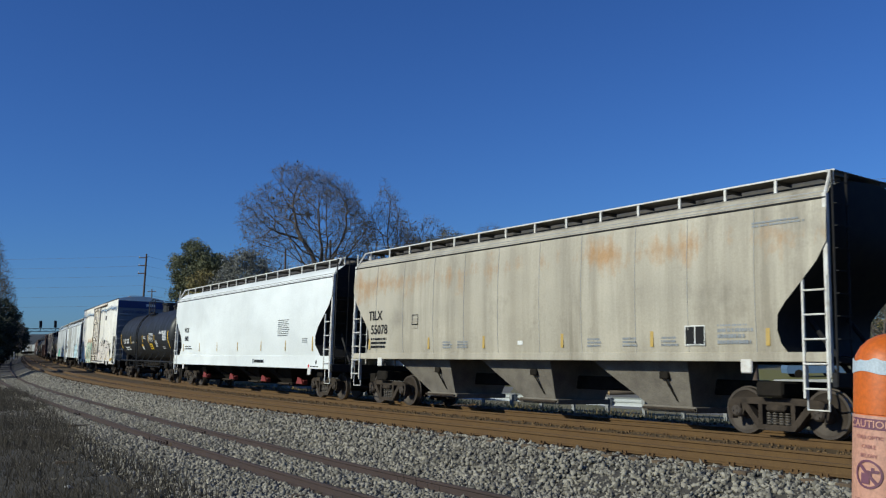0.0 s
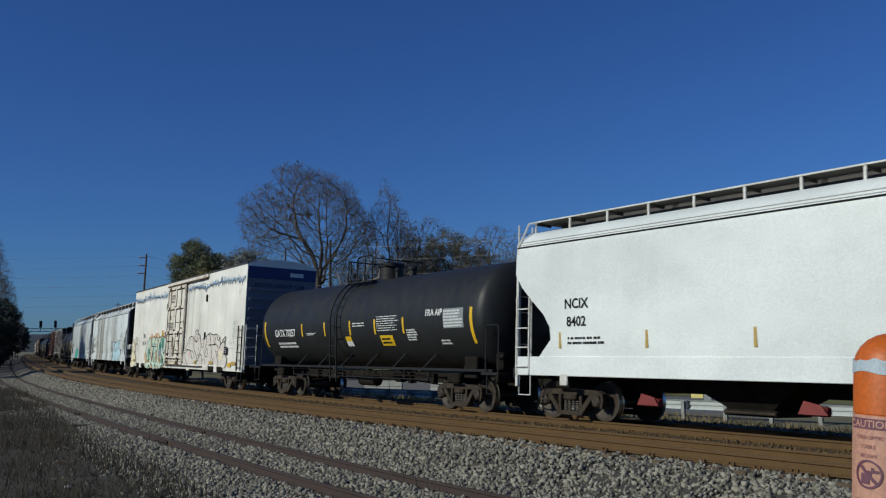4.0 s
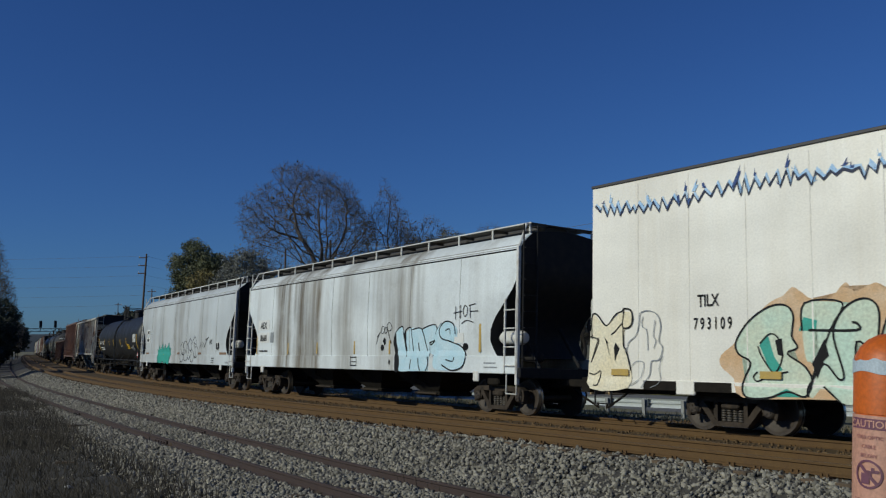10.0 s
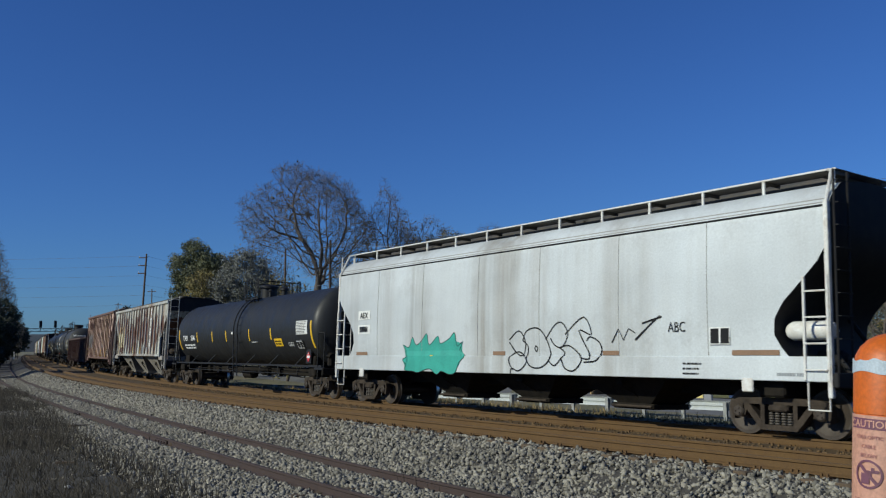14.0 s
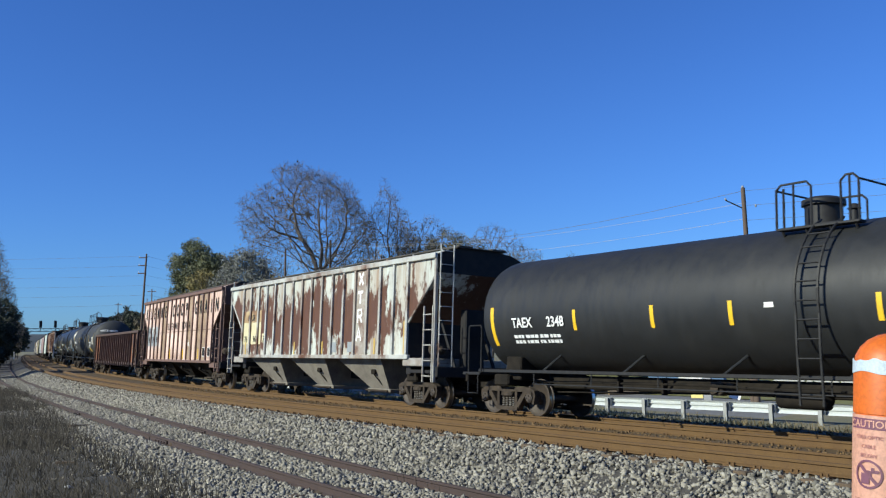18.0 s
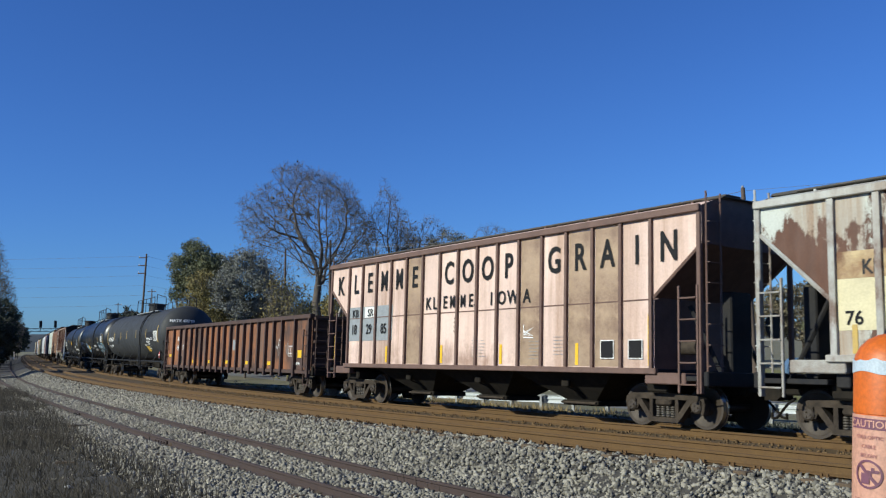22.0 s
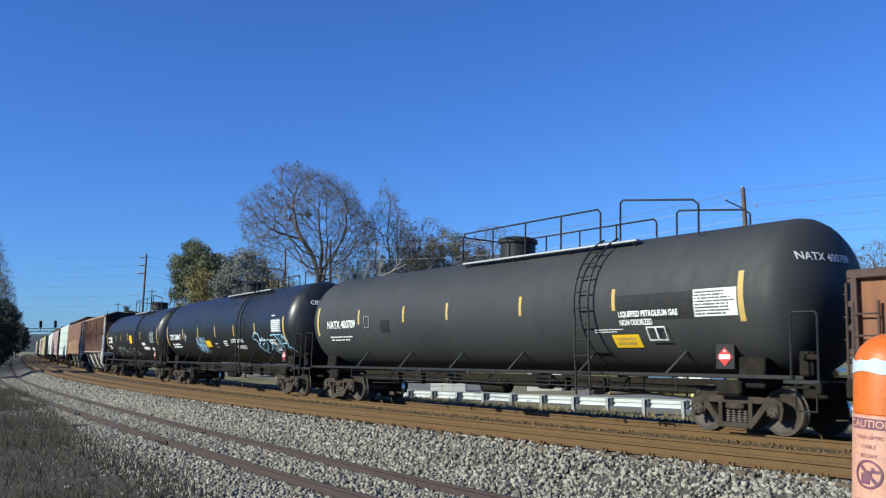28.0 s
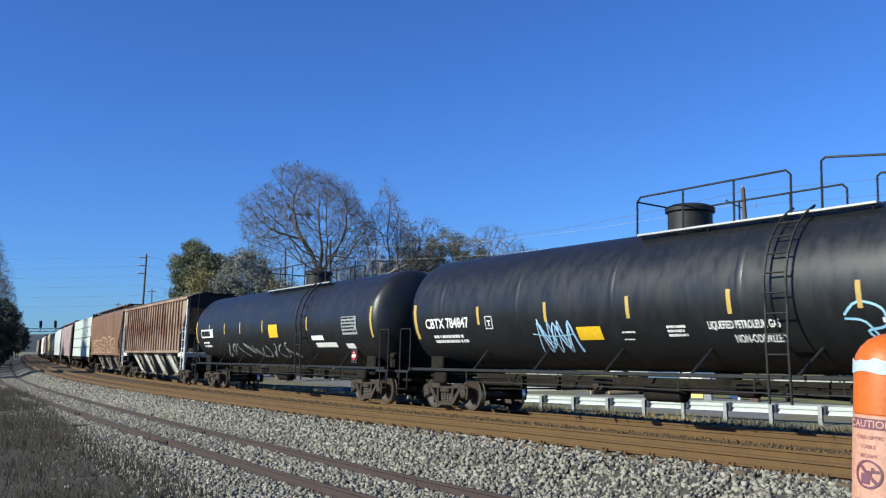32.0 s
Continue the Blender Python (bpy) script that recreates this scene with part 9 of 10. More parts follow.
def grey_hopper_b():
    car, wall = curved_hopper("covered_hopper_car", 9.55, 27.7, 7.65, PALE_B, "light grey covered hopper car with teal and black graffiti", reach=(0.8, 0.8), even=True, tank_on_end=True, seams=6, eave=4.2, posts=13, belly=1.58, foot=1.51)
    m = 18.625
    plate(car, "number_patch", 11.0 - m, 2.66, 0.75, 0.28, SIGN_WHITE, y=wall(2.8) - 0.006, label="white number patch")
    words(car, "AEX", 0.26, 11.37 - m, 2.7, INK, y=wall(2.8) - 0.018)
    plate(car, "number_patch", 11.0 - m, 2.2, 0.75, 0.28, SIGN_WHITE, y=wall(2.3) - 0.006, label="white number patch")
    bars(car, 11.1 - m, 2.24, 0.55, 0.2, 1, INK, y=wall(2.3) - 0.018, fill=0.9)
    art = Wall(car, m, lambda z: wall(max(z, 1.5)) if z > 1.5 else -1.575)
    tag = art.tag("teal spray-painted burst and black bubble outlines", INK)
    art.fill(tag, TEAL, [(13.73, 1.82), (14.04, 1.75), (14.24, 2.04), (14.43, 1.82), (14.72, 1.93), (15.00, 2.14), (15.12, 1.81), (15.56, 2.06), (15.69, 1.85), (16.12, 1.98), (16.38, 2.14), (16.49, 1.77), (16.78, 1.90), (16.61, 1.63), (16.87, 1.50), (16.62, 1.32), (16.46, 1.05), (16.16, 0.99), (15.79, 1.07), (15.55, 0.98), (15.16, 1.13), (14.63, 1.02), (14.29, 1.05), (13.87, 1.08), (13.93, 1.26), (13.73, 1.37), (13.99, 1.52)])
    art.line(tag, INK, 0.025, [(13.73, 1.82), (14.04, 1.75), (14.24, 2.04), (14.43, 1.82), (14.72, 1.93), (15.00, 2.14), (15.12, 1.81), (15.56, 2.06), (15.69, 1.85), (16.12, 1.98), (16.38, 2.14), (16.49, 1.77), (16.78, 1.90), (16.61, 1.63), (16.87, 1.50), (16.62, 1.32), (16.46, 1.05), (16.16, 0.99), (15.79, 1.07), (15.55, 0.98), (15.16, 1.13), (14.63, 1.02), (14.29, 1.05), (13.87, 1.08), (13.93, 1.26), (13.73, 1.37), (13.99, 1.52)], True)
    art.fill(tag, YELLOW, [(15.11, 1.56), (15.32, 1.62), (15.58, 1.60), (15.52, 1.51), (15.20, 1.49)])
    art.line(tag, INK, 0.045, [(18.85, 1.03), (18.90, 1.19), (19.19, 1.13), (19.48, 1.38), (19.18, 1.60), (18.84, 1.50), (18.79, 1.34), (18.95, 1.15)])
    art.line(tag, INK, 0.045, [(18.78, 1.91), (19.17, 2.13), (19.42, 1.84), (19.33, 1.53), (19.09, 1.56), (18.78, 1.85)])
    art.line(tag, INK, 0.045, [(19.32, 1.88), (19.46, 2.12), (19.89, 2.18), (20.21, 1.90), (20.35, 1.47), (20.04, 1.23), (19.67, 1.23), (19.48, 1.41), (19.52, 1.72), (19.32, 1.88)])
    art.line(tag, INK, 0.040, [(19.80, 1.75), (19.87, 1.69), (19.83, 1.61), (19.77, 1.67)], True)
    art.line(tag, INK, 0.045, [(20.17, 1.90), (20.52, 2.25), (20.78, 2.28), (20.96, 2.01), (20.75, 1.71), (20.48, 1.77), (20.35, 1.93)])
    art.line(tag, INK, 0.045, [(20.27, 1.41), (20.49, 1.27), (20.71, 1.42), (20.84, 1.59), (20.62, 1.71)])
    art.line(tag, INK, 0.045, [(20.87, 2.01), (21.50, 2.40), (21.75, 1.99), (21.34, 2.09), (21.71, 1.48), (21.43, 1.45)])
    art.line(tag, INK, 0.045, [(20.70, 1.71), (21.01, 1.74), (21.34, 1.54), (21.43, 1.39), (21.18, 1.16), (20.88, 1.21), (20.75, 1.42)])
    art.line(tag, INK, 0.045, [(21.59, 1.85), (21.71, 1.94), (21.99, 1.82), (22.07, 1.62), (21.91, 1.40), (21.51, 1.36)])
    t2 = part("spray_painting", Shape().stroke([(22.4 - m, 1.8), (22.6 - m, 2.1), (22.75 - m, 1.85), (22.9 - m, 2.1), (23.1 - m, 2.0)], 0.03, wall(2.0) - 0.012).stroke([(23.1 - m, 1.85), (23.5 - m, 2.15), (23.8 - m, 2.35)], 0.04, wall(2.1) - 0.012).stroke([(23.3 - m, 2.2), (23.85 - m, 2.33)], 0.04, wall(2.1) - 0.013), INK, car, "thin black spray-painted tag")
    words(t2, "ABC", 0.3, 24.25 - m, 2.0, INK, y=wall(2.1) - 0.014, squeeze=0.8, bold=0.0)
    plate(car, "notice_panel", 25.1 - m, 1.74, 0.46, 0.32, INK, y=wall(1.9) - 0.01, label="black-and-white inspection panel")
    part("panel_frame", Shape().stroke([(25.1 - m, 1.74), (25.56 - m, 1.74), (25.56 - m, 2.06), (25.1 - m, 2.06)], 0.03, wall(1.9) - 0.02, True).stroke([(25.33 - m, 1.74), (25.33 - m, 2.06)], 0.04, wall(1.9) - 0.02), SIGN_WHITE, car)
    rusty = material("rust_brown_strip", (0.24, 0.14, 0.08), 0.7)
    for u, w in ((10.9, 0.7), (18.1, 0.5), (22.1, 0.5), (25.6, 1.05)):
        plate(car, "reflector", u - m, 1.52, w, 0.10, rusty, y=wall(1.55) - 0.01, label="rusty brown strip")
    bars(car, 24.4 - m, 1.1, 0.5, 0.3, 3, INK, y=-1.575, fill=0.4)
    bars(car, 26.6 - m, 1.12, 0.7, 0.1, 1, GREY_PATCH, y=-1.575)


def red_placard(car, u, z, wall, tilt):
    s = 0.19
    ob = part("placard", Shape().add([(0, -s, 0), (s, 0, 0), (0, s, 0), (-s, 0, 0), (0, -s, 0.012), (s, 0, 0.012), (0, s, 0.012), (-s, 0, 0.012)], [(4, 5, 6, 7), (0, 1, 5, 4), (1, 2, 6, 5), (2, 3, 7, 6), (3, 0, 4, 7)]), RED, car, "red diamond hazard placard")
    ob.matrix_local = on_side(wall(z + 0.2) - 0.05, u, z, 0)
    b = part("placard_bar", Shape().box(-0.13, 0.13, -0.045, 0.045, 0.012, 0.016), CHALK, ob)
    part("placard_frame", Shape().box(-0.22, 0.22, -0.24, 0.3, -0.04, -0.002), LADDER_BLACK, ob)
    fl = part("placard_flame", Shape().upright([(0.03, 0.0), (0.0, 0.03)], 0, 0, 6), CHALK, ob)
    fl.matrix_local = Matrix.Translation((0, 0.11, 0.012))


def second_tank():
    m = -1.25
    car, wall, tilt = tank_car("tank_car", -10.55, 8.1, 8.3, BLACK, "long black tank car with yellow stripes, data panel and red placard", radius=1.52, zc=2.60, stripe_z=-0.25, platform=(-1.5 - m, 0.2 - m), dome=-1.1 - m, ladder=-0.7 - m, reach=(0.8, 0.7),
                               stripes=[u - m for u in (-6.62, -4.24, -2.23, 0.79, 3.3)], stripe_mat=YELLOW, edges=(-9.69 - m, 7.32 - m), valve=0.53 - m)
    words(car, "TAEX", 0.34, -8.5 - m, 2.22, CHALK, y=-0.03, skin=wall, squeeze=0.9)
    words(car, "2348", 0.34, -7.27 - m, 2.22, CHALK, y=-0.03, skin=wall, squeeze=0.9)
    bars(car, -8.9 - m, 1.8, 2.1, 0.26, 2, CHALK, y=-0.012, skin=wall)
    bars(car, 1.0 - m, 2.02, 0.7, 0.06, 1, CHALK, y=-0.012, skin=wall)
    plate(car, "notice", 3.6 - m, 1.86, 0.8, 0.30, YELLOW, y=-0.012, skin=wall, label="yellow notice panel")
    bars(car, 3.66 - m, 1.9, 0.68, 0.2, 2, INK, y=-0.022, skin=wall, fill=0.5)
    plate(car, "data_panel", 5.95 - m, 2.28, 1.05, 0.5, SIGN_WHITE, y=-0.012, skin=wall, label="white data panel with rows of small print")
    bars(car, 5.98 - m, 2.3, 0.98, 0.46, 8, INK, y=-0.022, skin=wall, fill=0.4)
    plate(car, "notice_panel", 6.0 - m, 1.78, 0.5, 0.28, INK, y=-0.012, skin=wall, label="black-and-white inspection panel")
    part("panel_frame", Shape().stroke([(0, 0), (0.5, 0), (0.5, 0.28), (0, 0.28)], 0.03, 0, True).stroke([(0.25, 0), (0.25, 0.28)], 0.03, 0), CHALK, car).matrix_local = Matrix.Translation((6.0 - m, wall(1.9) - 0.024, 1.78)) @ Matrix.Rotation(tilt(1.9), 4, "X")
    bars(car, 5.0 - m, 1.85, 0.6, 0.16, 3, CHALK, y=-0.012, skin=wall, fill=0.4)
    plate(car, "grey_patch", -1.45 - m, 2.42, 0.2, 0.1, SIGN_WHITE, y=-0.01, skin=wall)
    red_placard(car, 6.62 - m, 1.46, wall, tilt)


def patchy_hopper():
    u0, u1 = -28.9, -12.15
    m = (u0 + u1) / 2
    posts = car_paint("stained_grey_posts", (0.42, 0.43, 0.40), (0.20, 0.13, 0.08), 0.9, (0.12, 0.05, 0.025), 0.16, rough=0.6, seed=71, soft_rust=0.08)
    car = ribbed_hopper("covered_hopper_car", u0, u1, 6.75, PATCHY, "ribbed covered hopper car with peeling white paint over brown rust", z0=1.5, z1=4.43, ribs=17, cut=1.52, bay_mat=BAY, reach=(0.75, 0.75), rib_mat=posts, trim=material("stained_grey_iron", (0.34, 0.33, 0.30), 0.7, spots=(0.14, 0.08, 0.05), amount=0.7, size=3))
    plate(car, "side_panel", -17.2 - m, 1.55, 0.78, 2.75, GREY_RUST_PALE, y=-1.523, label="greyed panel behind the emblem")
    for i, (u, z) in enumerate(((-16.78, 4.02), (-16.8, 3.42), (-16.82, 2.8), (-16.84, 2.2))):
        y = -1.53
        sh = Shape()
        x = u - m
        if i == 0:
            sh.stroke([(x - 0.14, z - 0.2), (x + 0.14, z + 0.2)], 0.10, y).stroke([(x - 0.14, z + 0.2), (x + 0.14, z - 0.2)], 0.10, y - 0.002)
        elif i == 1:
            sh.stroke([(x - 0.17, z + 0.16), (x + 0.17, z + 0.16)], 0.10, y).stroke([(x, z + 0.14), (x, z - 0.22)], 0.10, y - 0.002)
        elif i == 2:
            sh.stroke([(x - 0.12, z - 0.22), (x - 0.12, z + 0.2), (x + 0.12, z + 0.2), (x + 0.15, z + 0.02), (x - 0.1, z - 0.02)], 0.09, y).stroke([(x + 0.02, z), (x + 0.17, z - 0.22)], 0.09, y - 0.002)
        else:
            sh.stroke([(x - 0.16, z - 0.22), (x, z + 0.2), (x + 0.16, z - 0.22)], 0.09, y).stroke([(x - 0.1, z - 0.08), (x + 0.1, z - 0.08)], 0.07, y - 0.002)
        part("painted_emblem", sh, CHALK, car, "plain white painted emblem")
    plate(car, "number_patch", -27.35 - m, 1.95, 2.0, 0.9, YELLOW_CAR, y=-1.522, label="cream number patch")
    words(car, "KB SR", 0.36, -26.4 - m, 2.92, LADDER_BLACK, y=-1.534, squeeze=0.85)
    plate(car, "number_patch", -27.35 - m, 2.852, 2.0, 0.48, STAINED_CREAM, y=-1.522, label="rust-stained cream patch")
    plate(car, "number_patch", -25.2 - m, 2.02, 0.4, 0.36, YELLOW_CAR, y=-1.522)
    words(car, "3", 0.34, -25.02 - m, 2.05, INK, y=-1.534)
    for t, u in (("76", -26.95), ("96", -26.0)):
        words(car, t, 0.34, u - m, 2.05, INK, y=-1.534)
    for u in (-18.8, -17.6):
        plate(car, "notice_panel", u - m, 1.62, 0.35, 0.34, GREY_PATCH, y=-1.53)
    for u, h in ((-27.0, 0.5), (-22.0, 0.45), (-19.6, 0.45), (-15.8, 0.5), (-13.95, 1.0)):
        plate(car, "reflector", u - m, 1.55, 0.10, h, OCHRE, y=-1.53, label="faded yellow reflective strip")


def pink_hopper():
    u0, u1 = -46.15, -30.15
    m = (u0 + u1) / 2
    rib = material("brown_worn_posts", (0.15, 0.085, 0.065), 0.7, spots=(0.07, 0.04, 0.032), amount=0.6, size=3)
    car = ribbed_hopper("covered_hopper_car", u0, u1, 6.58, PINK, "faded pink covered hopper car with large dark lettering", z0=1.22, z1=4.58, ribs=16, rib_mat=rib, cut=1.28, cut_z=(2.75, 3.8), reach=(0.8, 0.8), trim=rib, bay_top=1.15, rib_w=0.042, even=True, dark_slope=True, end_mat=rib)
    y = -1.545
    tan = car_paint("tan_worn_panel", (0.40, 0.28, 0.18), (0.17, 0.10, 0.065), 1.0, seed=50)
    step = (u1 - u0 - 2.56 - 0.12) / 15
    x0 = u0 + 1.28 + 0.06
    for i in (4, 10, 12, 13):
        plate(car, "side_panel", x0 + i * step - m + 0.07, 1.27, step - 0.14, 3.15, tan, y=-1.522, label="tan-brown worn side panel")
    part("panel_seam", Shape().bevelled(u0 + 1.15 - m, u1 - 1.15 - m, -1.535, -1.51, 2.70, 2.73, 0.004), rib, car)
    for t, us, z, size in (("KLEMME", (-45.42, -44.37, -43.48, -42.59, -41.70, -40.82), 3.55, 0.88), ("COOP", (-39.04, -38.15, -37.26, -36.37), 3.53, 0.9), ("GRAIN", (-34.6, -33.7, -32.8, -31.9, -31.0), 3.52, 0.9)):
        for ch, u in zip(t, us):
            words(car, ch, size, u - m, z, INK, y=y, bold=0.02, squeeze=0.62 if ch == "M" else 0.74)
    for ch, u in zip("KLEMME,IOWA", (-40.05, -39.72, -39.2, -38.85, -38.35, -37.98, -37.8, -37.07, -36.63, -36.18, -35.62)):
        words(car, ch, 0.5, u - m, 2.84, INK, y=y, bold=0.015, squeeze=0.66 if ch == "M" else 0.85)
    plate(car, "number_patch", -44.95 - m, 1.98, 2.9, 1.1, GREY_PATCH, y=-1.525, label="grey number patch")
    plate(car, "number_patch", -43.75 - m, 2.72, 0.75, 0.34, SIGN_WHITE, y=-1.532)
    for t, u in (("KB", -44.35), ("SR", -43.38)):
        words(car, t, 0.34, u - m, 2.76, INK, y=y)
    for t, u in (("18", -44.42), ("29", -43.46), ("85", -42.55)):
        words(car, t, 0.44, u - m, 2.2, INK, y=y, squeeze=0.8)
    for u, h in ((-45.75, 0.9), (-42.4, 0.5), (-39.4, 0.5), (-36.7, 0.5), (-33.85, 0.5), (-31.6, 1.1)):
        plate(car, "reflector", u - m, 1.30, 0.10, h, YELLOW, y=-1.53, label="yellow reflective strip")
    for u in (-33.0, -32.15):
        plate(car, "notice_panel", u - m, 1.45, 0.40, 0.40, INK, y=-1.535, label="black inspection panel with white frame")
        part("panel_frame", Shape().stroke([(u - m, 1.45), (u - m + 0.4, 1.45), (u - m + 0.4, 1.85), (u - m, 1.85)], 0.03, y - 0.006, True), CHALK, car)
    for u, z, w in ((-37.9, 1.45, 0.6), (-34.6, 1.5, 0.5), (-35.5, 1.4, 0.4)):
        bars(car, u - m, z, w, 0.5, 6, GREY_PATCH, y=y, fill=0.16)
    part("spray_painting", Shape().stroke([(-35.6 - m + 0.25 * math.cos(2.1 * i), 1.95 + 0.03 * i + 0.1 * math.sin(3.3 * i)) for i in range(9)], 0.03, y), CHALK, car, "white spray-painted scribble")
    part("riveted_dots", Shape().stroke([(-38.75 - m + 0.1 * (i % 2), 2.55 - 0.06 * i) for i in range(8)], 0.04, y), INK, car)


def rusty_gondola():
    u0, u1 = -67.35, -47.6
    L, m = u1 - u0, (u0 + u1) / 2
    half = L / 2
    car = new_car("gondola_car", m, L, 8.1, "rusty brown ribbed gondola car with open top", "gondola car", (0.9, 0.8))
    W = 1.45
    # Rusted ribs and ends, darkened further to hold the end wall's shade.
    dark = material("shade_dark_rusted_steel", (0.052, 0.030, 0.025), 0.8, spots=(0.11, 0.055, 0.035), amount=0.5, size=3)
    posts = [-67.22, -65.75, -64.51, -63.56, -62.59, -61.72] + [-60.85 + 0.875 * i for i in range(13)] + [-49.05, -47.73]
    for d in (-1, 1):
        a, b = sorted((d * W, d * (W - 0.05)))
        side = part("side_wall", Shape().bevelled(-half, half, a, b, 0.86, 2.92, 0.01), BROWN, car, "rust-brown side sheet")
        a, b = sorted((d * (W + 0.13), d * (W - 0.08)))
        part("top_chord", Shape().bevelled(-half, half, a, b, 2.84, 3.0, 0.02), dark, car)
        a, b = sorted((d * (W + 0.06), d * W))
        part("side_sill", Shape().bevelled(-half, half, a, b, 0.84, 0.98, 0.015), dark, car)
        a, b = sorted((d * W, d * (W + 0.13)))
        for u in posts:
            x = u - m
            part("side_post", Shape().prism([(x - 0.075, 0.72), (x + 0.075, 0.72), (x + 0.05, 2.86), (x - 0.05, 2.86)], a, b), dark, car)
        a, b = sorted((d * (W + 0.006), d * W))
        for k, (l, r) in enumerate(zip(posts, posts[1:])):
            part("side_panel", Shape().bevelled(l - m + 0.06, r - m - 0.06, a, b, 0.99, 2.84, 0.002), GREY_RUST if k in (2, 6, 12, 13, 15, 16) else BROWN, side)
    part("floor", Shape().bevelled(-half, half, -W, W, 0.98, 1.06, 0.01), BROWN, car)
    for e in (-1, 1):
        x = e * half
        a, b = sorted((x, x - e * 0.06))
        part("end_wall", Shape().bevelled(a, b, -W, W, 0.9, 2.95, 0.01), dark, car)
        for k in range(5):
            a, b = sorted((x, x + e * 0.1))
            part("end_rib", Shape().bevelled(a, b, -W + 0.05, W - 0.05, 1.1 + 0.42 * k, 1.22 + 0.42 * k, 0.02), dark, car)
        ladder_at(car, min(x - e * 0.12, x - e * 0.55), max(x - e * 0.12, x - e * 0.55), -W - 0.1, 0.95, 2.45, dark, 4)
        end_ladder(car, x + e * 0.14, -1.35, -0.9, 0.8, 2.8, dark, 5)
        part("end_sill", Shape().bevelled(min(x, x + e * 0.15), max(x, x + e * 0.15), -1.45, 1.45, 0.78, 1.1, 0.02), UNDER, car)
        part("stirrup", Shape().pipe([(x - e * 0.1, -W - 0.05, 0.86), (x - e * 0.1, -W - 0.05, 0.45), (x - e * 0.55, -W - 0.05, 0.45), (x - e * 0.55, -W - 0.05, 0.86)], 0.025, 5), dark, car)
    part("brake_wheel", Shape().tube((half + 0.15, 0.8, 2.3), (half + 0.2, 0.8, 2.3), 0.27, 18), dark, car)
    words(car, "NS", 0.36, -65.02 - m, 2.2, CHALK, y=-W - 0.016)
    words(car, "194", 0.36, -65.1 - m, 1.74, CHALK, y=-W - 0.016)
    words(car, "717", 0.36, -64.0 - m, 1.74, CHALK, y=-W - 0.016)
    plate(car, "notice_panel", -65.0 - m, 1.08, 0.7, 0.36, INK, y=-W - 0.014)
    bars(car, -64.95 - m, 1.1, 0.6, 0.3, 2, CHALK, y=-W - 0.02, fill=0.6)
    for u, w in ((-66.7, 0.4), (-62.4, 0.5), (-59.8, 0.5), (-57.2, 0.45), (-54.55, 0.5), (-51.95, 0.55)):
        plate(car, "reflector", u - m, 1.12 if u > -66 else 1.4, w, 0.14, YELLOW, y=-W - 0.012, label="yellow reflective label")
    plate(car, "reflector", -48.85 - m, 1.42, 0.36, 0.28, YELLOW, y=-W - 0.012, label="square yellow reflective label")
    part("stencil_frame", Shape().stroke([(-49.75 - m, 1.48), (-49.38 - m, 1.48), (-49.38 - m, 1.85), (-49.75 - m, 1.85)], 0.035, -W - 0.014, True).stroke([(-49.56 - m, 1.48), (-49.56 - m, 1.85)], 0.03, -W - 0.014).stroke([(-49.75 - m, 1.58), (-49.38 - m, 1.58)], 0.02, -W - 0.0142), CHALK, car)
    words(car, "659A", 0.16, -48.8 - m, 1.15, CHALK, y=-W - 0.012)
    plate(car, "grey_patch", -56.3 - m, 1.72, 0.42, 0.45, GREY_PATCH, y=-W - 0.008)
    rnd = random.Random(4)
    part("spray_painting", Shape().stroke([(-51.1 - m + 0.5 * (i / 9), 1.95 + rnd.uniform(-0.22, 0.22)) for i in range(12)], 0.03, -W - 0.014), CHALK, car, "white spray-painted scribble")
    for k, u in enumerate((-50.6, -49.9, -49.1)):
        part("spray_painting", Shape().stroke([(u - m + 0.3 * math.cos(1.9 * i) * (i / 9), 1.75 + 0.3 * math.sin(2.3 * i + k)) for i in range(10)], 0.02, -W - 0.014), GREY_PATCH, car, "faint grey spray-painted scribble")


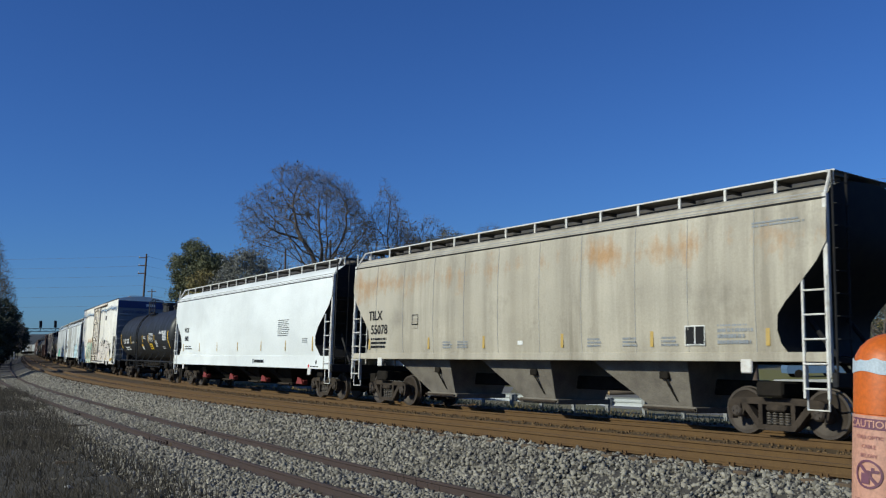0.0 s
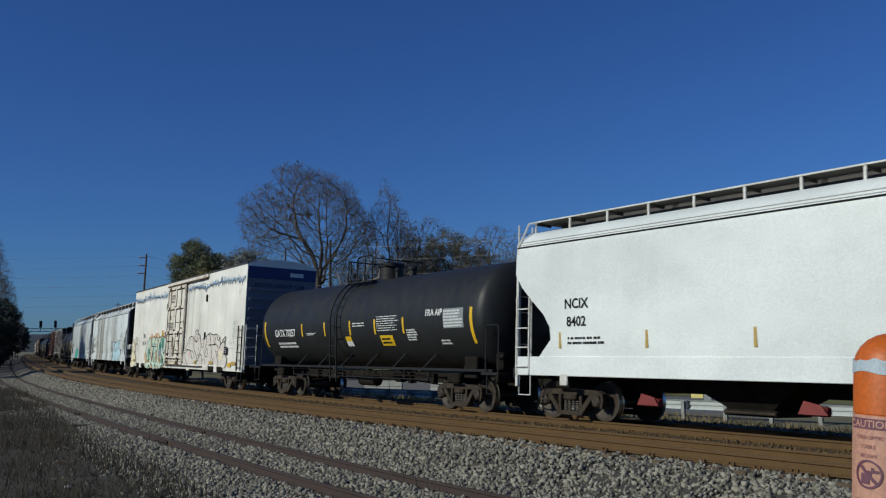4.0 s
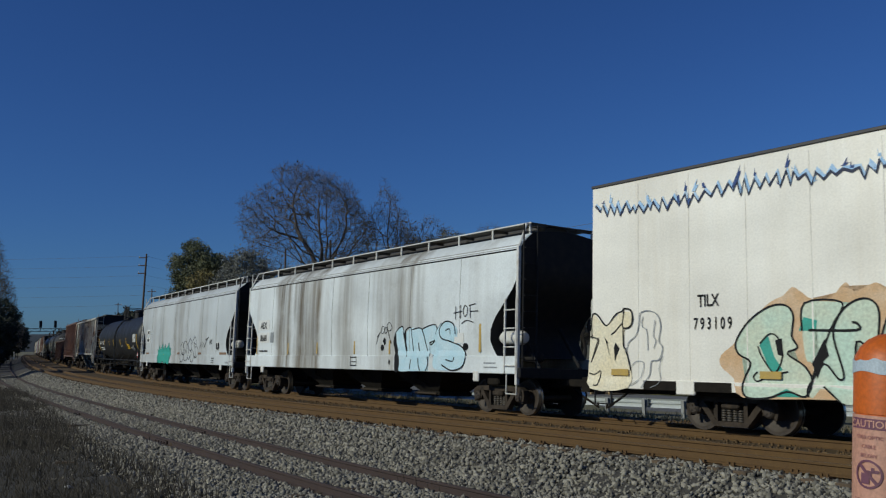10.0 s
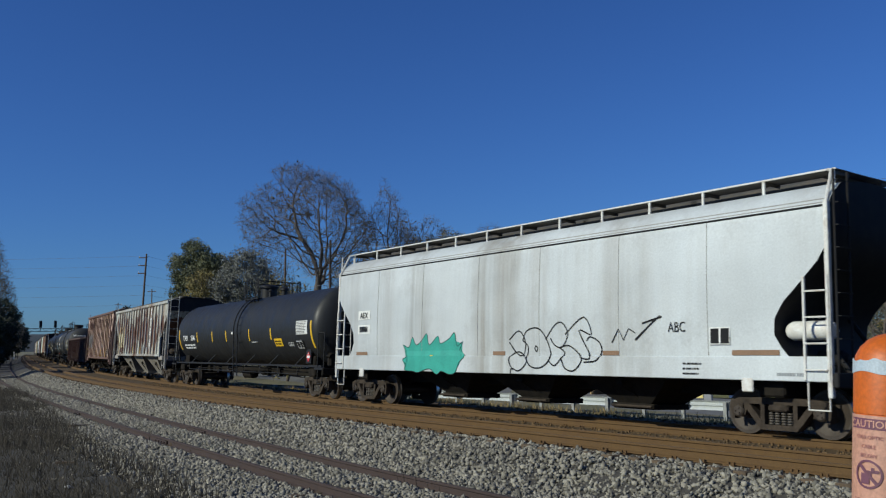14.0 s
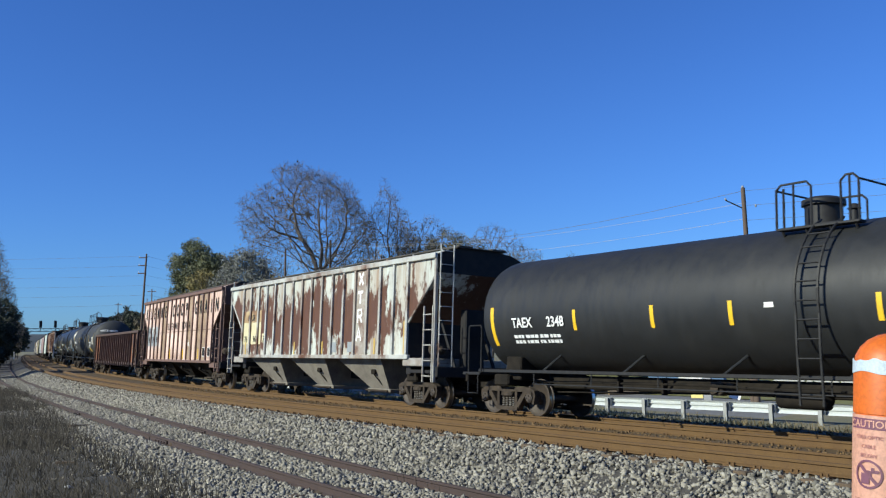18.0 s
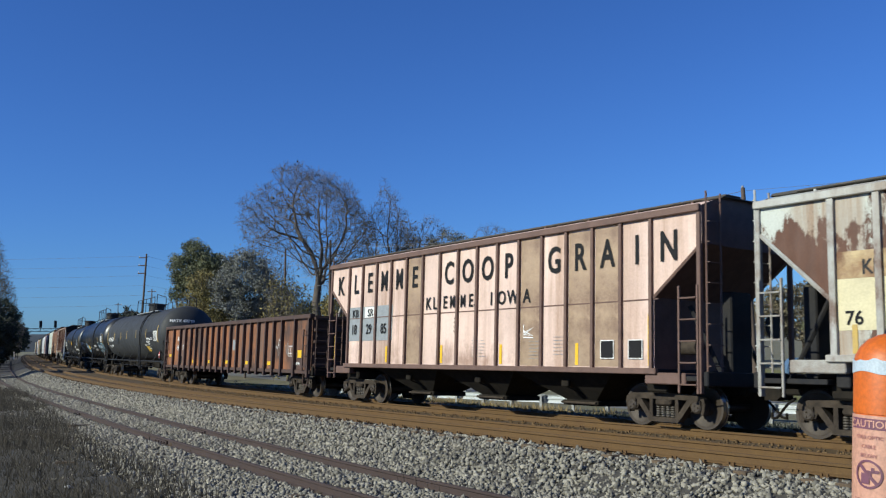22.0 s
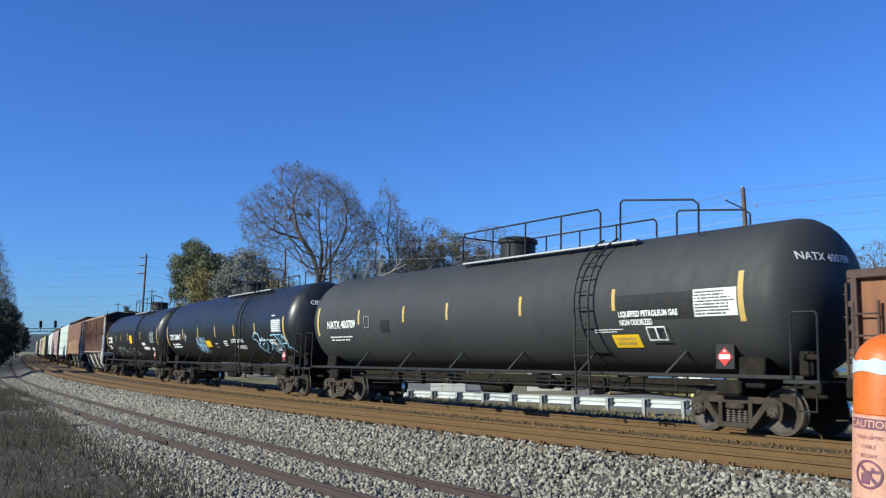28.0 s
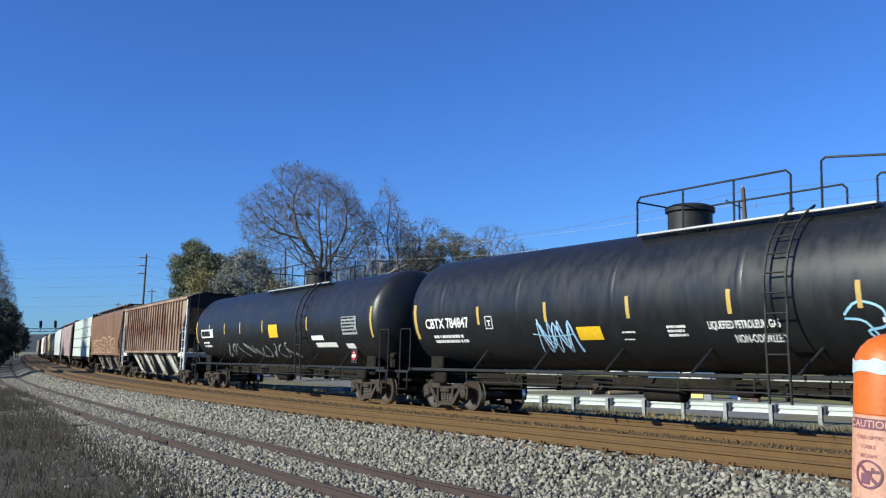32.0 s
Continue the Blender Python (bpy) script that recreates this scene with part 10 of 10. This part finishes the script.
def third_tank():
    m = -78.3
    car, wall, tilt = tank_car("tank_car", -88.35, -68.25, 8.25, BLACK_C, "dull black long tank car with yellow stripes and grated platform", radius=1.58, zc=2.73, platform=(-79.5 - m, -72.75 - m), wide_dome=0.5, dome=-78.2 - m, ladder=-74.01 - m, reach=(0.7, 0.7),
                               stripes=[u - m for u in (-84.43, -81.7, -79.4, -76.16, -72.9)], stripe_mat=OCHRE, big_platform=True, edges=(-87.33 - m, -69.5 - m), hd=0.85, stripe_z=0.02)
    words(car, "NATX 400709", 0.36, -85.64 - m, 2.42, CHALK, y=-0.012, skin=wall, squeeze=0.9)
    bars(car, -86.5 - m, 1.98, 1.7, 0.2, 2, CHALK, y=-0.012, skin=wall, fill=0.4)
    part("stencil_frame", Shape().stroke([(0, 0), (0.3, 0), (0.3, 0.36), (0, 0.36)], 0.03, 0, True), GREY_PATCH, car).matrix_local = Matrix.Translation((-84.05 - m, wall(2.5) - 0.014, 2.4)) @ Matrix.Rotation(tilt(2.55), 4, "X")
    plate(car, "dark_patch", -83.05 - m, 2.22, 0.5, 0.38, BLACK, y=-0.006, skin=wall)
    plate(car, "dark_patch", -72.8 - m, 2.28, 2.1, 0.55, LADDER_BLACK, y=-0.004, skin=wall)
    words(car, "LIQUEFIED PETROLEUM GAS", 0.17, -71.92 - m, 2.36, CHALK, y=-0.016, skin=wall, squeeze=0.78, bold=0.03)
    words(car, "NON ODORIZED", 0.17, -72.28 - m, 2.18, CHALK, y=-0.016, skin=wall, squeeze=0.72, bold=0.03)
    bars(car, -73.6 - m, 2.02, 0.9, 0.10, 2, CHALK, y=-0.012, skin=wall, fill=0.4)
    plate(car, "data_panel", -70.64 - m, 2.3, 1.05, 0.55, SIGN_WHITE, y=-0.012, skin=wall, label="white data panel with rows of small print")
    bars(car, -70.61 - m, 2.32, 0.98, 0.5, 8, INK, y=-0.018, skin=wall, fill=0.55)
    plate(car, "notice", -73.1 - m, 1.7, 0.8, 0.28, YELLOW, y=-0.014, skin=wall, label="yellow notice panel")
    bars(car, -73.0 - m, 1.74, 0.6, 0.2, 2, OCHRE, y=-0.024, skin=wall)
    part("panel_frame", Shape().stroke([(0, 0), (0.5, 0), (0.5, 0.3), (0, 0.3)], 0.04, 0, True).stroke([(0.25, 0), (0.25, 0.3)], 0.04, 0), CHALK, car).matrix_local = Matrix.Translation((-71.95 - m, wall(2.0) - 0.014, 1.85)) @ Matrix.Rotation(tilt(2.0), 4, "X")
    red_placard(car, -70.14 - m, 1.5, wall, tilt)
    head_words(car, "NATX 400709", 0.22, -0.45, 3.35, 10.05, 1.58, 2.73, 0.85)


def spray_tag(car, u0, u1, z0, z1, mat, seed, wall, loops=6, width=0.06):
    """A looping sprayed line, like quick handwriting that cannot be read."""
    rnd = random.Random(seed)
    tag = part("spray_painting", Shape(), mat, car, "pale blue spray-painted scrawl")
    w = (u1 - u0) / loops
    for i in range(loops):
        pts = []
        ph, k = rnd.uniform(0, 6.28), rnd.uniform(0.6, 1.0)
        for j in range(16):
            t = j / 15
            x = u0 + w * (i + 0.5 + 0.55 * math.sin(5.5 * t + ph) * k)
            z = z0 + (z1 - z0) * (0.5 + 0.48 * math.cos(4.2 * t + ph * 0.7 + i))
            pts.append((x, z))
        part("line", Shape().stroke(pts, width, lambda z: wall(z) - 0.012), mat, tag)


def fourth_tank():
    m = -98.65
    car, wall, tilt = tank_car("tank_car", -108.1, -89.2, 7.75, BLACK_B, "glossy black tank car with pale blue graffiti and red placard", radius=1.61, zc=2.80, platform=(-99.15 - m, -93.5 - m), wide_dome=0.5, dome=-98.45 - m, ladder=-95.3 - m, reach=(0.7, 0.7),
                               stripes=[u - m for u in (-104.27, -101.6, -98.9, -96.23, -93.55)], stripe_mat=OCHRE, big_platform=True, edges=(-107.27 - m, -90.33 - m), stripe_z=-0.23, hd=0.8, bands=[(u - m, 0.08) for u in (-106.0, -102.7, -99.4, -96.0, -92.7)])
    words(car, "CBTX 784847", 0.38, -105.75 - m, 2.28, CHALK, y=-0.012, skin=wall, squeeze=0.92)
    bars(car, -106.5 - m, 1.85, 1.6, 0.26, 2, CHALK, y=-0.012, skin=wall)
    part("stencil_frame", Shape().stroke([(0, 0), (0.28, 0), (0.28, 0.32), (0, 0.32)], 0.03, 0, True).stroke([(0.06, 0.2), (0.22, 0.2)], 0.04, 0).stroke([(0.14, 0.2), (0.14, 0.06)], 0.04, 0), CHALK, car).matrix_local = Matrix.Translation((-103.95 - m, wall(2.3) - 0.014, 2.22)) @ Matrix.Rotation(tilt(2.4), 4, "X")
    art = Wall(car, m, wall)
    tag = art.tag("pale blue spray-painted scrawl", TAG_BLUE)
    art.line(tag, TAG_BLUE, 0.060, [(-93.88, 2.22), (-93.60, 2.44), (-93.19, 2.32), (-93.17, 2.03), (-93.51, 1.94), (-93.26, 1.74), (-92.81, 1.59)])
    art.line(tag, TAG_BLUE, 0.055, [(-93.88, 2.16), (-93.51, 2.09), (-93.26, 1.67)])
    art.line(tag, TAG_BLUE, 0.050, [(-93.05, 2.08), (-92.84, 2.22), (-92.75, 2.01), (-93.05, 1.93), (-92.91, 1.74), (-92.56, 1.84), (-92.36, 2.13), (-92.07, 2.06), (-92.08, 1.83), (-92.36, 1.74)])
    art.line(tag, LIGHT_SPRAY, 0.050, [(-92.14, 2.08), (-91.97, 2.00), (-91.92, 1.73), (-91.66, 1.57)])
    art.line(tag, TAG_BLUE, 0.060, [(-91.87, 2.26), (-91.49, 2.31), (-91.09, 2.06), (-91.17, 1.82), (-91.60, 1.73), (-91.79, 2.15)])
    art.line(tag, TAG_BLUE, 0.050, [(-91.44, 2.31), (-90.69, 2.30)])
    art.line(tag, TAG_BLUE, 0.055, [(-91.03, 2.28), (-90.89, 1.66)])
    art.line(tag, TAG_BLUE, 0.055, [(-90.91, 1.78), (-90.69, 2.23), (-90.42, 2.04), (-90.30, 1.72)])
    art.line(tag, LIGHT_SPRAY, 0.050, [(-90.79, 1.96), (-90.39, 1.97)])
    art.line(tag, TAG_BLUE, 0.055, [(-90.59, 2.30), (-90.20, 2.04), (-90.43, 1.82), (-90.13, 1.81), (-89.88, 1.62)])
    art.line(tag, LIGHT_SPRAY, 0.060, [(-101.94, 2.40), (-101.62, 1.69), (-101.38, 2.30), (-101.09, 1.68), (-100.85, 2.34), (-100.68, 1.62)])
    art.line(tag, TAG_BLUE, 0.040, [(-101.86, 2.26), (-101.52, 1.76), (-101.29, 2.22), (-100.97, 1.76)])
    for k in range(4):
        u = -102.1 + 0.36 * k
        art.line(tag, LIGHT_SPRAY, 0.04, [(u, 1.62), (u + 0.12, 2.0), (u + 0.16, 2.34), (u + 0.27, 1.95), (u + 0.3, 1.6)])
    art.line(tag, TAG_BLUE, 0.035, [(-102.2, 2.05), (-101.5, 1.98), (-100.8, 2.02)])
    plate(car, "notice", -100.6 - m, 1.88, 0.78, 0.30, YELLOW, y=-0.014, skin=wall, label="yellow notice panel")
    words(car, "LIQUEFIED PETROLEUM GAS", 0.21, -96.0 - m, 2.05, CHALK, y=-0.012, skin=wall, squeeze=0.62)
    words(car, "NON-ODORIZED", 0.21, -95.7 - m, 1.78, CHALK, y=-0.012, skin=wall, squeeze=0.7)
    for u, z, w, h, r in ((-99.2, 2.0, 0.5, 0.06, 1), (-97.9, 1.9, 0.6, 0.26, 3), (-99.2, 1.85, 0.4, 0.05, 1), (-93.2, 2.05, 0.9, 0.14, 1), (-92.0, 1.95, 0.7, 0.2, 2)):
        bars(car, u - m, z, w, h, r, CHALK, y=-0.012, skin=wall)
    plate(car, "data_panel", -91.6 - m, 2.4, 1.0, 0.5, GREY_PATCH, y=-0.012, skin=wall, label="grey data panel with rows of small print")
    bars(car, -91.57 - m, 2.42, 0.93, 0.46, 6, CHALK, y=-0.022, skin=wall, fill=0.55)
    bars(car, -91.6 - m, 3.02, 0.4, 0.07, 1, CHALK, y=-0.02, skin=wall)
    part("panel_frame", Shape().stroke([(0, 0), (0.45, 0), (0.45, 0.3), (0, 0.3)], 0.04, 0, True).stroke([(0.22, 0), (0.22, 0.3)], 0.04, 0), CHALK, car).matrix_local = Matrix.Translation((-91.4 - m, wall(1.85) - 0.014, 1.7)) @ Matrix.Rotation(tilt(1.85), 4, "X")
    red_placard(car, -91.0 - m, 1.5, wall, tilt)
    head_words(car, "CBTX 784847", 0.22, -0.25, 3.45, 9.45, 1.61, 2.80, 0.8)


def fifth_tank():
    m = -118.9
    car, wall, tilt = tank_car("tank_car", -128.5, -109.2, 7.9, BLACK_B, "black tank car with yellow notice and scrawled graffiti", radius=1.60, zc=2.75, stripe_z=-0.09, platform=(-120.4 - m, -114.4 - m), wide_dome=0.5, dome=-117.5 - m, ladder=-115.5 - m, reach=(0.7, 0.7),
                               stripes=[u - m for u in (-126.0, -123.9, -121.9, -119.3, -114.9)], stripe_mat=OCHRE, big_platform=True)
    plate(car, "number_patch", -127.2 - m, 2.3, 1.7, 0.38, SIGN_WHITE, y=-0.008, skin=wall, label="white number patch")
    bars(car, -127.1 - m, 2.34, 1.5, 0.3, 1, INK, y=-0.03, skin=wall, fill=0.8)
    bars(car, -127.1 - m, 1.85, 1.1, 0.3, 2, CHALK, y=-0.012, skin=wall)
    plate(car, "notice", -118.6 - m, 2.2, 0.9, 0.5, YELLOW, y=-0.012, skin=wall, label="yellow notice panel")
    for u, z, w in ((-114.6, 2.05, 1.0), (-114.4, 1.8, 1.7), (-112.0, 1.75, 0.6)):
        plate(car, "notice", u - m, z, w, 0.16, SIGN_WHITE, y=-0.012, skin=wall)
    plate(car, "data_panel", -112.0 - m, 2.2, 1.1, 0.6, GREY_PATCH, y=-0.012, skin=wall, label="white data panel with rows of small print")
    bars(car, -111.95 - m, 2.25, 1.1, 0.55, 5, INK, y=-0.022, skin=wall, fill=0.5)
    spray_tag(car, -124.5 - m, -116.5 - m, 1.45, 2.0, GREY_PATCH, 12, wall, 9, 0.06)
    red_placard(car, -111.6 - m, 1.5, wall, tilt)


def striped_hopper():
    car = ribbed_hopper("covered_hopper_car", -146.9, -129.9, 6.6, STREAKED, "rust-streaked ribbed hopper car with white-striped hopper bays", z0=1.7, z1=4.45, ribs=24, cut=1.2, cut_z=(2.6, 3.9), bays=4, bay_mat=BAY, reach=(0.9, 0.8), rolling=False)
    m = -138.4
    for i in range(4):
        x = -4.6 + 3.1 * i
        part("white_stripe", Shape().add([(x - 1.2, -1.4, 1.62), (x - 0.2, -1.4, 1.62), (x + 1.1, -1.1, 0.55), (x + 0.4, -1.1, 0.55)], [(0, 1, 2, 3), (3, 2, 1, 0)]), SIGN_WHITE, car, "white stripe on the hopper slope")


def far_cars():
    car, wall = curved_hopper("covered_hopper_car", -165.3, -147.9, 7.2, OXIDE, "red-brown covered hopper car with graffiti along its foot", sill=(1.42, 1.56), eave=4.3, trim=OXIDE, seams=8, rolling=False, small=True, bay_mat=BAY, posts=8)
    graffiti(car, -6.5, 6.0, 1.6, 2.7, None, PEACH, 51, wall, 7, 0.06)
    # flat car with wrapped lumber
    u0, u1 = -184.6, -166.5
    L, m = u1 - u0, (u0 + u1) / 2
    car = new_car("lumber_flat_car", m, L, 7.0, "flat car stacked with white-wrapped lumber bundles", "flat car", (0.9, 0.7), False)
    part("deck", Shape().bevelled(-L / 2, L / 2, -1.4, 1.4, 0.95, 1.2, 0.02), UNDER, car)
    part("centre_beam", Shape().bevelled(-L / 2, L / 2, -0.1, 0.1, 1.2, 4.8, 0.02), UNDER, car)
    for e in (-1, 1):
        part("bulkhead", Shape().bevelled(e * L / 2 - 0.15, e * L / 2 + 0.05, -1.4, 1.4, 1.1, 4.9, 0.03), UNDER, car)
    for i in range(5):
        for k in range(4):
            for d in (-1, 1):
                a, b = sorted((d * 0.12, d * 1.42))
                x0 = -L / 2 + 0.3 + (L - 0.6) * i / 5
                part("wrapped_load", Shape().bevelled(x0 + 0.03, x0 + (L - 0.6) / 5 - 0.03, a, b, 1.22 + 0.88 * k, 2.06 + 0.88 * k, 0.03), WRAP, car, "white-wrapped lumber bundle")
    curved_hopper("covered_hopper_car", -203.6, -186.2, 7.2, MAUVE, "faded mauve covered hopper car", sill=(1.2, 1.5), trim=MAUVE, seams=8, rolling=False, small=True, posts=8)
    curved_hopper("covered_hopper_car", -222.5, -205.2, 7.2, PALE_B, "light grey covered hopper car far down the train", sill=(1.2, 1.5), trim=END_DARK, seams=6, rolling=False, small=True, posts=8)
    tank_car("tank_car", -241.0, -224.3, 6.9, BLACK_C, "dull black tank car far down the train", stripe_mat=OCHRE, stripes=(-4, 0, 4), rolling=False, detail=False)
    box_car(-259.3, -243.0, YELLOW_CAR, "faded cream boxcar far down the train")
    ribbed_hopper("covered_hopper_car", -277.5, -261.2, 6.4, PINK, "faded pinkish ribbed hopper car far down the train", ribs=12, rolling=False)
    curved_hopper("covered_hopper_car", -296.5, -279.3, 7.2, WHITE, "white covered hopper car far down the train", trim=END_DARK, seams=4, rolling=False, small=True, posts=8)
    tank_car("tank_car", -315.0, -298.4, 6.9, BLACK, "black tank car far down the train", stripes=(-4, 0, 4), rolling=False, detail=False)
    box_car(-333.5, -317.2, OXIDE, "red-brown boxcar far down the train")
    box_car(-352.0, -335.7, YELLOW_CAR, "faded cream boxcar at the far end of the view")
    ribbed_hopper("covered_hopper_car", -370.5, -354.2, 6.4, PALE, "pale grey ribbed hopper car at the far end of the view", ribs=12, rolling=False)


def box_car(u0, u1, paint, label):
    L, m = u1 - u0, (u0 + u1) / 2
    half = L / 2
    car = new_car("boxcar", m, L, 5.8, label, "boxcar", (0.9, 0.9), False)
    W = 1.5
    part("body", shell([(W, 0.95), (W, 2.0), (W, 4.4), (W - 0.02, 4.46), (W * 0.7, 4.6), (0, 4.72)], lambda z: half), paint, car, smooth=30)
    for i in range(13):
        x = -half + 0.1 + (L - 0.2) * i / 12
        part("side_post", Shape().bevelled(x - 0.05, x + 0.05, -W - 0.05, -W + 0.01, 1.0, 4.4, 0.01), paint, car)
    part("sliding_door", Shape().bevelled(-1.5, 1.5, -W - 0.12, -W, 1.05, 4.3, 0.02), paint, car)
    for e in (-1, 1):
        ladder_at(car, min(e * (half - 0.1), e * (half - 0.5)), max(e * (half - 0.1), e * (half - 0.5)), -W - 0.06, 0.9, 2.8, paint, 5)
    part("sill", Shape().bevelled(-half, half, -W - 0.02, W + 0.02, 0.8, 0.98, 0.02), UNDER, car)


tan_hopper()
white_hopper()
first_tank()
white_boxcar()
grey_hopper_a()
grey_hopper_b()
second_tank()
patchy_hopper()
pink_hopper()
rusty_gondola()
third_tank()
fourth_tank()
fifth_tank()
striped_hopper()
far_cars()


# ---- what moves ----
def car_pose(middle, offset, t):
    """A car's pose: its two truck centres lie on the line; it leans with the canted track."""
    s = middle + travelled(t)
    a, b = along(s - offset), along(s + offset)
    h = math.atan2(b[1] - a[1], b[0] - a[0])
    z = -0.753 * CANT
    return Matrix.Translation(((a[0] + b[0]) / 2, (a[1] + b[1]) / 2, z)) @ Matrix.Rotation(h, 4, "Z") @ Matrix.Rotation(-CANT, 4, "X")


def motions():
    for car, middle, offset in CARS:
        walk(car, [(0.5 * i, car_pose(middle, offset, 0.5 * i)) for i in range(65)])
    times = [2 * i / FPS for i in range(481)]
    turns = [math.degrees(travelled(t) / WHEEL_R) for t in times]
    for wheelset, x in WHEELSETS:
        walk(wheelset, [(t, pose(x, 0, WHEEL_R, 0, a, 0)) for t, a in zip(times, turns)])


motions()
